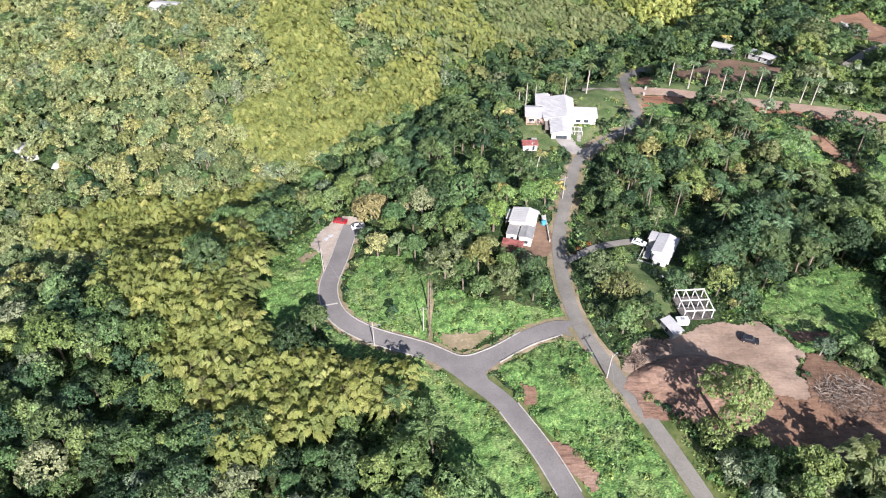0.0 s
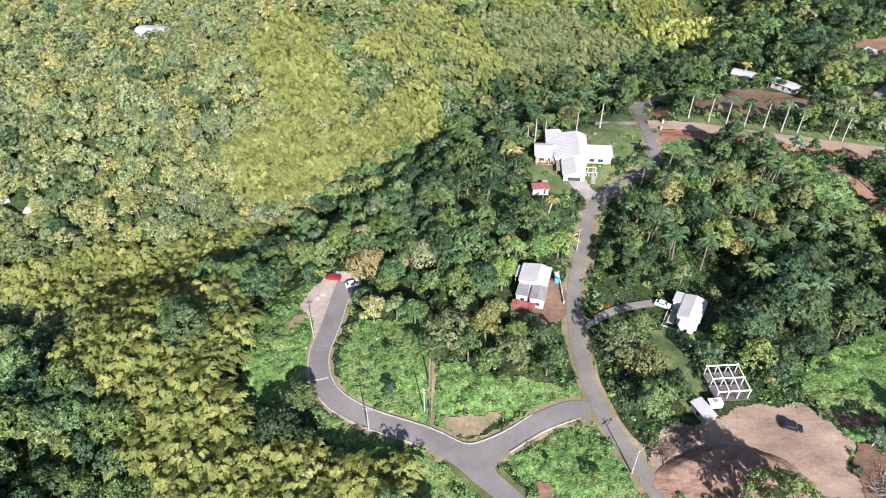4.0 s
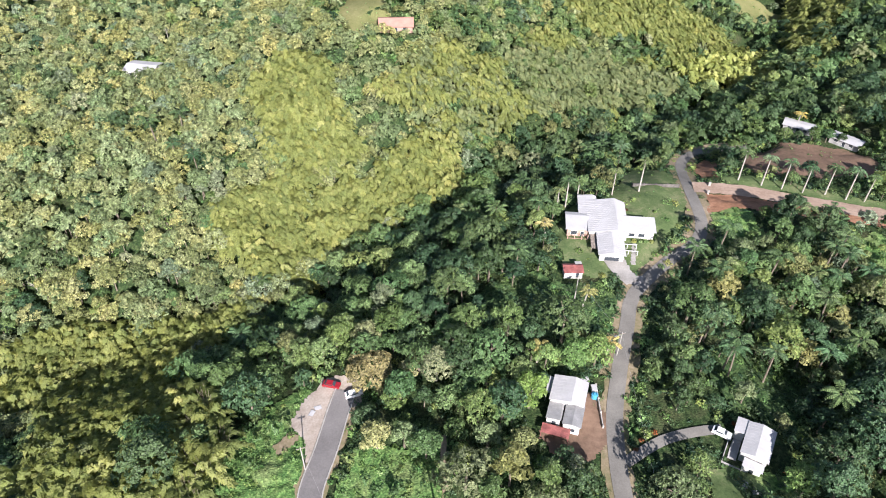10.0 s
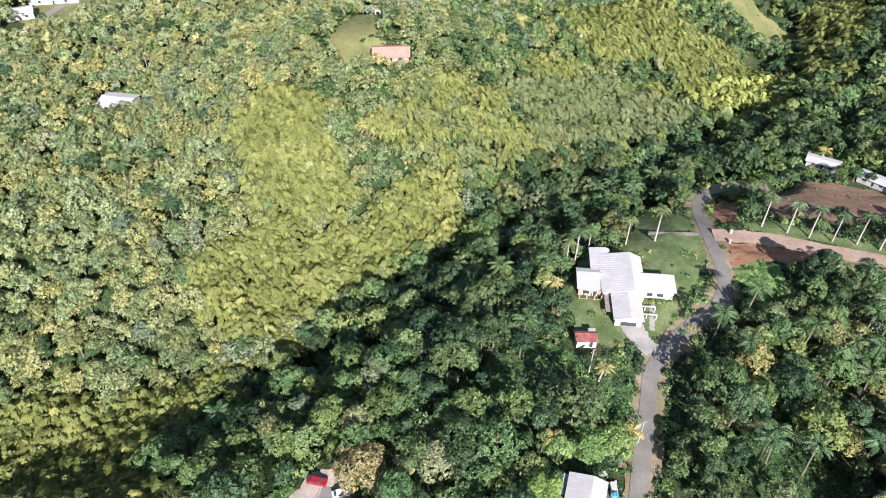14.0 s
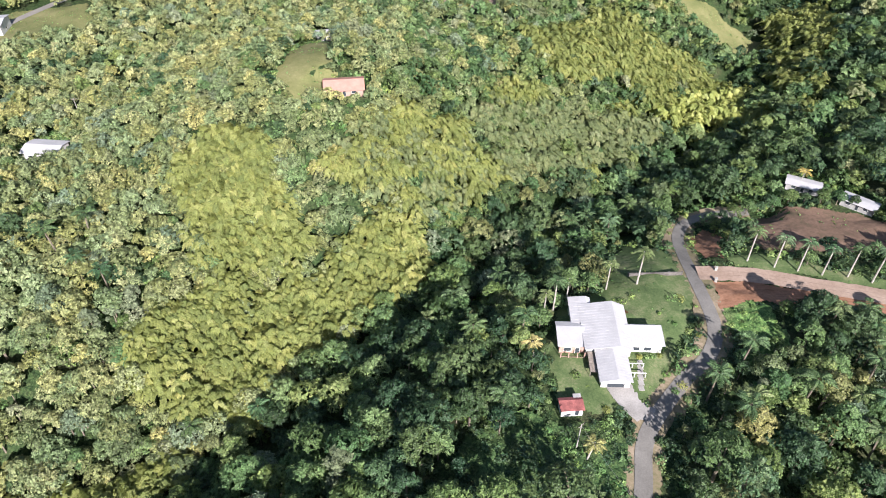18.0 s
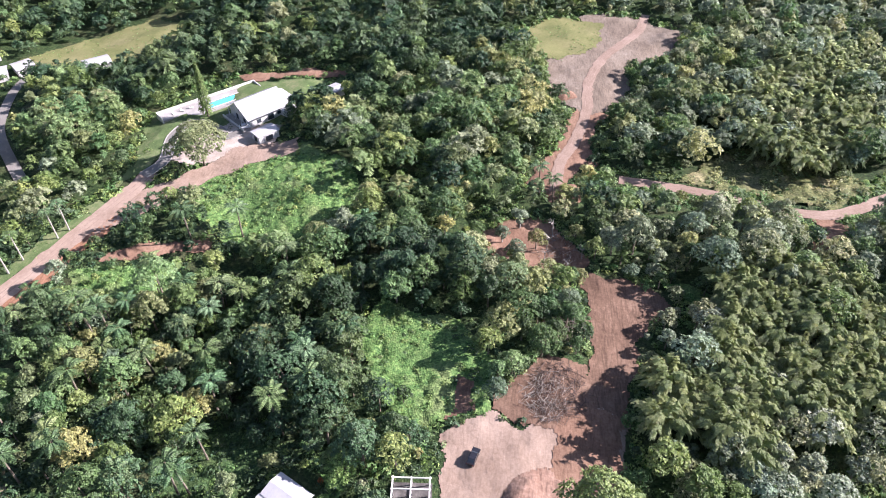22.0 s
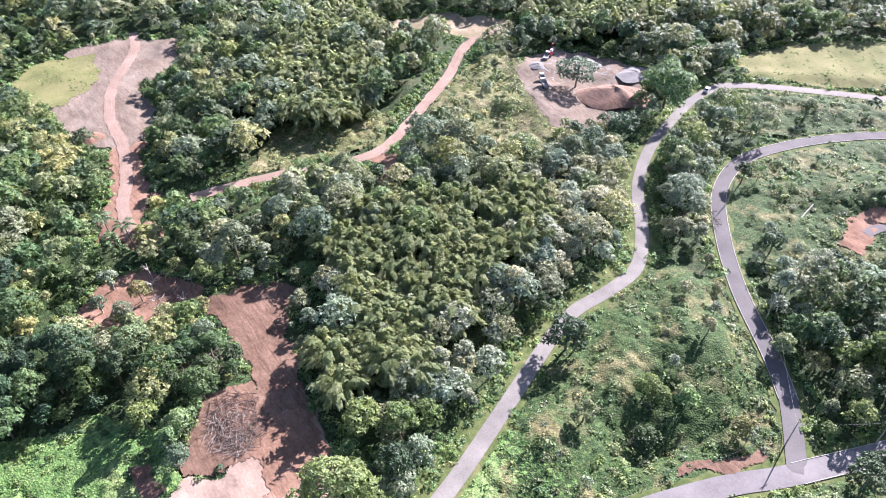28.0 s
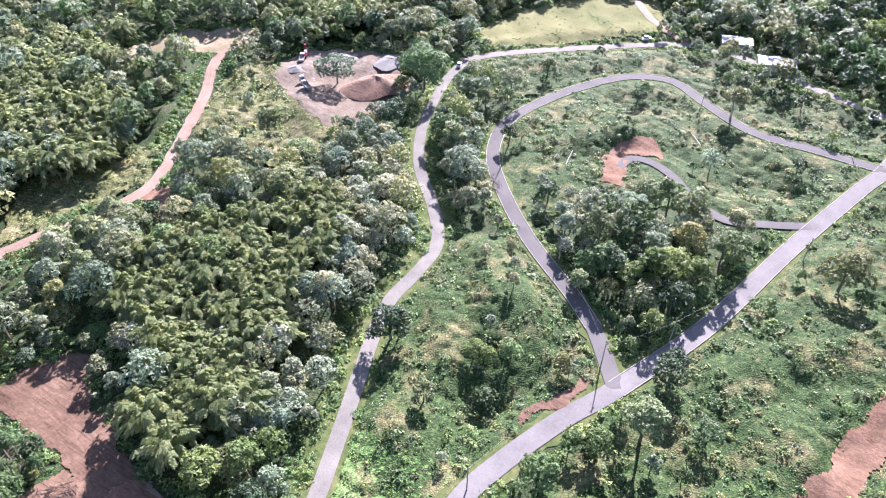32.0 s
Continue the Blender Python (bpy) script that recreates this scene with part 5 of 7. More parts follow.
for nm, (mt, poly) in CLEARINGS.items():
    if mt in ("dry_grass", "lawn", "field_dirt"):
        q = np.array(poly)
        n = int((np.ptp(q[:, 0]) * np.ptp(q[:, 1])) * (0.35 if mt == "dry_grass" else 0.12))
        px, py = veg.uniform(q[:, 0].min(), q[:, 0].max(), n), veg.uniform(q[:, 1].min(), q[:, 1].max(), n)
        ok = inside(px, py, poly) & (fractal(px, py, 4, 41) + veg.normal(0, 0.3, n) > 0.0)
        for s_, z_, w_ in ROAD_LINES:
            ok &= line_distance(px, py, [tuple(a) for a in s_[::4]]) > w_ / 2 + 0.5
        for cx, cy, r in KEEP_OFF:
            ok &= np.hypot(px - cx, py - cy) > r * 0.9
        if ok.any():
            lists.append(place(SHRUB[2], px[ok], py[ok], height(px[ok], py[ok]) + 0.1, veg.uniform(0.12, 0.38, int(ok.sum())), veg.uniform(0, 6.28, int(ok.sum()))))
stuff("grass_tufts", lists, M["leaf_vine"], "tufts of rough grass and weeds", "grass")

# palms
def make_palm(seed, H, L, leaf="frond", count=15, lean=0.0, bark="pale_bark", label="", droop=0.9):
    tr = tube([(0, 0, -0.5), (lean * 0.3, 0, H * 0.35), (lean * 0.8, 0, H * 0.8), (lean, 0, H)], [0.30, 0.22, 0.19, 0.16], 7)
    t = new("palm_tree", mesh_of("trunk", *tr, M[bark]))
    fr = palm_fronds(seed, L, count, droop) + np.array([lean, 0, H])
    part("crown", mesh_of("crown", fr, quad_index(len(fr) // 4), M[leaf]), t)
    return tagged(t, label, "palm", group="palm trees", kind="thing")


ROYAL = [(96, 265), (102.9, 261.6), (109, 259.3), (115.2, 256.9), (122, 255.4), (127.6, 252.3), (133.1, 250.9), (142.7, 245.1), (146.5, 243.4), (58.7, 253.8), (49.7, 253), (33.1, 245.3), (37, 247.5), (30, 243)]
first = None
for x, y in ROYAL:
    m = pose(x, y, hz(x, y), 0, 0, veg.uniform(0, 360)) @ Matrix.Scale(veg.uniform(0.85, 1.1), 4)
    if first is None:
        first = make_palm(1, 11.5, 3.1, label="tall royal palm with a pale smooth trunk in a row", count=13, droop=1.1)
        first.matrix_basis = m
    else:
        copy_thing(first, pose(0, 0, 0)).matrix_basis = m
WILD = [(105, 214), (108, 212), (111, 215), (114, 208), (-47, 222), (-62, 216), (22, 232), (10, 232), (-2, 244), (5, 252), (60, 290), (55, 300), (48, 296), (70, 305), (20, 260), (14, 206), (-100, 270), (-106, 262), (-98, 255), (-90, 252),
        (128, 168), (136, 172), (148, 150), (126, 206), (150, 190), (160, 142), (98, 196), (88, 176), (112, 232), (170, 96), (176, 100), (120, 180), (84, 160), (90, 152), (-4, 128), (-10, 92), (-2, 84), (36, -52), (-62, 190)]
more = np.column_stack([veg.uniform(58, 150, 90), veg.uniform(128, 262, 90)])
free = ~off_limits(more[:, 0], more[:, 1], 3.0) & ((more[:, 1] > 172) | (more[:, 0] > 92))
for poly in LOW.values():
    free &= ~inside(more[:, 0], more[:, 1], poly)
more = more[free]
WILD += [(float(a), float(b)) for a, b in more[:30]]
first = None
for x, y in WILD:
    m = pose(x, y, hz(x, y), 0, 0, veg.uniform(0, 360)) @ Matrix.Scale(veg.uniform(0.9, 1.15), 4)
    if first is None:
        first = make_palm(2, 11.5, 4.0, count=12, label="wild palm with a feathery green crown above the trees", lean=0.8, bark="bark")
        first.matrix_basis = m
    else:
        copy_thing(first, pose(0, 0, 0)).matrix_basis = m
first = None
for x, y in ((24.6, 225.3), (32, 194.8), (18.0, 174.1), (35.9, 178.4), (134.1, 311.3)):
    m = pose(x, y, hz(x, y), 0, 0, veg.uniform(0, 360))
    if first is None:
        first = make_palm(3, 6.5, 3.0, "frond_yellow", label="coconut palm with yellowing fronds beside the lane", lean=0.9)
        first.matrix_basis = m
    else:
        copy_thing(first, pose(0, 0, 0)).matrix_basis = m

# ---- buildings ----
def box(x0, x1, y0, y1, z0, z1):
    v = np.array([(x, y, z) for z in (z0, z1) for x, y in ((x0, y0), (x1, y0), (x1, y1), (x0, y1))], float)
    return v, np.array([(0, 3, 2, 1), (4, 5, 6, 7), (0, 1, 5, 4), (1, 2, 6, 5), (2, 3, 7, 6), (3, 0, 4, 7)])


def piece(name, shapes, mat, parent, label=""):
    """One mesh part under a thing, out of one or more solid shapes."""
    v, f = join(shapes if isinstance(shapes, list) else [shapes])
    return part(name, mesh_of(name, v, f, M[mat]), parent, label)


def thing(name, x, y, turn, label, category, group="", lift=0.0):
    z = hz(x, y) + 0.15 if category in ("house", "shed", "building") else hz(x, y)
    root = tagged(new(name), label, category, group, "thing")
    root.matrix_world = pose(x, y, z + lift, 0, 0, turn)
    return root


def gable(x0, x1, y0, y1, h, rise, ridge="x", at=0.5, t=0.14):
    """A solid pitched roof slab; at: where across the span the ridge lies."""
    v = []
    for dz in (0, -t):
        if ridge == "x":
            m = y0 + (y1 - y0) * at
            v += [(x0, y0, h + dz), (x1, y0, h + dz), (x0, m, h + rise + dz), (x1, m, h + rise + dz), (x0, y1, h + dz), (x1, y1, h + dz)]
        else:
            m = x0 + (x1 - x0) * at
            v += [(x1, y0, h + dz), (x1, y1, h + dz), (m, y0, h + rise + dz), (m, y1, h + rise + dz), (x0, y0, h + dz), (x0, y1, h + dz)]
    f = [(0, 1, 3, 2), (2, 3, 5, 4), (7, 6, 8, 9), (9, 8, 10, 11), (0, 6, 7, 1), (5, 11, 10, 4), (0, 2, 8, 6), (2, 4, 10, 8), (1, 7, 9, 3), (3, 9, 11, 5)]
    return np.array(v, float), np.array(f)


def seams(x0, x1, y0, y1, h, rise, ridge="x", at=0.5, step=0.9):
    """Raised ribs running down a metal roof."""
    out = []
    if ridge == "x":
        m, n = y0 + (y1 - y0) * at, int((x1 - x0) / step)
        for k in range(1, n):
            x = x0 + (x1 - x0) * k / n
            for a, b in ((y0, m), (y1, m)):
                v = np.array([(x - 0.02, a, h), (x + 0.02, a, h), (x + 0.02, a, h + 0.018), (x - 0.02, a, h + 0.018), (x - 0.02, b, h + rise), (x + 0.02, b, h + rise), (x + 0.02, b, h + rise + 0.018), (x - 0.02, b, h + rise + 0.018)])
                out.append((v, np.array([(3, 2, 6, 7), (0, 3, 7, 4), (1, 5, 6, 2)])))
    else:
        m, n = x0 + (x1 - x0) * at, int((y1 - y0) / step)
        for k in range(1, n):
            y = y0 + (y1 - y0) * k / n
            for a, b in ((x0, m), (x1, m)):
                v = np.array([(a, y - 0.02, h), (a, y + 0.02, h), (a, y + 0.02, h + 0.018), (a, y - 0.02, h + 0.06), (b, y - 0.02, h + rise), (b, y + 0.02, h + rise), (b, y + 0.02, h + rise + 0.018), (b, y - 0.02, h + rise + 0.018)])
                out.append((v, np.array([(3, 2, 6, 7), (0, 3, 7, 4), (1, 5, 6, 2)])))
    return out


def window(wall, side, c, z, w, h, x0, x1, y0, y1, name="window"):
    """A framed window or door set on one side (n, s, e, w) of a wing."""
    if side in "ns":
        y, d = (y1, 1) if side == "n" else (y0, -1)
        a = piece(name, [box(c - w / 2 - 0.08, c + w / 2 + 0.08, min(y, y + d * 0.06), max(y, y + d * 0.06), z + h, z + h + 0.1), box(c - w / 2 - 0.08, c + w / 2 + 0.08, min(y, y + d * 0.1), max(y, y + d * 0.1), z - 0.1, z),
                         box(c - w / 2 - 0.08, c - w / 2, min(y, y + d * 0.06), max(y, y + d * 0.06), z, z + h), box(c + w / 2, c + w / 2 + 0.08, min(y, y + d * 0.06), max(y, y + d * 0.06), z, z + h)], "wall", wall)
        piece("pane", box(c - w / 2, c + w / 2, min(y - d * 0.02, y + d * 0.025), max(y - d * 0.02, y + d * 0.025), z, z + h), "glass", a)
    else:
        x, d = (x1, 1) if side == "e" else (x0, -1)
        a = piece(name, [box(min(x, x + d * 0.06), max(x, x + d * 0.06), c - w / 2 - 0.08, c + w / 2 + 0.08, z + h, z + h + 0.1), box(min(x, x + d * 0.1), max(x, x + d * 0.1), c - w / 2 - 0.08, c + w / 2 + 0.08, z - 0.1, z),
                         box(min(x, x + d * 0.06), max(x, x + d * 0.06), c - w / 2 - 0.08, c - w / 2, z, z + h), box(min(x, x + d * 0.06), max(x, x + d * 0.06), c + w / 2, c + w / 2 + 0.08, z, z + h)], "wall", wall)
        piece("pane", box(min(x - d * 0.02, x + d * 0.025), max(x - d * 0.02, x + d * 0.025), c - w / 2, c + w / 2, z, z + h), "glass", a)


def wing(root, x0, x1, y0, y1, h, rise, ridge="x", at=0.5, over=0.55, wallmat="wall", roofmat="white_roof", lights=(), base=-1.2, ribs=True):
    """A wing of a house: walls, a pitched metal roof with ribs, and its windows."""
    wall = piece("wall", box(x0, x1, y0, y1, base, h), wallmat, root)
    gb = 0.1
    if ridge == "x":
        m = y0 + (y1 - y0) * at
        for x in (x0 + 0.1, x1 - 0.1):
            v = np.array([(x - gb, y0, h), (x - gb, y1, h), (x - gb, m, h + rise * 0.94), (x - gb, m, h + rise * 0.94), (x + gb, y0, h), (x + gb, y1, h), (x + gb, m, h + rise * 0.94), (x + gb, m, h + rise * 0.94)])
            piece("gable", (v, np.array([(0, 1, 2, 3), (5, 4, 7, 6)])), wallmat, wall)
    else:
        m = x0 + (x1 - x0) * at
        for y in (y0 + 0.1, y1 - 0.1):
            v = np.array([(x0, y - gb, h), (x1, y - gb, h), (m, y - gb, h + rise * 0.94), (m, y - gb, h + rise * 0.94), (x0, y + gb, h), (x1, y + gb, h), (m, y + gb, h + rise * 0.94), (m, y + gb, h + rise * 0.94)])
            piece("gable", (v, np.array([(0, 1, 2, 3), (5, 4, 7, 6)])), wallmat, wall)
    g = (x0 - over, x1 + over, y0 - over, y1 + over, h + 0.06, rise, ridge, at)
    roof = piece("roof", gable(*g), roofmat, root)
    if ribs:
        piece("rib", seams(*g), roofmat, roof)
    for side, c, z, w, hh in lights:
        window(wall, side, c, z, w, hh, x0, x1, y0, y1, "door" if z < 0.2 else "window")
    return wall, roof


# large white house in the lawn
hs = thing("house", 44, 228, -4, "large white single-storey house with a cross-shaped metal roof", "house")
wing(hs, -6.0, 5.2, -3.0, 12.0, 3.6, 1.5, "y", 0.72, lights=(("w", 6.0, 1.0, 1.6, 1.2), ("n", -3, 1.0, 1.8, 1.2), ("n", 2, 1.0, 1.8, 1.2)))
wing(hs, -8.4, -3.5, 6.5, 15.0, 3.3, 0.5, "y", 0.8, lights=(("w", 12, 1.0, 1.6, 1.2), ("w", 9, 1.0, 1.4, 1.2)))
wing(hs, -12.6, -6.2, -1.8, 5.8, 3.2, 0.6, "x", 0.75, wallmat="wall_pink", lights=(("s", -10.5, 1.0, 1.8, 1.3), ("s", -8.0, 0.1, 1.0, 2.1), ("w", 2, 1.0, 1.8, 1.2)))
wing(hs, 4.6, 13.6, -1.0, 5.4, 3.3, 0.9, "x", 0.86, lights=(("s", 7, 1.0, 1.8, 1.2), ("s", 10, 1.0, 1.8, 1.2), ("e", 2, 1.0, 1.6, 1.2), ("n", 9, 1.0, 1.8, 1.2)))
wing(hs, -3.6, 3.4, -13.0, -3.2, 3.4, 1.1, "y", 0.55, lights=(("e", -6, 1.0, 1.8, 1.2), ("e", -10, 1.0, 1.8, 1.2), ("s", 0.0, 0.05, 4.2, 2.3)))
porch = piece("porch", [box(-12.8, -6.0, -4.0, -1.8, -1.0, 0.12)], "wall_pink", hs, "peach painted porch slab")
for px in (-12.4, -10.4, -8.2, -6.4):
    piece("post", box(px - 0.12, px + 0.12, -3.9, -3.66, 0.12, 2.6), "wall_pink", hs)
piece("railing", [box(-12.4, -6.4, -3.82, -3.74, 0.9, 1.0), box(-12.4, -6.4, -3.82, -3.74, 0.5, 0.56)], "wall_pink", hs)
piece("carport", [box(-5.8, -3.7, -9.8, -3.3, 2.5, 2.6)] + [box(-5.8 + a, -5.66 + a, b, b + 0.14, -0.8, 2.5) for a in (0, 1.9) for b in (-9.7, -6.6, -3.6)], "wood", hs, "weathered open carport beside the garage")
piece("steps", [box(-5.9, -3.8, -12.9, -10.2, -0.9, 0.25)], "wall", hs)
for py in (-6.5, -9.5):
    piece("pergola_beam", box(3.5, 8.0, py - 0.1, py + 0.1, 2.2, 2.35), "wall", hs)
    for px in (5.2, 7.9):
        piece("pergola_post", box(px - 0.09, px + 0.09, py - 0.09, py + 0.09, -0.8, 2.2), "wall", hs)
path_ = thing("garden_path", 49.5, 219, 0, "pale concrete garden path beside the white house", "path")
piece("slab", [box(-0.7 + k * 0.35, 0.7 + k * 0.35, -5 + k * 1.6, -3.5 + k * 1.6, 0.05, 0.24) for k in range(6)], "concrete", path_)

shed = thing("shed", 30.8, 208.5, 2, "small shed with a faded red metal roof in the garden", "shed")
wing(shed, -2.5, 2.6, -1.5, 1.7, 2.3, 0.5, "x", 0.7, 0.35, roofmat="red_roof", lights=(("s", 1.2, 0.05, 0.9, 1.9),), base=-1.5)
piece("annex", [box(0.9, 2.8, 1.6, 2.9, -1.0, 2.5)], "wall_grey", shed, "grey roof box behind the shed")

# white house on the west side of the lane
hs = thing("house", 24.2, 161.5, -16, "white house with stepped metal roofs close beside the lane", "house")
wing(hs, -3.8, 3.6, -1.5, 5.2, 4.2, 0.9, "y", 0.62, 0.4, lights=(("w", 3, 1.2, 1.6, 1.2), ("e", 4, 1.2, 1.6, 1.2), ("n", 0, 1.2, 1.6, 1.2)), base=-2)
wing(hs, -3.7, -0.7, -6.0, -1.4, 3.0, 0.3, "y", 0.9, 0.25, roofmat="grey_roof", lights=(("w", -4, 1.0, 1.4, 1.1), ("s", -2, 0.1, 1.0, 2.0)), base=-2)
wing(hs, 0.2, 3.9, -6.8, -1.2, 3.4, 0.5, "y", 0.5, 0.3, roofmat="grey_roof", lights=(("s", 2.2, 1.0, 1.4, 1.1), ("e", -4, 1.0, 1.4, 1.1)), base=-2)
piece("lean_to", [box(-5.4, -4.3, 0.5, 5.5, 3.2, 3.32)] + [box(-5.3, -5.18, y, y + 0.12, -2, 3.2) for y in (0.6, 3.0, 5.3)], "white_roof", hs)
piece("yard_roof", [box(-4.4, 2.0, -9.6, -7.0, 1.9, 2.0)] + [box(x, x + 0.12, -9.5, -9.38, -2, 1.9) for x in (-4.3, -1.2, 1.8)], "red_roof", hs, "rusty red lean-to roof")
piece("yard_deck", [box(-4.8, 0.5, -14.0, -9.8, -2.0, 0.0)], "red_dirt", hs, "reddish earth yard terrace")
tank = thing("water_tank", 31.2, 164.8, 10, "blue plastic water tank in a yard", "tank")
piece("drum", tube([(0, 0, 0), (0, 0, 0.2), (0, 0, 1.4), (0, 0, 1.6)], [0.75, 0.8, 0.8, 0.45], 14), "blue", tank)
piece("lid", tube([(0, 0, 1.6), (0, 0, 1.72), (0, 0, 1.73)], [0.35, 0.33, 0.01], 10), "blue", tank)
box_ = thing("storage_box", 31.4, 167, 5, "small white storage box behind a house", "box")
piece("body", box(-0.6, 0.6, -0.9, 0.9, 0, 1.2), "wall", box_)
piece("lid", box(-0.65, 0.65, -0.95, 0.95, 1.2, 1.3), "white_roof", box_)
fence = thing("fence", 32.0, 158, 0, "low yellowish block wall along the lane", "fence")
piece("wall_run", [box(-0.12, 0.12, -1.8, 10, -0.8, 0.95)], "kerb", fence)
for yy in (-1.8, 2, 6, 10):
    piece("pier", box(-0.2, 0.2, yy - 0.2, yy + 0.2, -0.8, 1.2), "kerb", fence)

# white cottage east of the lane
hs = thing("house", 65.2, 152, -29, "white cottage with a ribbed metal roof and an open veranda", "house")
hs.matrix_world = hs.matrix_world @ Matrix.Scale(0.88, 4)
wing(hs, -2.9, 3.2, -5.2, 4.6, 3.6, 0.8, "y", 0.5, 0.4, lights=(("w", -3, 1.0, 1.4, 1.2), ("s", 1, 1.0, 1.6, 1.2), ("e", 0, 1.0, 1.6, 1.2)), base=-2)
wing(hs, -5.6, -3.3, 0.8, 5.0, 3.1, 0.3, "y", 0.9, 0.4, lights=(("w", 3, 1.0, 1.2, 1.1),), base=-2)
wing(hs, -1.6, 2.6, -8.2, -6.1, 2.8, 0.25, "x", 0.9, 0.35, lights=(("s", 0.5, 0.1, 1.0, 2.0),), base=-2)
piece("veranda", [box(-5.4, -3.3, -6.0, 0.6, -2.0, 0.1)] + [box(-5.3, -5.16, y, y + 0.14, 0.1, 2.5) for y in (-5.8, -2.6, 0.3)], "wall_grey", hs)
piece("terrace_wall", [box(-6.4, -6.2, -8, 1, -2, 0.5), box(-6.4, -1.8, -8.2, -8.0, -2, 0.5)], "wall_grey", hs)

# unfinished concrete frame beside the pad
fr = thing("building_frame", 66.2, 126.4, 4, "unfinished white concrete frame with open bays and no roof", "building")
for ix in range(4):
    for iy in range(3):
        piece("column", box(-3.9 + ix * 2.5, -3.68 + ix * 2.5, -3.9 + iy * 3.8, -3.68 + iy * 3.8, -1.5, 2.8), "wall", fr)
for iy in range(3):
    piece("beam", box(-4.1, 4.0, -3.92 + iy * 3.8, -3.66 + iy * 3.8, 2.8, 3.08), "wall", fr)
for ix in range(4):
    piece("cross_beam", box(-3.92 + ix * 2.5, -3.66 + ix * 2.5, -4.1, 4.1, 2.82, 3.06), "wall", fr)
piece("slab", box(-4.2, 4.2, -4.2, 4.3, -1.5, 0.12), "slab", fr)
sl = thing("shed", 58.2, 118.2, 24, "low shed with a pale sheet roof beside the dirt pad", "shed")
wing(sl, -1.3, 1.4, -2.6, 2.5, 2.0, 0.25, "y", 0.9, 0.3, "wall_grey", "white_roof", (("w", 0, 0.05, 1.0, 1.8),), -1.5)
tl = thing("trailer", 61.6, 120.4, 5, "white box trailer parked beside the concrete frame", "trailer")
piece("body", box(-1.6, 1.6, -0.9, 0.9, 0.5, 2.1), "white_paint", tl)
piece("roof_vent", box(-0.5, 0.5, -0.4, 0.4, 2.1, 2.25), "steel", tl)
for wx in (-0.5, 0.5):
    for wy in (-1.0, 0.85):
        piece("wheel", tube([(wx, wy, 0.4), (wx, wy + 0.15, 0.4)], [0.4, 0.4], 10), "rubber", tl)

# villa with the pool
vl = thing("house", 216, 204.5, -41, "large white villa with a wide steep white roof and terraces", "house", lift=0.3)
wing(vl, -7.8, 7.8, -6.8, 6.8, 3.6, 4.3, "x", 0.5, 1.2, lights=(("w", -3, 0.6, 1.8, 1.8), ("w", 2, 0.1, 1.6, 2.2), ("w", -0.5, 3.9, 1.6, 1.5), ("s", -4, 0.6, 1.8, 1.6), ("s", 1, 0.1, 2.6, 2.2), ("s", 4.6, 0.9, 1.6, 1.3), ("n", -3, 0.9, 1.8, 1.4), ("n", 3, 0.9, 1.8, 1.4)))
wing(vl, 7.8, 13.2, -3.6, 4.6, 3.3, 0.7, "y", 0.5, 0.5, lights=(("s", 10.5, 1.0, 1.6, 1.2), ("e", 0, 1.0, 1.4, 1.2)))
wing(vl, 5.2, 10.0, -10.6, -7.0, 2.7, 0.45, "x", 0.5, 0.4, lights=(("s", 7.5, 1.0, 1.6, 1.2), ("e", -9, 0.1, 1.0, 2.0)))
piece("parapet", [box(-11.0, -10.8, -7.4, 7.4, 0.15, 1.0)], "wall", vl)
for py in (-6.4, -2.1, 2.1, 6.4):
    piece("column", box(-8.85, -8.6, py - 0.14, py + 0.14, 0.15, 3.2), "wall", vl)
piece("terrace", [box(-11.1, -7.9, -7.5, 7.5, -1.5, 0.15)], "concrete", vl)
gr = thing("garage", 200.3, 197.2, -41, "white flat garage with a pale metal roof near the villa", "building")
wing(gr, -4.0, 4.0, -2.6, 2.6, 2.8, 0.5, "x", 0.6, 0.4, lights=(("w", 0, 0.05, 2.2, 2.1), ("s", 0, 0.05, 3.0, 2.1)))
ht = thing("summerhouse", 231.5, 180, -38, "small white summerhouse at the edge of the villa lawn", "building")
wing(ht, -4, 4, -2.6, 2.6, 2.8, 0.5, "x", 0.5, 0.6, lights=(("s", 0, 0.1, 1.2, 2.0), ("s", -2.5, 1, 1.2, 1.0), ("w", 0, 1.0, 1.4, 1.0)))
pd = tagged(new("pool_deck"), "raised white paved pool terrace with a parapet wall", "terrace", kind="thing")
pd.matrix_world = pose(222.5, 223.5, hz(222, 225) + 0.3, 0, 0, -45)
piece("deck", [box(-21, 19, 2.4, 6.4, -1.8, 0.3), box(-21, -12.0, 0.5, 2.4, -1.8, 0.3), box(-12.0, -3.0, -4.5, 2.4, -1.8, 0.3), box(13.0, 19, -4.5, 2.4, -1.8, 0.3), box(-3.0, 13.0, -4.5, -1.9, -1.8, 0.3)], "concrete", pd)
piece("parapet", [box(-21, 19, 6.4, 6.7, -1.8, 1.2), box(19, 19.3, -4.5, 6.7, -1.8, 1.2), box(-21.3, -21, 0.5, 6.7, -1.8, 1.2)], "wall", pd)
piece("pool_shell", [box(-3.0, 13.0, -1.9, 2.4, -1.6, -1.4)], "water", pd, "turquoise tiled pool floor")
piece("coping", [box(-3.2, 13.2, 2.25, 2.5, 0.3, 0.38), box(-3.2, 13.2, -2.0, -1.75, 0.3, 0.38), box(-3.2, -2.95, -1.75, 2.25, 0.3, 0.38), box(12.95, 13.2, -1.75, 2.25, 0.3, 0.38)], "wall", pd)
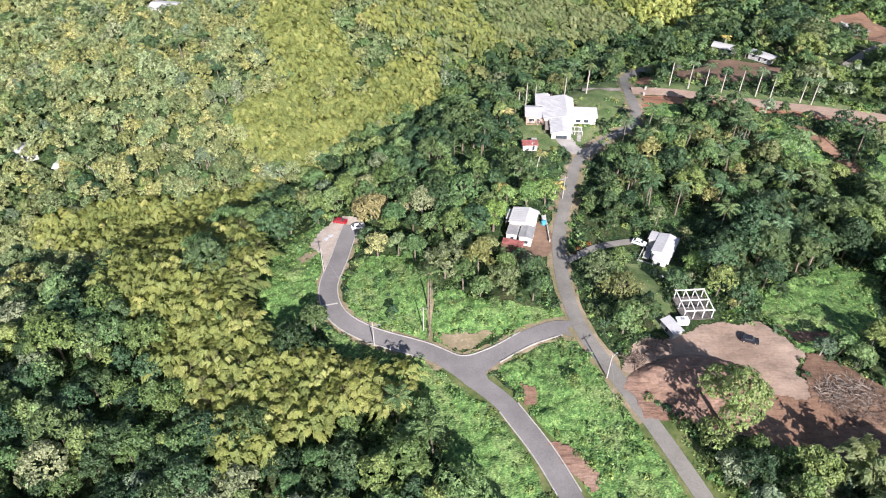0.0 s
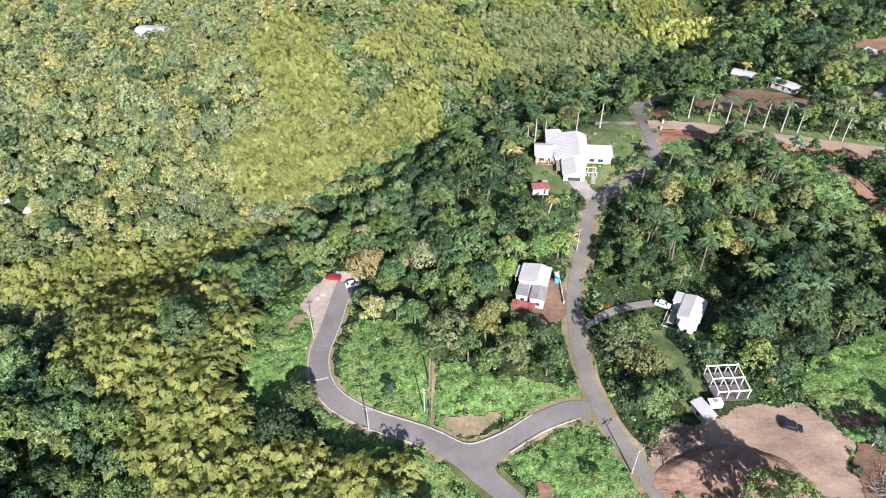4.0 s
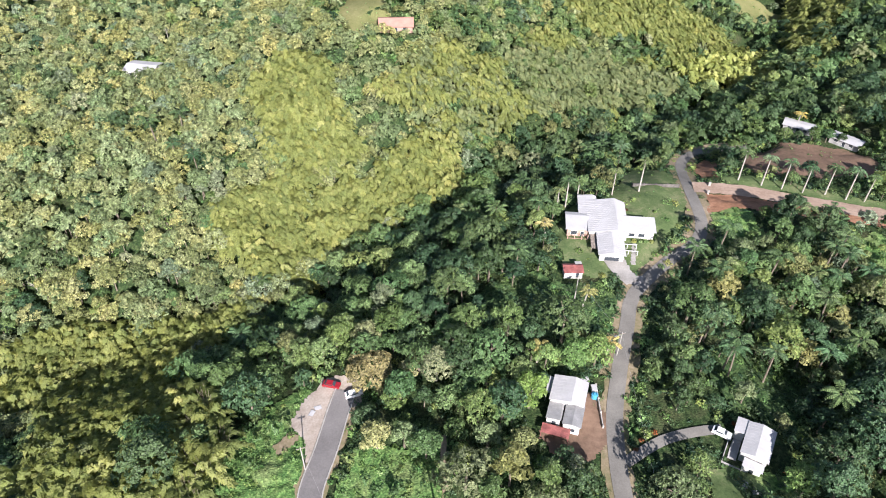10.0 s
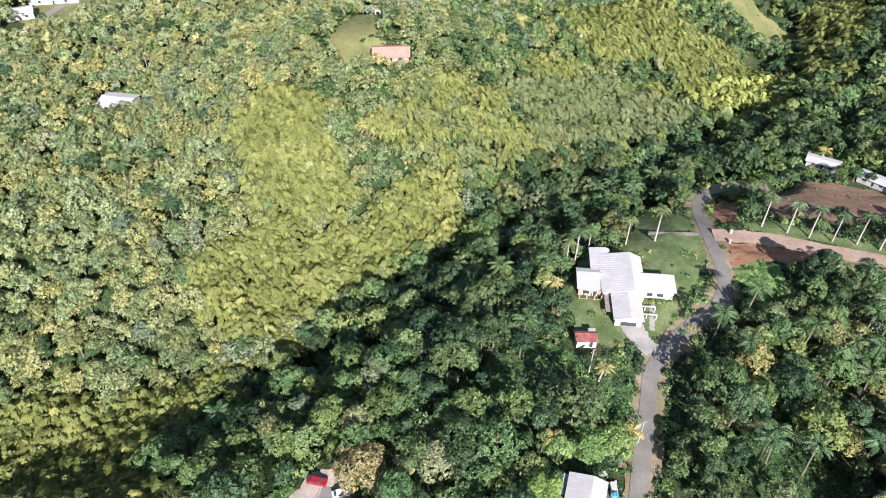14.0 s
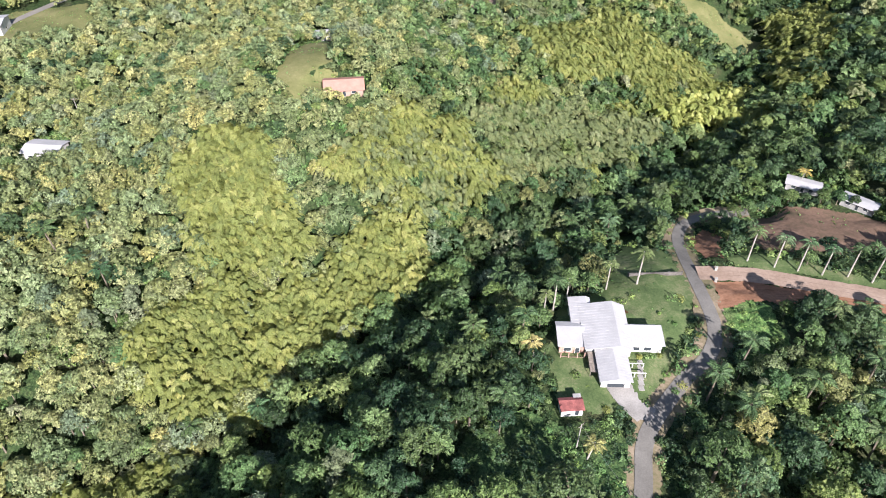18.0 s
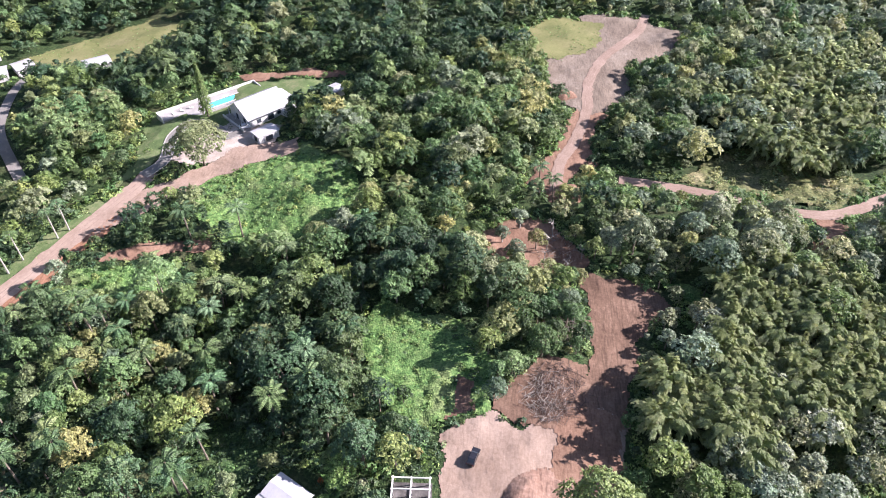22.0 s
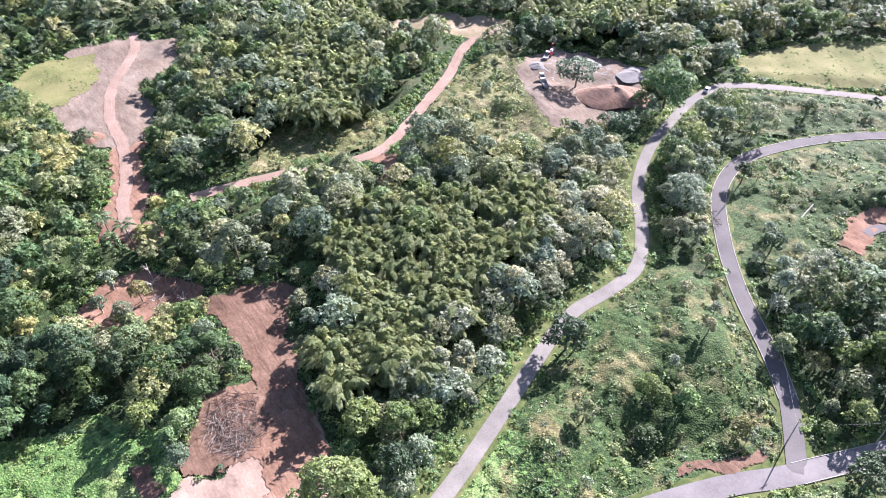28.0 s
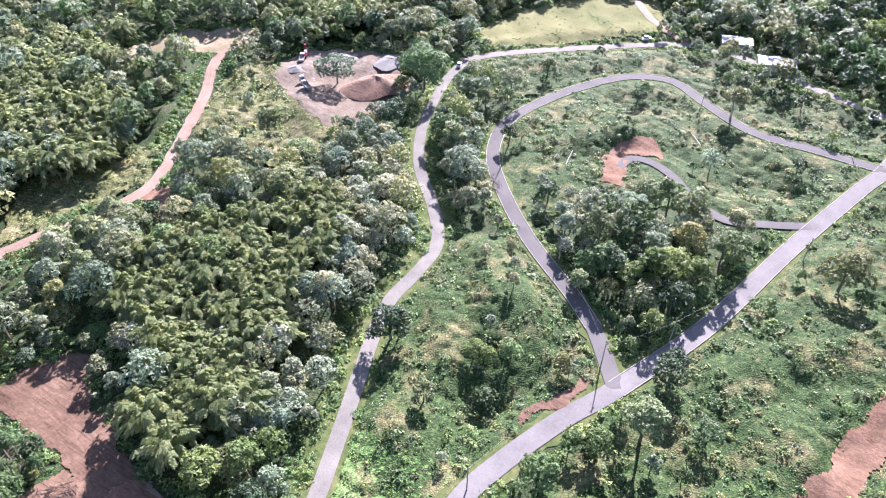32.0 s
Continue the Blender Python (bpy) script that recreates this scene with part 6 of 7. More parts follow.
piece("pool_water", [box(-2.95, 12.95, -1.75, 2.25, -0.1, 0.12)], "water", pd, "clear turquoise pool water")
for k, q in enumerate((-16, -12.5, -9)):
    ub = thing("sun_lounger", 222.5 + q * 0.707 + 2.1, 223.5 - q * 0.707 + 2.1, -45 + 40 * k, "white lounger on the pool terrace", "lounger", "loungers by the pool")
    ub.matrix_world = pose(222.5 + q * 0.707 + 2.1, 223.5 - q * 0.707 + 2.1, pd.matrix_world.translation.z + 0.3, 0, 0, -45 + 40 * k)
    piece("seat", box(-0.35, 0.35, -0.9, 0.5, 0.25, 0.33), "white_paint", ub)
    piece("backrest", (box(-0.35, 0.35, 0.5, 0.58, 0.3, 0.95)), "white_paint", ub)
    for a in (-0.3, 0.24):
        for b in (-0.85, 0.4):
            piece("leg", box(a, a + 0.06, b, b + 0.06, 0, 0.25), "white_paint", ub)
for side in (-1, 1):
    kb = ribbon("kerb", DRIVES["villa_drive"][0], 0.22, M["kerb"], 0.40, "white painted kerb along the villa drive", "kerb", None, side * 2.02, 0.16)

# far houses
FAR = [(-29, 330, 13, 9, 2.3, 1.8, 5, "peach_roof", "wall_pink", "peach roofed bungalow on the hilltop"), (-45, 410, 7, 5.5, 3.0, 1.0, 10, "white_roof", "wall", "small white hut on the hill crest"),
       (-130, 315, 12, 8, 3.2, 1.0, -8, "white_roof", "wall", "white roofed house among trees"), (134, 308.5, 11, 5.5, 2.4, 0.5, -30, "white_roof", "wall_grey", "house with a long pale grey roof behind a hedge"),
       (145, 292.5, 10.5, 5.0, 2.4, 0.5, -44, "white_roof", "wall_grey", "low house with a weathered metal roof"), (236, 342, 10, 6, 3.0, 0.9, -60, "white_roof", "wall", "white hillside house on the slope"), (246, 331.5, 10, 8, 3.2, 1.0, -55, "white_roof", "wall", "white hillside house on the slope"),
       (254, 323, 7, 8, 3.2, 1.0, -40, "white_roof", "wall", "white hillside house on the slope"), (262, 343, 7, 6, 3.0, 1.0, -50, "white_roof", "wall", "small white hillside house"), (256, 289.5, 10, 8, 3.4, 1.2, -50, "white_roof", "wall", "white house on a bare terrace"),
       (42, -201, 12, 8, 3.0, 1.1, 20, "white_roof", "wall_grey", "pale roofed house beside the hilltop lane"), (22.5, -189.5, 14, 8, 3.0, 1.0, 18, "white_roof", "wall", "long pale roofed house beside the hilltop lane"), (-4, -212, 10, 8, 3.0, 1.0, 12, "grey_roof", "wall_grey", "grey roofed house on the far slope"),
       (-208, 430, 24, 13, 5.0, 1.2, 8, "white_roof", "wall", "large white industrial building in the valley"), (-214, 404, 12, 8, 3.5, 1.0, 30, "white_roof", "wall", "white roofed building beside the valley road"),
       (-152, 210, 8, 6, 3.0, 0.9, 25, "white_roof", "wall", "small white house between trees"), (-166, 206, 9, 7, 3.0, 1.0, 10, "red_roof", "wall", "red roofed house at the edge of the woods"), (-138, 206, 4, 4, 3.0, 0.5, 0, "white_roof", "wall", "little white hut in a meadow")]
for x, y, w_, d_, h_, r_, tn, rf, wl, lb in FAR:
    hs = thing("house", x, y, tn, lb, "house")
    a, b = w_ / 2, d_ / 2
    wing(hs, -a, a, -b, b, h_, r_, "x", 0.5, 0.6, wl, rf, (("s", -a * 0.55, 1.0, 1.4, 1.1), ("s", a * 0.5, 1.0, 1.4, 1.1), ("s", 0, 0.1, 1.0, 2.0), ("w", 0, 1.0, 1.4, 1.1), ("e", 0, 1.0, 1.4, 1.1)), -1.5)
rn = thing("ruin", 201, 325, -50, "roofless red earth shed with scattered white sheets", "shed")
piece("wall", [box(-7, 7, -3.2, -3.0, -2, 2.2), box(-7, -6.8, -3, 3, -2, 2.2), box(-7, 7, 3.0, 3.2, -2, 1.8), box(0, 0.2, -3, 3, -2, 2)], "wall_grey", rn)
for k in range(5):
    piece("sheet", box(-6.4 + k * 2.4, -4.6 + k * 2.4, -2.6 + (k % 2) * 1.5, 0.2 + (k % 2) * 1.5, 1.9 + 0.07 * k, 2.0 + 0.07 * k), "white_roof", rn)


# ---- vehicles ----
def loft(prof, half, inset=0.0):
    """A vehicle hull from a side profile of (y, z), narrowed towards the top."""
    n = len(prof)
    zs = [p[1] for p in prof]
    z0, z1 = min(zs), max(zs)
    v = []
    for s in (-1, 1):
        for y, z in prof:
            v.append((s * (half - inset * (z - z0) / (z1 - z0)), y, z))
    me = [(i, (i + 1) % n, n + (i + 1) % n, n + i) for i in range(n)]
    return np.array(v), np.array(me), n


def hull(name, prof, half, inset, mat, parent, label=""):
    v, f, n = loft(prof, half, inset)
    m = bpy.data.meshes.new(name)
    m.from_pydata([tuple(p) for p in v], [], [tuple(q) for q in f] + [tuple(range(n - 1, -1, -1)), tuple(range(n, 2 * n))])
    m.materials.append(M[mat])
    return part(name, m, parent, label)


def make_car(x, y, turn, paint, label, tall=0.0, lift=0.15):
    c = thing("car", x, y, turn, label, "car", lift=lift)
    hull("body", [(-2.15, 0.35), (-2.2, 0.75), (-2.0, 0.95), (-0.95, 1.02), (1.55, 1.05 + tall * 0.4), (2.1, 0.95), (2.18, 0.6), (2.1, 0.35)], 0.88, 0.08, paint, c)
    hull("cabin", [(-1.0, 1.0), (-0.35, 1.45 + tall), (1.15, 1.47 + tall), (1.75, 1.0)], 0.80, 0.16, paint, c)
    hull("windscreen", [(-0.99, 1.04), (-0.41, 1.40 + tall), (-0.44, 1.43 + tall), (-1.02, 1.06)], 0.70, 0.12, "glass", c)
    hull("rear_window", [(1.70, 1.07), (1.22, 1.41 + tall), (1.25, 1.43 + tall), (1.74, 1.08)], 0.68, 0.12, "glass", c)
    for s in (-1, 1):
        piece("side_window", box(s * 0.77 - 0.03, s * 0.77 + 0.03, -0.45, 1.3, 1.12, 1.36 + tall), "glass", c)
        piece("headlight", box(s * 0.62 - 0.14, s * 0.62 + 0.14, -2.2, -2.12, 0.66, 0.78), "steel", c)
        piece("tail_light", box(s * 0.68 - 0.1, s * 0.68 + 0.1, 2.12, 2.19, 0.7, 0.86), "red_paint", c)
        for wy in (-1.35, 1.35):
            wheel = piece("wheel", tube([(s * 0.88, wy, 0.33), (s * 0.70, wy, 0.33)], [0.33, 0.33], 12), "rubber", c)
            piece("rim", tube([(s * 0.70, wy, 0.33), (s * 0.89, wy, 0.33), (s * 0.90, wy, 0.33)], [0.2, 0.2, 0.02], 10), "steel", wheel)
    return c


make_car(77.2, 114.5, 73, "black_paint", "black car with open dark tray parked on bare dirt", 0.15, 0.3)
make_car(-32.2, 167.2, 80, "red_paint", "red car parked at the end of the road", lift=0.3)
make_car(-26.4, 164.6, 110, "white_paint", "white car parked under a spreading tree", lift=0.3)
make_car(58.8, 155.5, 60, "white_paint", "white car parked beside the cottage", 0.1, 0.4)
make_car(205.5, 206.5, 20, "white_paint", "white car parked in the villa courtyard", lift=0.5)
make_car(77, -185, -50, "white_paint", "white van on the hilltop lane", 0.4, 0.4)
make_car(-19, -166, -60, "white_paint", "white car parked beside the hilltop lane", lift=0.4)
make_car(134, -117, 20, "white_paint", "white pickup on the lane near the quarry", 0.2, 0.4)


def make_truck(x, y, turn, label, cab="white_paint"):
    t = thing("truck", x, y, turn, label, "truck", "quarry machines", lift=0.3)
    piece("chassis", box(-1.0, 1.0, -3.6, 3.4, 0.7, 0.95), "steel", t)
    hull("cab", [(-3.7, 0.9), (-3.75, 1.6), (-3.3, 2.6), (-2.0, 2.7), (-1.9, 0.9)], 1.15, 0.1, cab, t)
    hull("windscreen", [(-3.72, 1.72), (-3.36, 2.48), (-3.40, 2.5), (-3.76, 1.74)], 1.0, 0.06, "glass", t)
    piece("bed", [box(-1.2, 1.2, -1.6, 3.6, 0.96, 1.1), box(-1.2, -1.1, -1.6, 3.6, 1.1, 1.9), box(1.1, 1.2, -1.6, 3.6, 1.1, 1.9), box(-1.2, 1.2, -1.7, -1.6, 1.1, 2.1), box(-1.2, 1.2, 3.5, 3.6, 1.1, 1.8)], "grey_roof", t)
    for s in (-1, 1):
        for wy in (-2.8, 1.2, 2.4):
            piece("wheel", tube([(s * 1.15, wy, 0.5), (s * 0.8, wy, 0.5)], [0.5, 0.5], 12), "rubber", t)
    return t


for args in ((177, -68.5, 60, "white dump truck parked in the quarry"), (171, -63.6, 66, "pale flatbed truck parked in the quarry", "pale_paint"), (191.5, -84, 35, "white tipper truck beside gravel heaps")):
    tk = make_truck(*args)
    tk.matrix_basis = tk.matrix_basis @ Matrix.Scale(0.85, 4)
ex = thing("excavator", 193, -87, 25, "red and white excavator standing beside a stockpile", "excavator", "quarry machines", lift=0.3)
for s in (-1, 1):
    hull("track", [(-1.7, 0.0), (-2.0, 0.4), (-1.7, 0.85), (1.7, 0.85), (2.0, 0.4), (1.7, 0.0)], 0.28, 0.0, "rubber", ex).location.x = s * 1.05
hull("upper_body", [(-1.2, 0.95), (-1.2, 1.9), (1.9, 2.0), (2.0, 0.95)], 1.2, 0.05, "red_paint", ex)
hull("cab", [(-1.4, 1.0), (-1.3, 2.7), (0.1, 2.8), (0.2, 1.0)], 0.5, 0.06, "white_paint", ex).location.x = -0.65
piece("boom", tube([(0.3, -1.0, 1.5), (0.3, -3.0, 4.0), (0.3, -5.0, 3.6)], [0.25, 0.3, 0.2], 4), "red_paint", ex)
piece("stick", tube([(0.3, -4.8, 3.8), (0.3, -5.8, 1.4)], [0.2, 0.14], 4), "red_paint", ex)
hull("bucket", [(-6.4, 0.5), (-6.2, 1.4), (-5.6, 1.5), (-5.4, 0.6), (-5.9, 0.2)], 0.5, 0.05, "steel", ex).location.x = 0.3


# ---- poles and wires ----
POLES = [(-17.5, 115.4), (-34.2, 143.5), (39.6, 103.8), (32.5, 46), (21.6, 0.5), (10, -16.2), (-12.4, -68), (47, -29.5), (84, -63), (-5, 120.5), (38.8, 178.5), (30.3, 198), (100, -92), (38, -135), (-16, -134), (116, -72), (26, -168), (-95, 352), (-128, 340)]
TOPS = []
for k, (x, y) in enumerate(POLES):
    pl = thing("utility_pole", x, y, 20 * k, "grey utility pole with a crossarm beside the road", "pole", "utility poles")
    piece("shaft", tube([(0, 0, -1), (0, 0, 4.5), (0, 0, 9.0)], [0.17, 0.14, 0.10], 8), "kerb", pl)
    arm = piece("crossarm", box(-0.9, 0.9, -0.06, 0.06, 8.3, 8.45), "wood", pl)
    for a in (-0.8, 0.0, 0.8):
        piece("insulator", tube([(a, 0, 8.45), (a, 0, 8.55), (a, 0, 8.68)], [0.05, 0.07, 0.03], 6), "steel", arm)
    if k in (0, 2, 10):
        piece("lamp_arm", tube([(0, 0, 7.6), (0.8, 0, 8.0), (1.7, 0, 8.1)], [0.05, 0.045, 0.04], 5), "steel", pl)
        piece("lamp_head", box(1.5, 2.1, -0.14, 0.14, 8.02, 8.16), "steel", pl)
    TOPS.append(np.array([x, y, hz(x, y) + 8.5]))


def wire(a, b, sag):
    t = np.linspace(0, 1, 13)
    p = TOPS[a] * (1 - t)[:, None] + TOPS[b] * t[:, None]
    p[:, 2] -= sag * 4 * t * (1 - t)
    v, f = tube(p, [0.014] * 13, 4)
    tagged(new("overhead_wire", mesh_of("overhead_wire", v, f, M["wall_grey"])), "thin overhead electric wire between two poles", "wire", "overhead wires", "thing")


for a, b, s in ((1, 0, 1.2), (0, 9, 0.6), (2, 10, 2.2), (10, 11, 0.8), (3, 4, 1.4), (4, 5, 0.7), (5, 6, 1.5), (4, 7, 1.2), (7, 8, 1.5), (8, 12, 1.0), (12, 15, 0.8), (12, 13, 2.0), (13, 14, 1.5), (6, 14, 2.0), (2, 3, 2.5), (17, 18, 1.0)):
    wire(a, b, s)

# lane crossing joint, gutter and field fence by the fork
jt = thing("drain_cover", -31.8, 129.6, 16, "pale concrete drain strip across the road", "drain", lift=0.36)
piece("strip", box(-3.2, 3.2, -0.2, 0.2, 0.0, 0.06), "kerb", jt)
piece("headwall", box(-4.0, -3.2, -0.5, 0.5, -0.4, 0.35), "kerb", jt)
gt = thing("gutter", -40, 122.5, 34, "short concrete drainage channel running down the slope", "drain")
piece("channel", [box(-7, 7, -0.5, -0.3, -0.3, 0.3), box(-7, 7, 0.3, 0.5, -0.3, 0.3), box(-7, 7, -0.3, 0.3, -0.3, 0.05)], "kerb", gt)
ff = thing("field_fence", -3.4, 117, 0, "line of weathered fence posts with wire up the slope", "fence")
for k in range(14):
    yy = 1.5 + k * 2.2
    zz = hz(-3.4, 117 + yy) - hz(-3.4, 117)
    piece("post", box(-0.08, 0.08, yy - 0.08, yy + 0.08, zz - 0.4, zz + 1.4), "wood", ff)
    if k:
        z0 = hz(-3.4, 117 + yy - 2.2) - hz(-3.4, 117)
        piece("strand", [tube([(0, yy - 2.2, z0 + h), (0, yy, zz + h)], [0.02, 0.02], 4) for h in (0.5, 0.9, 1.3)], "steel", ff)
sg = thing("road_sign", 9.4, -6.0, 30, "small square road sign on a post at the junction", "sign")
piece("post", tube([(0, 0, -0.4), (0, 0, 2.2)], [0.04, 0.04], 6), "steel", sg)
piece("panel", box(-0.4, 0.4, -0.03, 0.03, 1.5, 2.3), "white_paint", sg)
gw = thing("garden_wall", 65.5, 258.5, 0, "low grey block wall across the lawn", "wall")
piece("wall_run", box(-8, 8, -0.1, 0.1, -0.6, 0.7), "slab", gw)
for k in range(5):
    piece("pier", box(-8.2 + k * 4, -7.8 + k * 4, -0.15, 0.15, -0.6, 0.9), "slab", gw)
gate = thing("gate_posts", 84, 258.5, -20, "pale concrete gate pillars at the dirt road", "gate")
for a in (-2.6, 2.6):
    piece("pillar", box(-0.35, 0.35, a - 0.35, a + 0.35, -0.5, 1.6), "kerb", gate)
    piece("cap", box(-0.42, 0.42, a - 0.42, a + 0.42, 1.6, 1.75), "kerb", gate)


# ---- earth heaps and cut brush ----
def heap(x, y, r, h, mat, label, seed, stretch=1.0, turn=0):
    rng = np.random.default_rng(seed)
    n, m = 28, 10
    v = []
    ph = rng.uniform(0, 6.28, 6)
    for j in range(m + 1):
        q = j / m
        for i in range(n):
            a = 2 * math.pi * i / n
            rr = r * q * (1 + 0.16 * math.sin(2 * a + ph[0]) + 0.09 * math.sin(5 * a + ph[1]))
            z = h * (1 - q ** 1.4) * (1 + 0.12 * math.sin(3 * a + ph[2] + 5 * q)) + 0.12 * h * math.sin(7 * a + ph[3] + 9 * q) * q * (1 - q)
            v.append((math.cos(a) * rr * stretch, math.sin(a) * rr, z - 0.25 * q + 0.35))
    f = [(j * n + i, (j + 1) * n + i, (j + 1) * n + (i + 1) % n, j * n + (i + 1) % n) for j in range(m) for i in range(n)]
    ob = tagged(new("earth_mound", mesh_of("earth_mound", v, f, M[mat], True)), label, "mound", "earth mounds", "thing")
    ob.matrix_world = pose(x, y, hz(x, y), 0, 0, turn)
    return ob


def earth_bank(crest, south, tall, run, label):
    """A raised terrace of pushed earth: a crest line with a steep side to the north, falling away southwards."""
    c = spline(crest, 1.0)
    g = np.arange(0, 46, 0.5)
    bx, by = np.meshgrid(40 + g, 84 + g[:60], indexing="ij")
    d, pos = np.full(bx.shape, 1e9), np.zeros(bx.shape)
    for k, (px, py) in enumerate(c):
        e = np.hypot(bx - px, by - py)
        pos = np.where(e < d, k, pos)
        d = np.minimum(d, e)
    ends = np.clip(np.minimum(pos, len(c) - 1 - pos) / 9, 0.12, 1)
    behind = inside(bx, by, [tuple(q) for q in c] + south)
    h = np.where(behind, tall * np.exp(-(d / 9.5) ** 2), tall * (1 - d / run)) * ends
    h = h + 0.12 * np.sin(bx * 1.9 + by) * np.sin(by * 1.3 - bx * 0.6) * (h > 0.3)
    keep = (h[:-1, :-1] > 0.03).ravel()
    f = grid_faces(len(g), 60)[keep]
    used = np.unique(f)
    idx = np.full(bx.size, -1)
    idx[used] = np.arange(len(used))
    v = np.stack([bx.ravel(), by.ravel(), (height(bx, by) + 0.24 + np.maximum(h, -0.15)).ravel()], 1)[used]
    v[:, :2] += np_rng.uniform(-0.14, 0.14, (len(v), 2))
    return tagged(new("earth_mound", mesh_of("earth_mound", v, idx[f], M["bank_dirt"], True)), label, "mound", "earth mounds", "thing")


earth_bank([(44.5, 101), (48, 104), (53, 106.3), (58, 107.5), (63, 107.4), (68, 106), (72, 103.2), (74, 99)], [(74, 88), (46, 92)], 2.0, 2.3, "raised terrace of pushed earth with a steep edge on the pad")
heap(152, -83, 10.5, 4.0, "bank_dirt", "large stockpile of brown earth in the quarry", 3, 1.3, 40)
heap(160, -104, 6, 1.3, "gravel", "pale gravel heap in the quarry", 4, 1.4, 70)
heap(180, -97, 4.5, 1.1, "gravel", "grey gravel heap beside the quarry trees", 14, 1.5, 20)
heap(188, -76, 3.2, 0.8, "gravel", "low grey gravel heap beside a truck", 15, 1.3, 70)
heap(241, 90, 5, 1.6, "red_dirt", "low pile of broken earth on the cleared hill", 5)
heap(232, 70, 4, 1.6, "red_dirt", "low pile of broken earth on the cleared hill", 6)
heap(176, 92, 5, 1.5, "red_dirt", "red clay pile at the foot of the track", 7, 1.4)


def brush(x, y, r, n, seed, label):
    rng = np.random.default_rng(seed)
    ps = []
    for k in range(n):
        a, q = rng.uniform(0, 6.28), r * math.sqrt(rng.uniform())
        px, py = x + math.cos(a) * q * 1.4, y + math.sin(a) * q
        t, ln = rng.uniform(0, 6.28), rng.uniform(1.5, 5)
        d = np.array([math.cos(t), math.sin(t), rng.normal(0, 0.22)]) * ln / 2
        c = np.array([px, py, hz(px, py) + 0.4 + rng.uniform(0, 1.1) * (1 - q / r)])
        b = rng.normal(0, 0.25, 3)
        w_ = rng.uniform(0.03, 0.10)
        ps.append(tube([c - d, c + b, c + d], [w_, w_ * 0.8, w_ * 0.3], 4))
    v, f = join(ps)
    return tagged(new("brush_pile", mesh_of("brush_pile", v, f, M["dead_wood"] if seed % 2 else M["wood"])), label, "brush", kind="stuff")


brush(97, 96, 6.5, 260, 1, "tangled pile of cut grey branches on red earth")
brush(95, 99, 5, 200, 2, "dark cut branches in a heap")
brush(48, 109.5, 2.6, 60, 9, "uprooted stems and soil along the pad edge")
brush(53.5, 113, 2.6, 50, 11, "uprooted stems and soil along the pad edge")
brush(118, 92, 4, 60, 4, "felled dark branches along the dirt ramp")
brush(150, 94, 7, 90, 6, "felled trunks and branches across the clearing")
brush(84, -50, 5, 90, 7, "dead fallen branches at the bend of the road")


# ---- single trees that stand out ----
def specimen(x, y, leaf, word, scale, seed, R=4.4, H=9.5, lobes=10, bark="bark", n=900, leafsize=0.70):
    cr = broadleaf(seed, R, H, n, leafsize, lobes)
    t = make_tree("tree", trunk_shape(np.random.default_rng(seed), H, 0.3, 5, 6), cr, bark, leaf, word, "tree")
    t.matrix_basis = pose(x, y, hz(x, y), 0, 0, 37 * seed) @ Matrix.Scale(scale, 4)


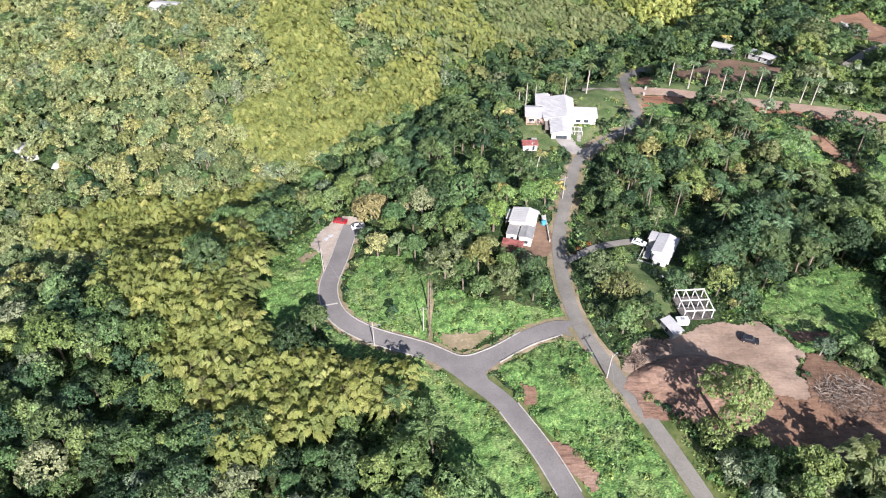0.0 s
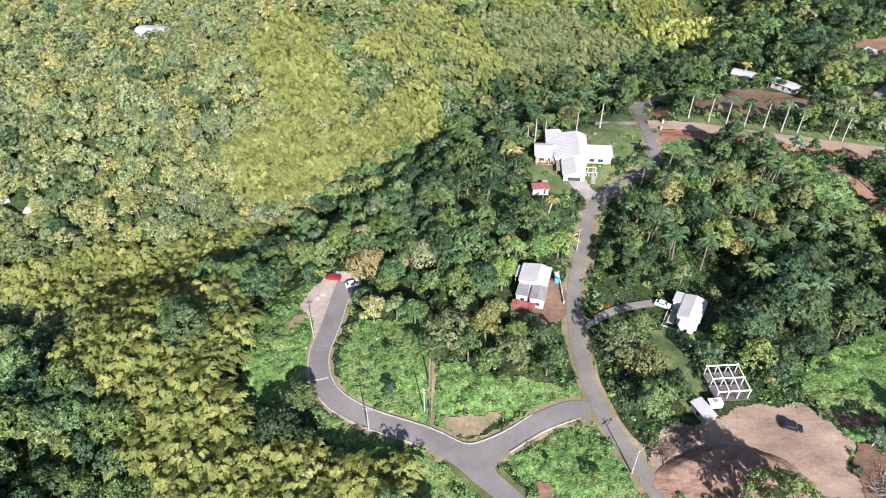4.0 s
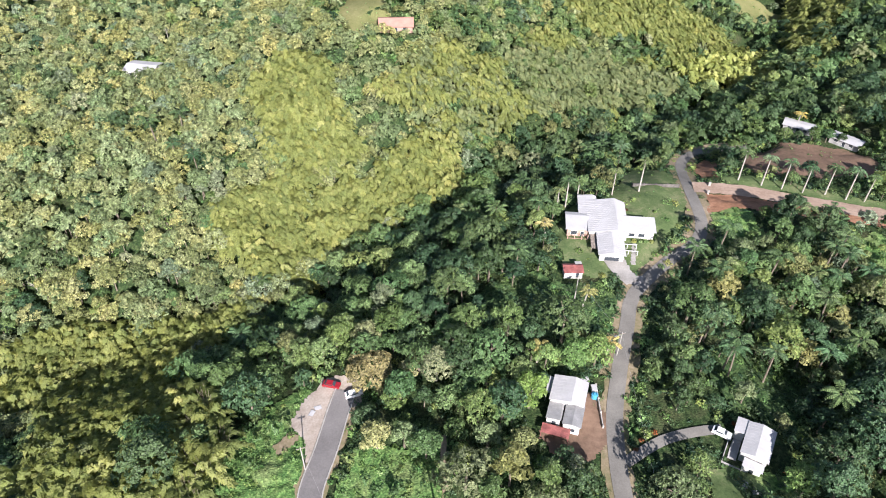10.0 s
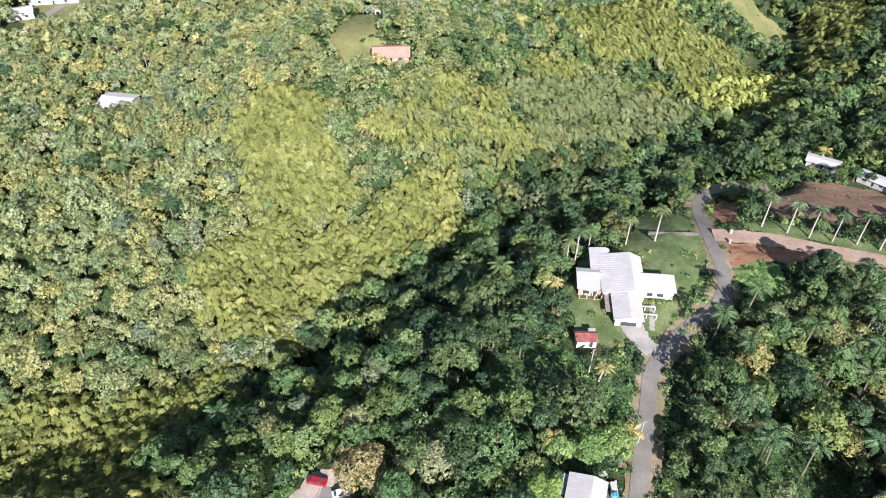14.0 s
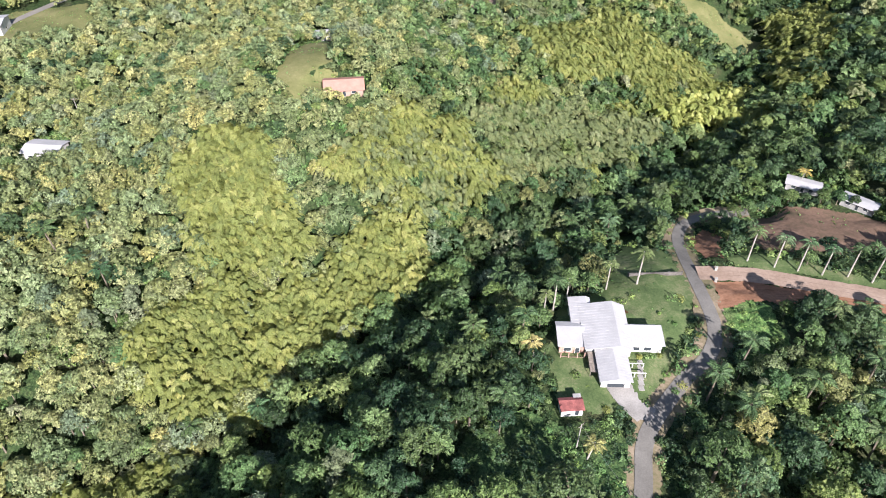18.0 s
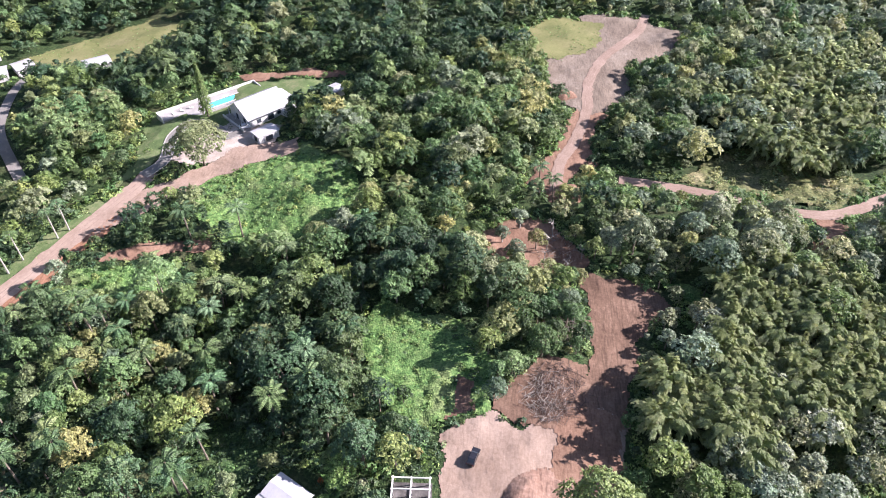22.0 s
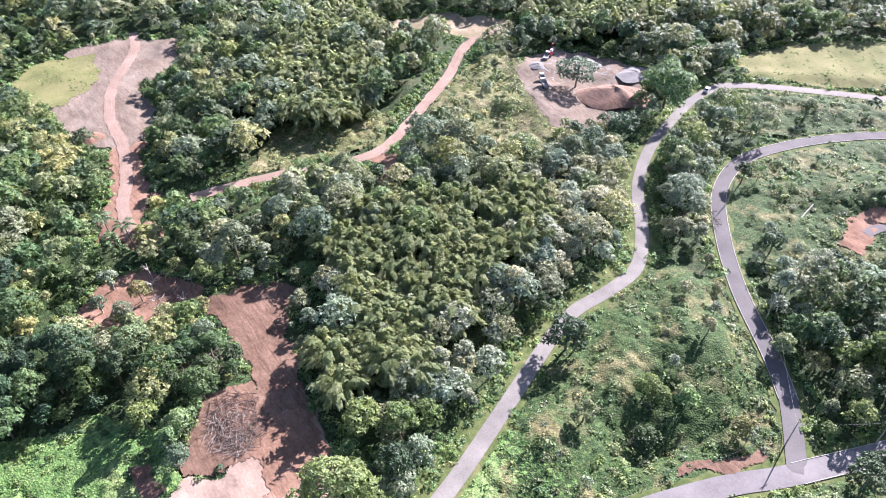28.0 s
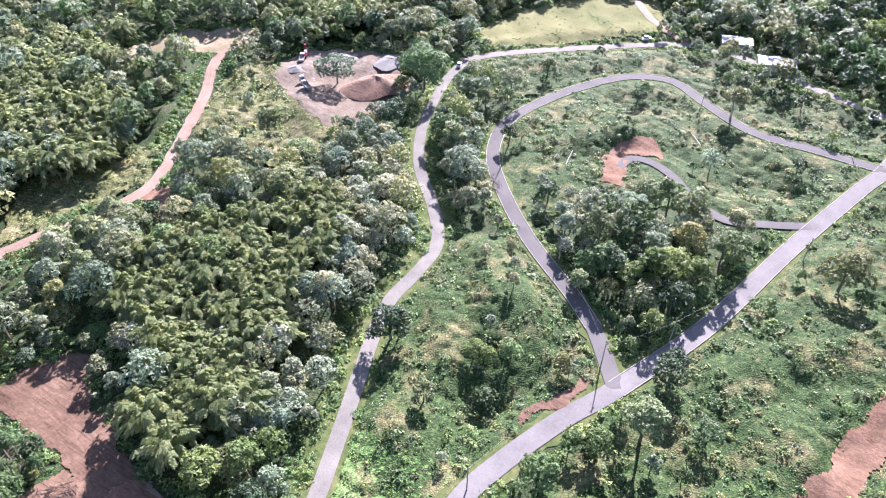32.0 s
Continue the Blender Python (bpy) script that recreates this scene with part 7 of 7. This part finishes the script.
HEDGE = [(101.5 + 4.6 * k, 296.5 + 3.2 * math.sin(k * 0.42) - 0.55 * max(0, k - 5)) for k in range(10)] + [(95.8, 279), (95.7, 288), (101, 284), (98, 293), (113, 262), (121, 259.5), (131, 256), (139, 252)]
SPECIMENS = [(68.6, 19, "leaf_dark", "dark spreading tree overhanging the lane", 0.95), (46, 14, "leaf_mid", "green tree on the slope between the roads", 0.62), (41.3, 10.3, "leaf_vine", "bright green tree on the slope between the roads", 0.6), (37.5, -20.5, "leaf_pale", "pale open tree leaning over the loop road", 0.8), (29.5, 6.5, "leaf_olive", "low olive tree beside the junction", 0.6), (6, -2.5, "leaf_dark", "dark tree on the bank under the road", 0.9), (12, 11, "leaf_mid", "green tree on the bank under the road", 0.6), (40.5, 26, "leaf_dark", "dark tree on the slope between the roads", 0.55), (70, 21, "leaf_dark", "dark round tree overhanging the lane", 1.15), (82.5, 18.5, "leaf_olive", "broad olive tree beside the lane", 0.8), 
             (128.6, -60, "leaf_dark", "dark round tree beside the lane", 1.15), (62.5, 89.5, "leaf_mid", "dense broad green tree on the bank below the pad", 1.75), (15.4, 161.5, "leaf_vine", "bright green mango tree behind the house", 1.15), (5.3, 149.5, "leaf_pale", "rounded yellow green tree on the slope", 0.8), (13, 149, "leaf_pale", "rounded pale green tree below the house", 0.7), (-19, 148.6, "leaf_pale", "yellow green tree with a pale trunk beside the road", 0.95), (26.5, 173.5, "leaf_vine", "bright green mango tree beside the house", 1.0),
             (32.6, 175, "leaf_vine", "bright green mango tree beside the lane", 0.95), (20, 173, "leaf_vine", "bright green mango tree behind the house", 0.8), (13.5, 167, "leaf_mid", "leafy green tree behind the house", 0.9), (107.5, 100, "leaf_mid", "round bright green tree above cut brush", 0.95), (88, 81.5, "leaf_mid", "small round green bush tree at the pad edge", 0.5), (130, 137, "leaf_grey", "pale sparse tree on the slope", 0.7), (93.5, 110.5, "leaf_grey", "slender silvery tree at the pad edge", 0.6),
             (-13, 149, "leaf_pale", "pale green tree with a slim trunk by the plot", 0.85), (-8, 146, "leaf_mid", "tall leafy green tree on the slope", 0.9), (-6.5, 168, "leaf_grey", "tall silvery tree with a white trunk", 1.0), (34.5, -60, "leaf_pale", "broad bright green tree inside the road loop", 1.3), (20.7, -64.5, "leaf_pale", "broad bright green tree inside the road loop", 1.35),
             (60, -127, "leaf_dark", "slim dark tree beside the loop road", 0.7), (26.8, -137, "leaf_grey", "wide grey green tree hanging over the loop road", 1.35), (62, -53, "leaf_dark", "dark leafy tree beside the loop road", 0.85), (47, -59, "leaf_dark", "dark leafy tree inside the road loop", 0.9), (22, -44, "leaf_dark", "dark leafy tree inside the road loop", 0.8),
             (42.6, 9.6, "leaf_pale", "small light green tree on the slope", 0.6), (49.6, 14, "leaf_mid", "small green tree on the slope", 0.6), (6, 14.8, "leaf_pale", "broad light green tree at the junction", 1.4), (37.8, -27.6, "leaf_mid", "leafy green tree beside the loop road", 0.9), (-23, -59, "leaf_olive", "wide round olive tree on the open slope", 1.4), (6.4, -6.5, "leaf_dark", "dark leafy tree below the road", 0.9), (52, 33, "leaf_olive", "bushy olive tree on the slope between the lanes", 0.75), (107, -64, "leaf_mid", "broad green tree between the lanes", 1.2), (100, -57, "leaf_mid", "slim bright tree beside the lane", 0.8), (13, 24, "leaf_mid", "leafy green tree beside the road", 0.9), (198, -120, "leaf_dark", "round dark tree above the quarry", 0.95),
             (172, -121, "leaf_grey", "wide pale tree above the quarry", 1.1), (150, -112, "leaf_mid", "round green tree above the quarry", 1.1), (99, -129, "leaf_dark", "wide dark tree between the lanes", 0.8), (88, -75, "leaf_dark", "dark tree beside the loop road", 0.8), (70.5, 141.5, "leaf_vine", "bright round green tree below the cottage", 0.85), (101, 107, "leaf_mid", "green tree above the cleared pad", 0.8), (113, 97, "leaf_dark", "dark green tree above cut brush", 0.8), (121, 99, "leaf_mid", "green tree at the top of the clearing", 0.8), (126, 93, "leaf_grey", "pale tree beside the dirt ramp", 0.7), (159, 106, "leaf_grey", "slender pale tree still standing in the felled strip", 0.75), (150, 101, "leaf_olive", "thin olive tree still standing in the felled strip", 0.7), (145, 107, "leaf_grey", "slender pale tree still standing in the felled strip", 0.65), (152, 111, "leaf_grey", "slender pale tree still standing in the felled strip", 0.6), (127, 98, "leaf_mid", "green tree beside the cut brush", 0.85), (134, 115, "leaf_grey", "broad pale green tree above the slope", 0.9)]
SPECIMENS += [(x, y, "leaf_mid" if k % 3 else "leaf_dark", "dense green hedge tree at the edge of the field", (0.5 if k < 10 else 0.42) + 0.05 * (k % 3)) for k, (x, y) in enumerate(HEDGE)]
for k, (x, y, lf, word, sc) in enumerate(SPECIMENS):
    specimen(x, y, lf, word, sc, 700 + k, lobes=16 + k % 6, bark="pale_bark" if lf == "leaf_grey" else "bark", R=4.0 + (k % 3) * 0.5)
specimen(-22.5, 168.5, "leaf_dry", "spreading olive brown umbrella tree by the road end", 1.0, 790, R=6.6, H=7.6, lobes=26, n=1700)
specimen(135, -92, "leaf_mid", "big dense round tree at the quarry edge", 1.5, 791, R=7.0, H=11, lobes=26, n=1800)
specimen(166, -76, "leaf_grey", "broad grey green tree standing in the quarry", 1.25, 792, R=7.0, H=8.5, lobes=26, n=1700)
specimen(182.5, 213.5, "leaf_olive", "large pale olive feathery tree in front of the villa", 1.15, 793, R=8.6, H=12.5, lobes=30, n=2200, leafsize=0.8)
rng = np.random.default_rng(77)
H_ = 15.0
zz = rng.uniform(0.12, 1, 620)
aa = rng.uniform(0, 6.28, 620)
rr = 2.1 * (1 - zz) ** 0.8 * rng.uniform(0.5, 1.05, 620) + 0.12
cp = np.stack([np.cos(aa) * rr, np.sin(aa) * rr, zz * H_ - rr * 0.15], 1)
cn = unit(np.stack([np.cos(aa), np.sin(aa), np.full(620, 0.7)], 1) + rng.normal(size=(620, 3)) * 0.3)
cv = sprays(cp, cn, 0.62 * rng.uniform(0.7, 1.2, 620), rng, 1.7, np.stack([np.cos(aa), np.sin(aa), np.full(620, 0.1)], 1))
tr = make_tree("conifer", tube([(0, 0, -0.5), (0, 0, 7), (0, 0, 14.6)], [0.32, 0.2, 0.05], 6), cv, "bark", "leaf_mid", "tall slender conifer beside the villa pool", "conifer")
tr.matrix_basis = pose(213, 223.3, hz(213, 223.3)) @ Matrix.Scale(1.45, 4)


# ---- garden bushes, bare trees and small finds ----
def make_bush(x, y, r, leaf, label, seed, n=70):
    v = shrub_leaves(seed, r, r * 0.9, n, 0.42)
    st = join([tube([(0, 0, -0.2), (0.15 * math.cos(q), 0.15 * math.sin(q), r * 0.5)], [0.05, 0.03], 4) for q in (0, 2, 4)])
    t = new("bush", mesh_of("stem", *st, M["bark"]))
    part("foliage", mesh_of("foliage", v + np.array([0, 0, 0.1]), leaf_index(n), M[leaf]), t)
    t.matrix_basis = pose(x, y, hz(x, y) + 0.15)
    return tagged(t, label, "bush", "garden bushes", "thing")


M["leaf_flame"] = leaf_material("flame_flowers", (0.10, 0.06, 0.025), (0.22, 0.075, 0.03), (0.32, 0.12, 0.04), 0.3)
for k, (x, y, r) in enumerate(((38.6, 150.6, 0.9), (40.2, 153.2, 0.7), (43.6, 155.4, 0.8), (52, 241, 0.9), (62.6, 158.6, 0.8), (70.6, 146.4, 0.9))):
    make_bush(x, y, r * 0.75, "leaf_flame", "orange red flowering bush in a garden", 900 + k)
for k, (x, y, r) in enumerate(((51.5, 224.5, 0.8), (53.2, 224.3, 0.7), (55, 224.6, 0.9), (57, 225, 0.7), (58.6, 227.5, 0.9), (66.5, 246.5, 1.9), (69, 247, 1.6), (52.5, 246, 1.3), (55.6, 247.6, 1.2), (60, 215.5, 1.4), (57.6, 213.8, 1.1), (34.2, 219, 1.4), (39.5, 208.2, 1.0), (64, 236, 0.8), (61, 240, 0.6), (70, 233, 0.9), (196, 219, 1.4), (206, 196, 1.0), (209, 193, 0.9), (191, 231, 1.6), (188, 236, 1.8), (183, 239, 1.7))):
    make_bush(x, y, r, "leaf_vine" if k % 3 else "leaf_yellow", "rounded green garden bush on the lawn", 930 + k)
for k, (x, y, sc) in enumerate(((150, 98, 0.9), (143, 99, 0.8), (157, 96, 0.75), (140, 92, 0.7), (146, 88, 0.65), (128, 96, 0.6), (-127, 206, 0.8), (2.5, 171.5, 0.8), (110, 208, 0.7), (136, 143, 0.7))):
    t = tagged(new("bare_tree", mesh_of("bare_tree", *trunk_shape(np.random.default_rng(1200 + k), 9.0, 0.17, 8, 5), M["pale_bark"])), "leafless pale tree with broken branches", "tree", "bare trees", "thing")
    t.matrix_basis = pose(x, y, hz(x, y), 4, 3 * (k % 4) - 5, 50 * k) @ Matrix.Scale(sc, 4)
for k, (x, y, tn) in enumerate(((-34.5, 160.5, 20), (-35.6, 158.8, 70), (62, 141, 10), (60.4, 142.6, 40), (29.8, 170.4, 15))):
    rk = thing("sheet_pile", x, y, tn, "small stack of pale sheets lying on the ground", "stack")
    for q in range(3):
        piece("sheet", box(-0.9 + 0.1 * q, 0.9 - 0.05 * q, -0.6, 0.6 - 0.08 * q, 0.2 + 0.06 * q, 0.25 + 0.06 * q), "white_roof" if q % 2 == 0 else "grey_roof", rk)
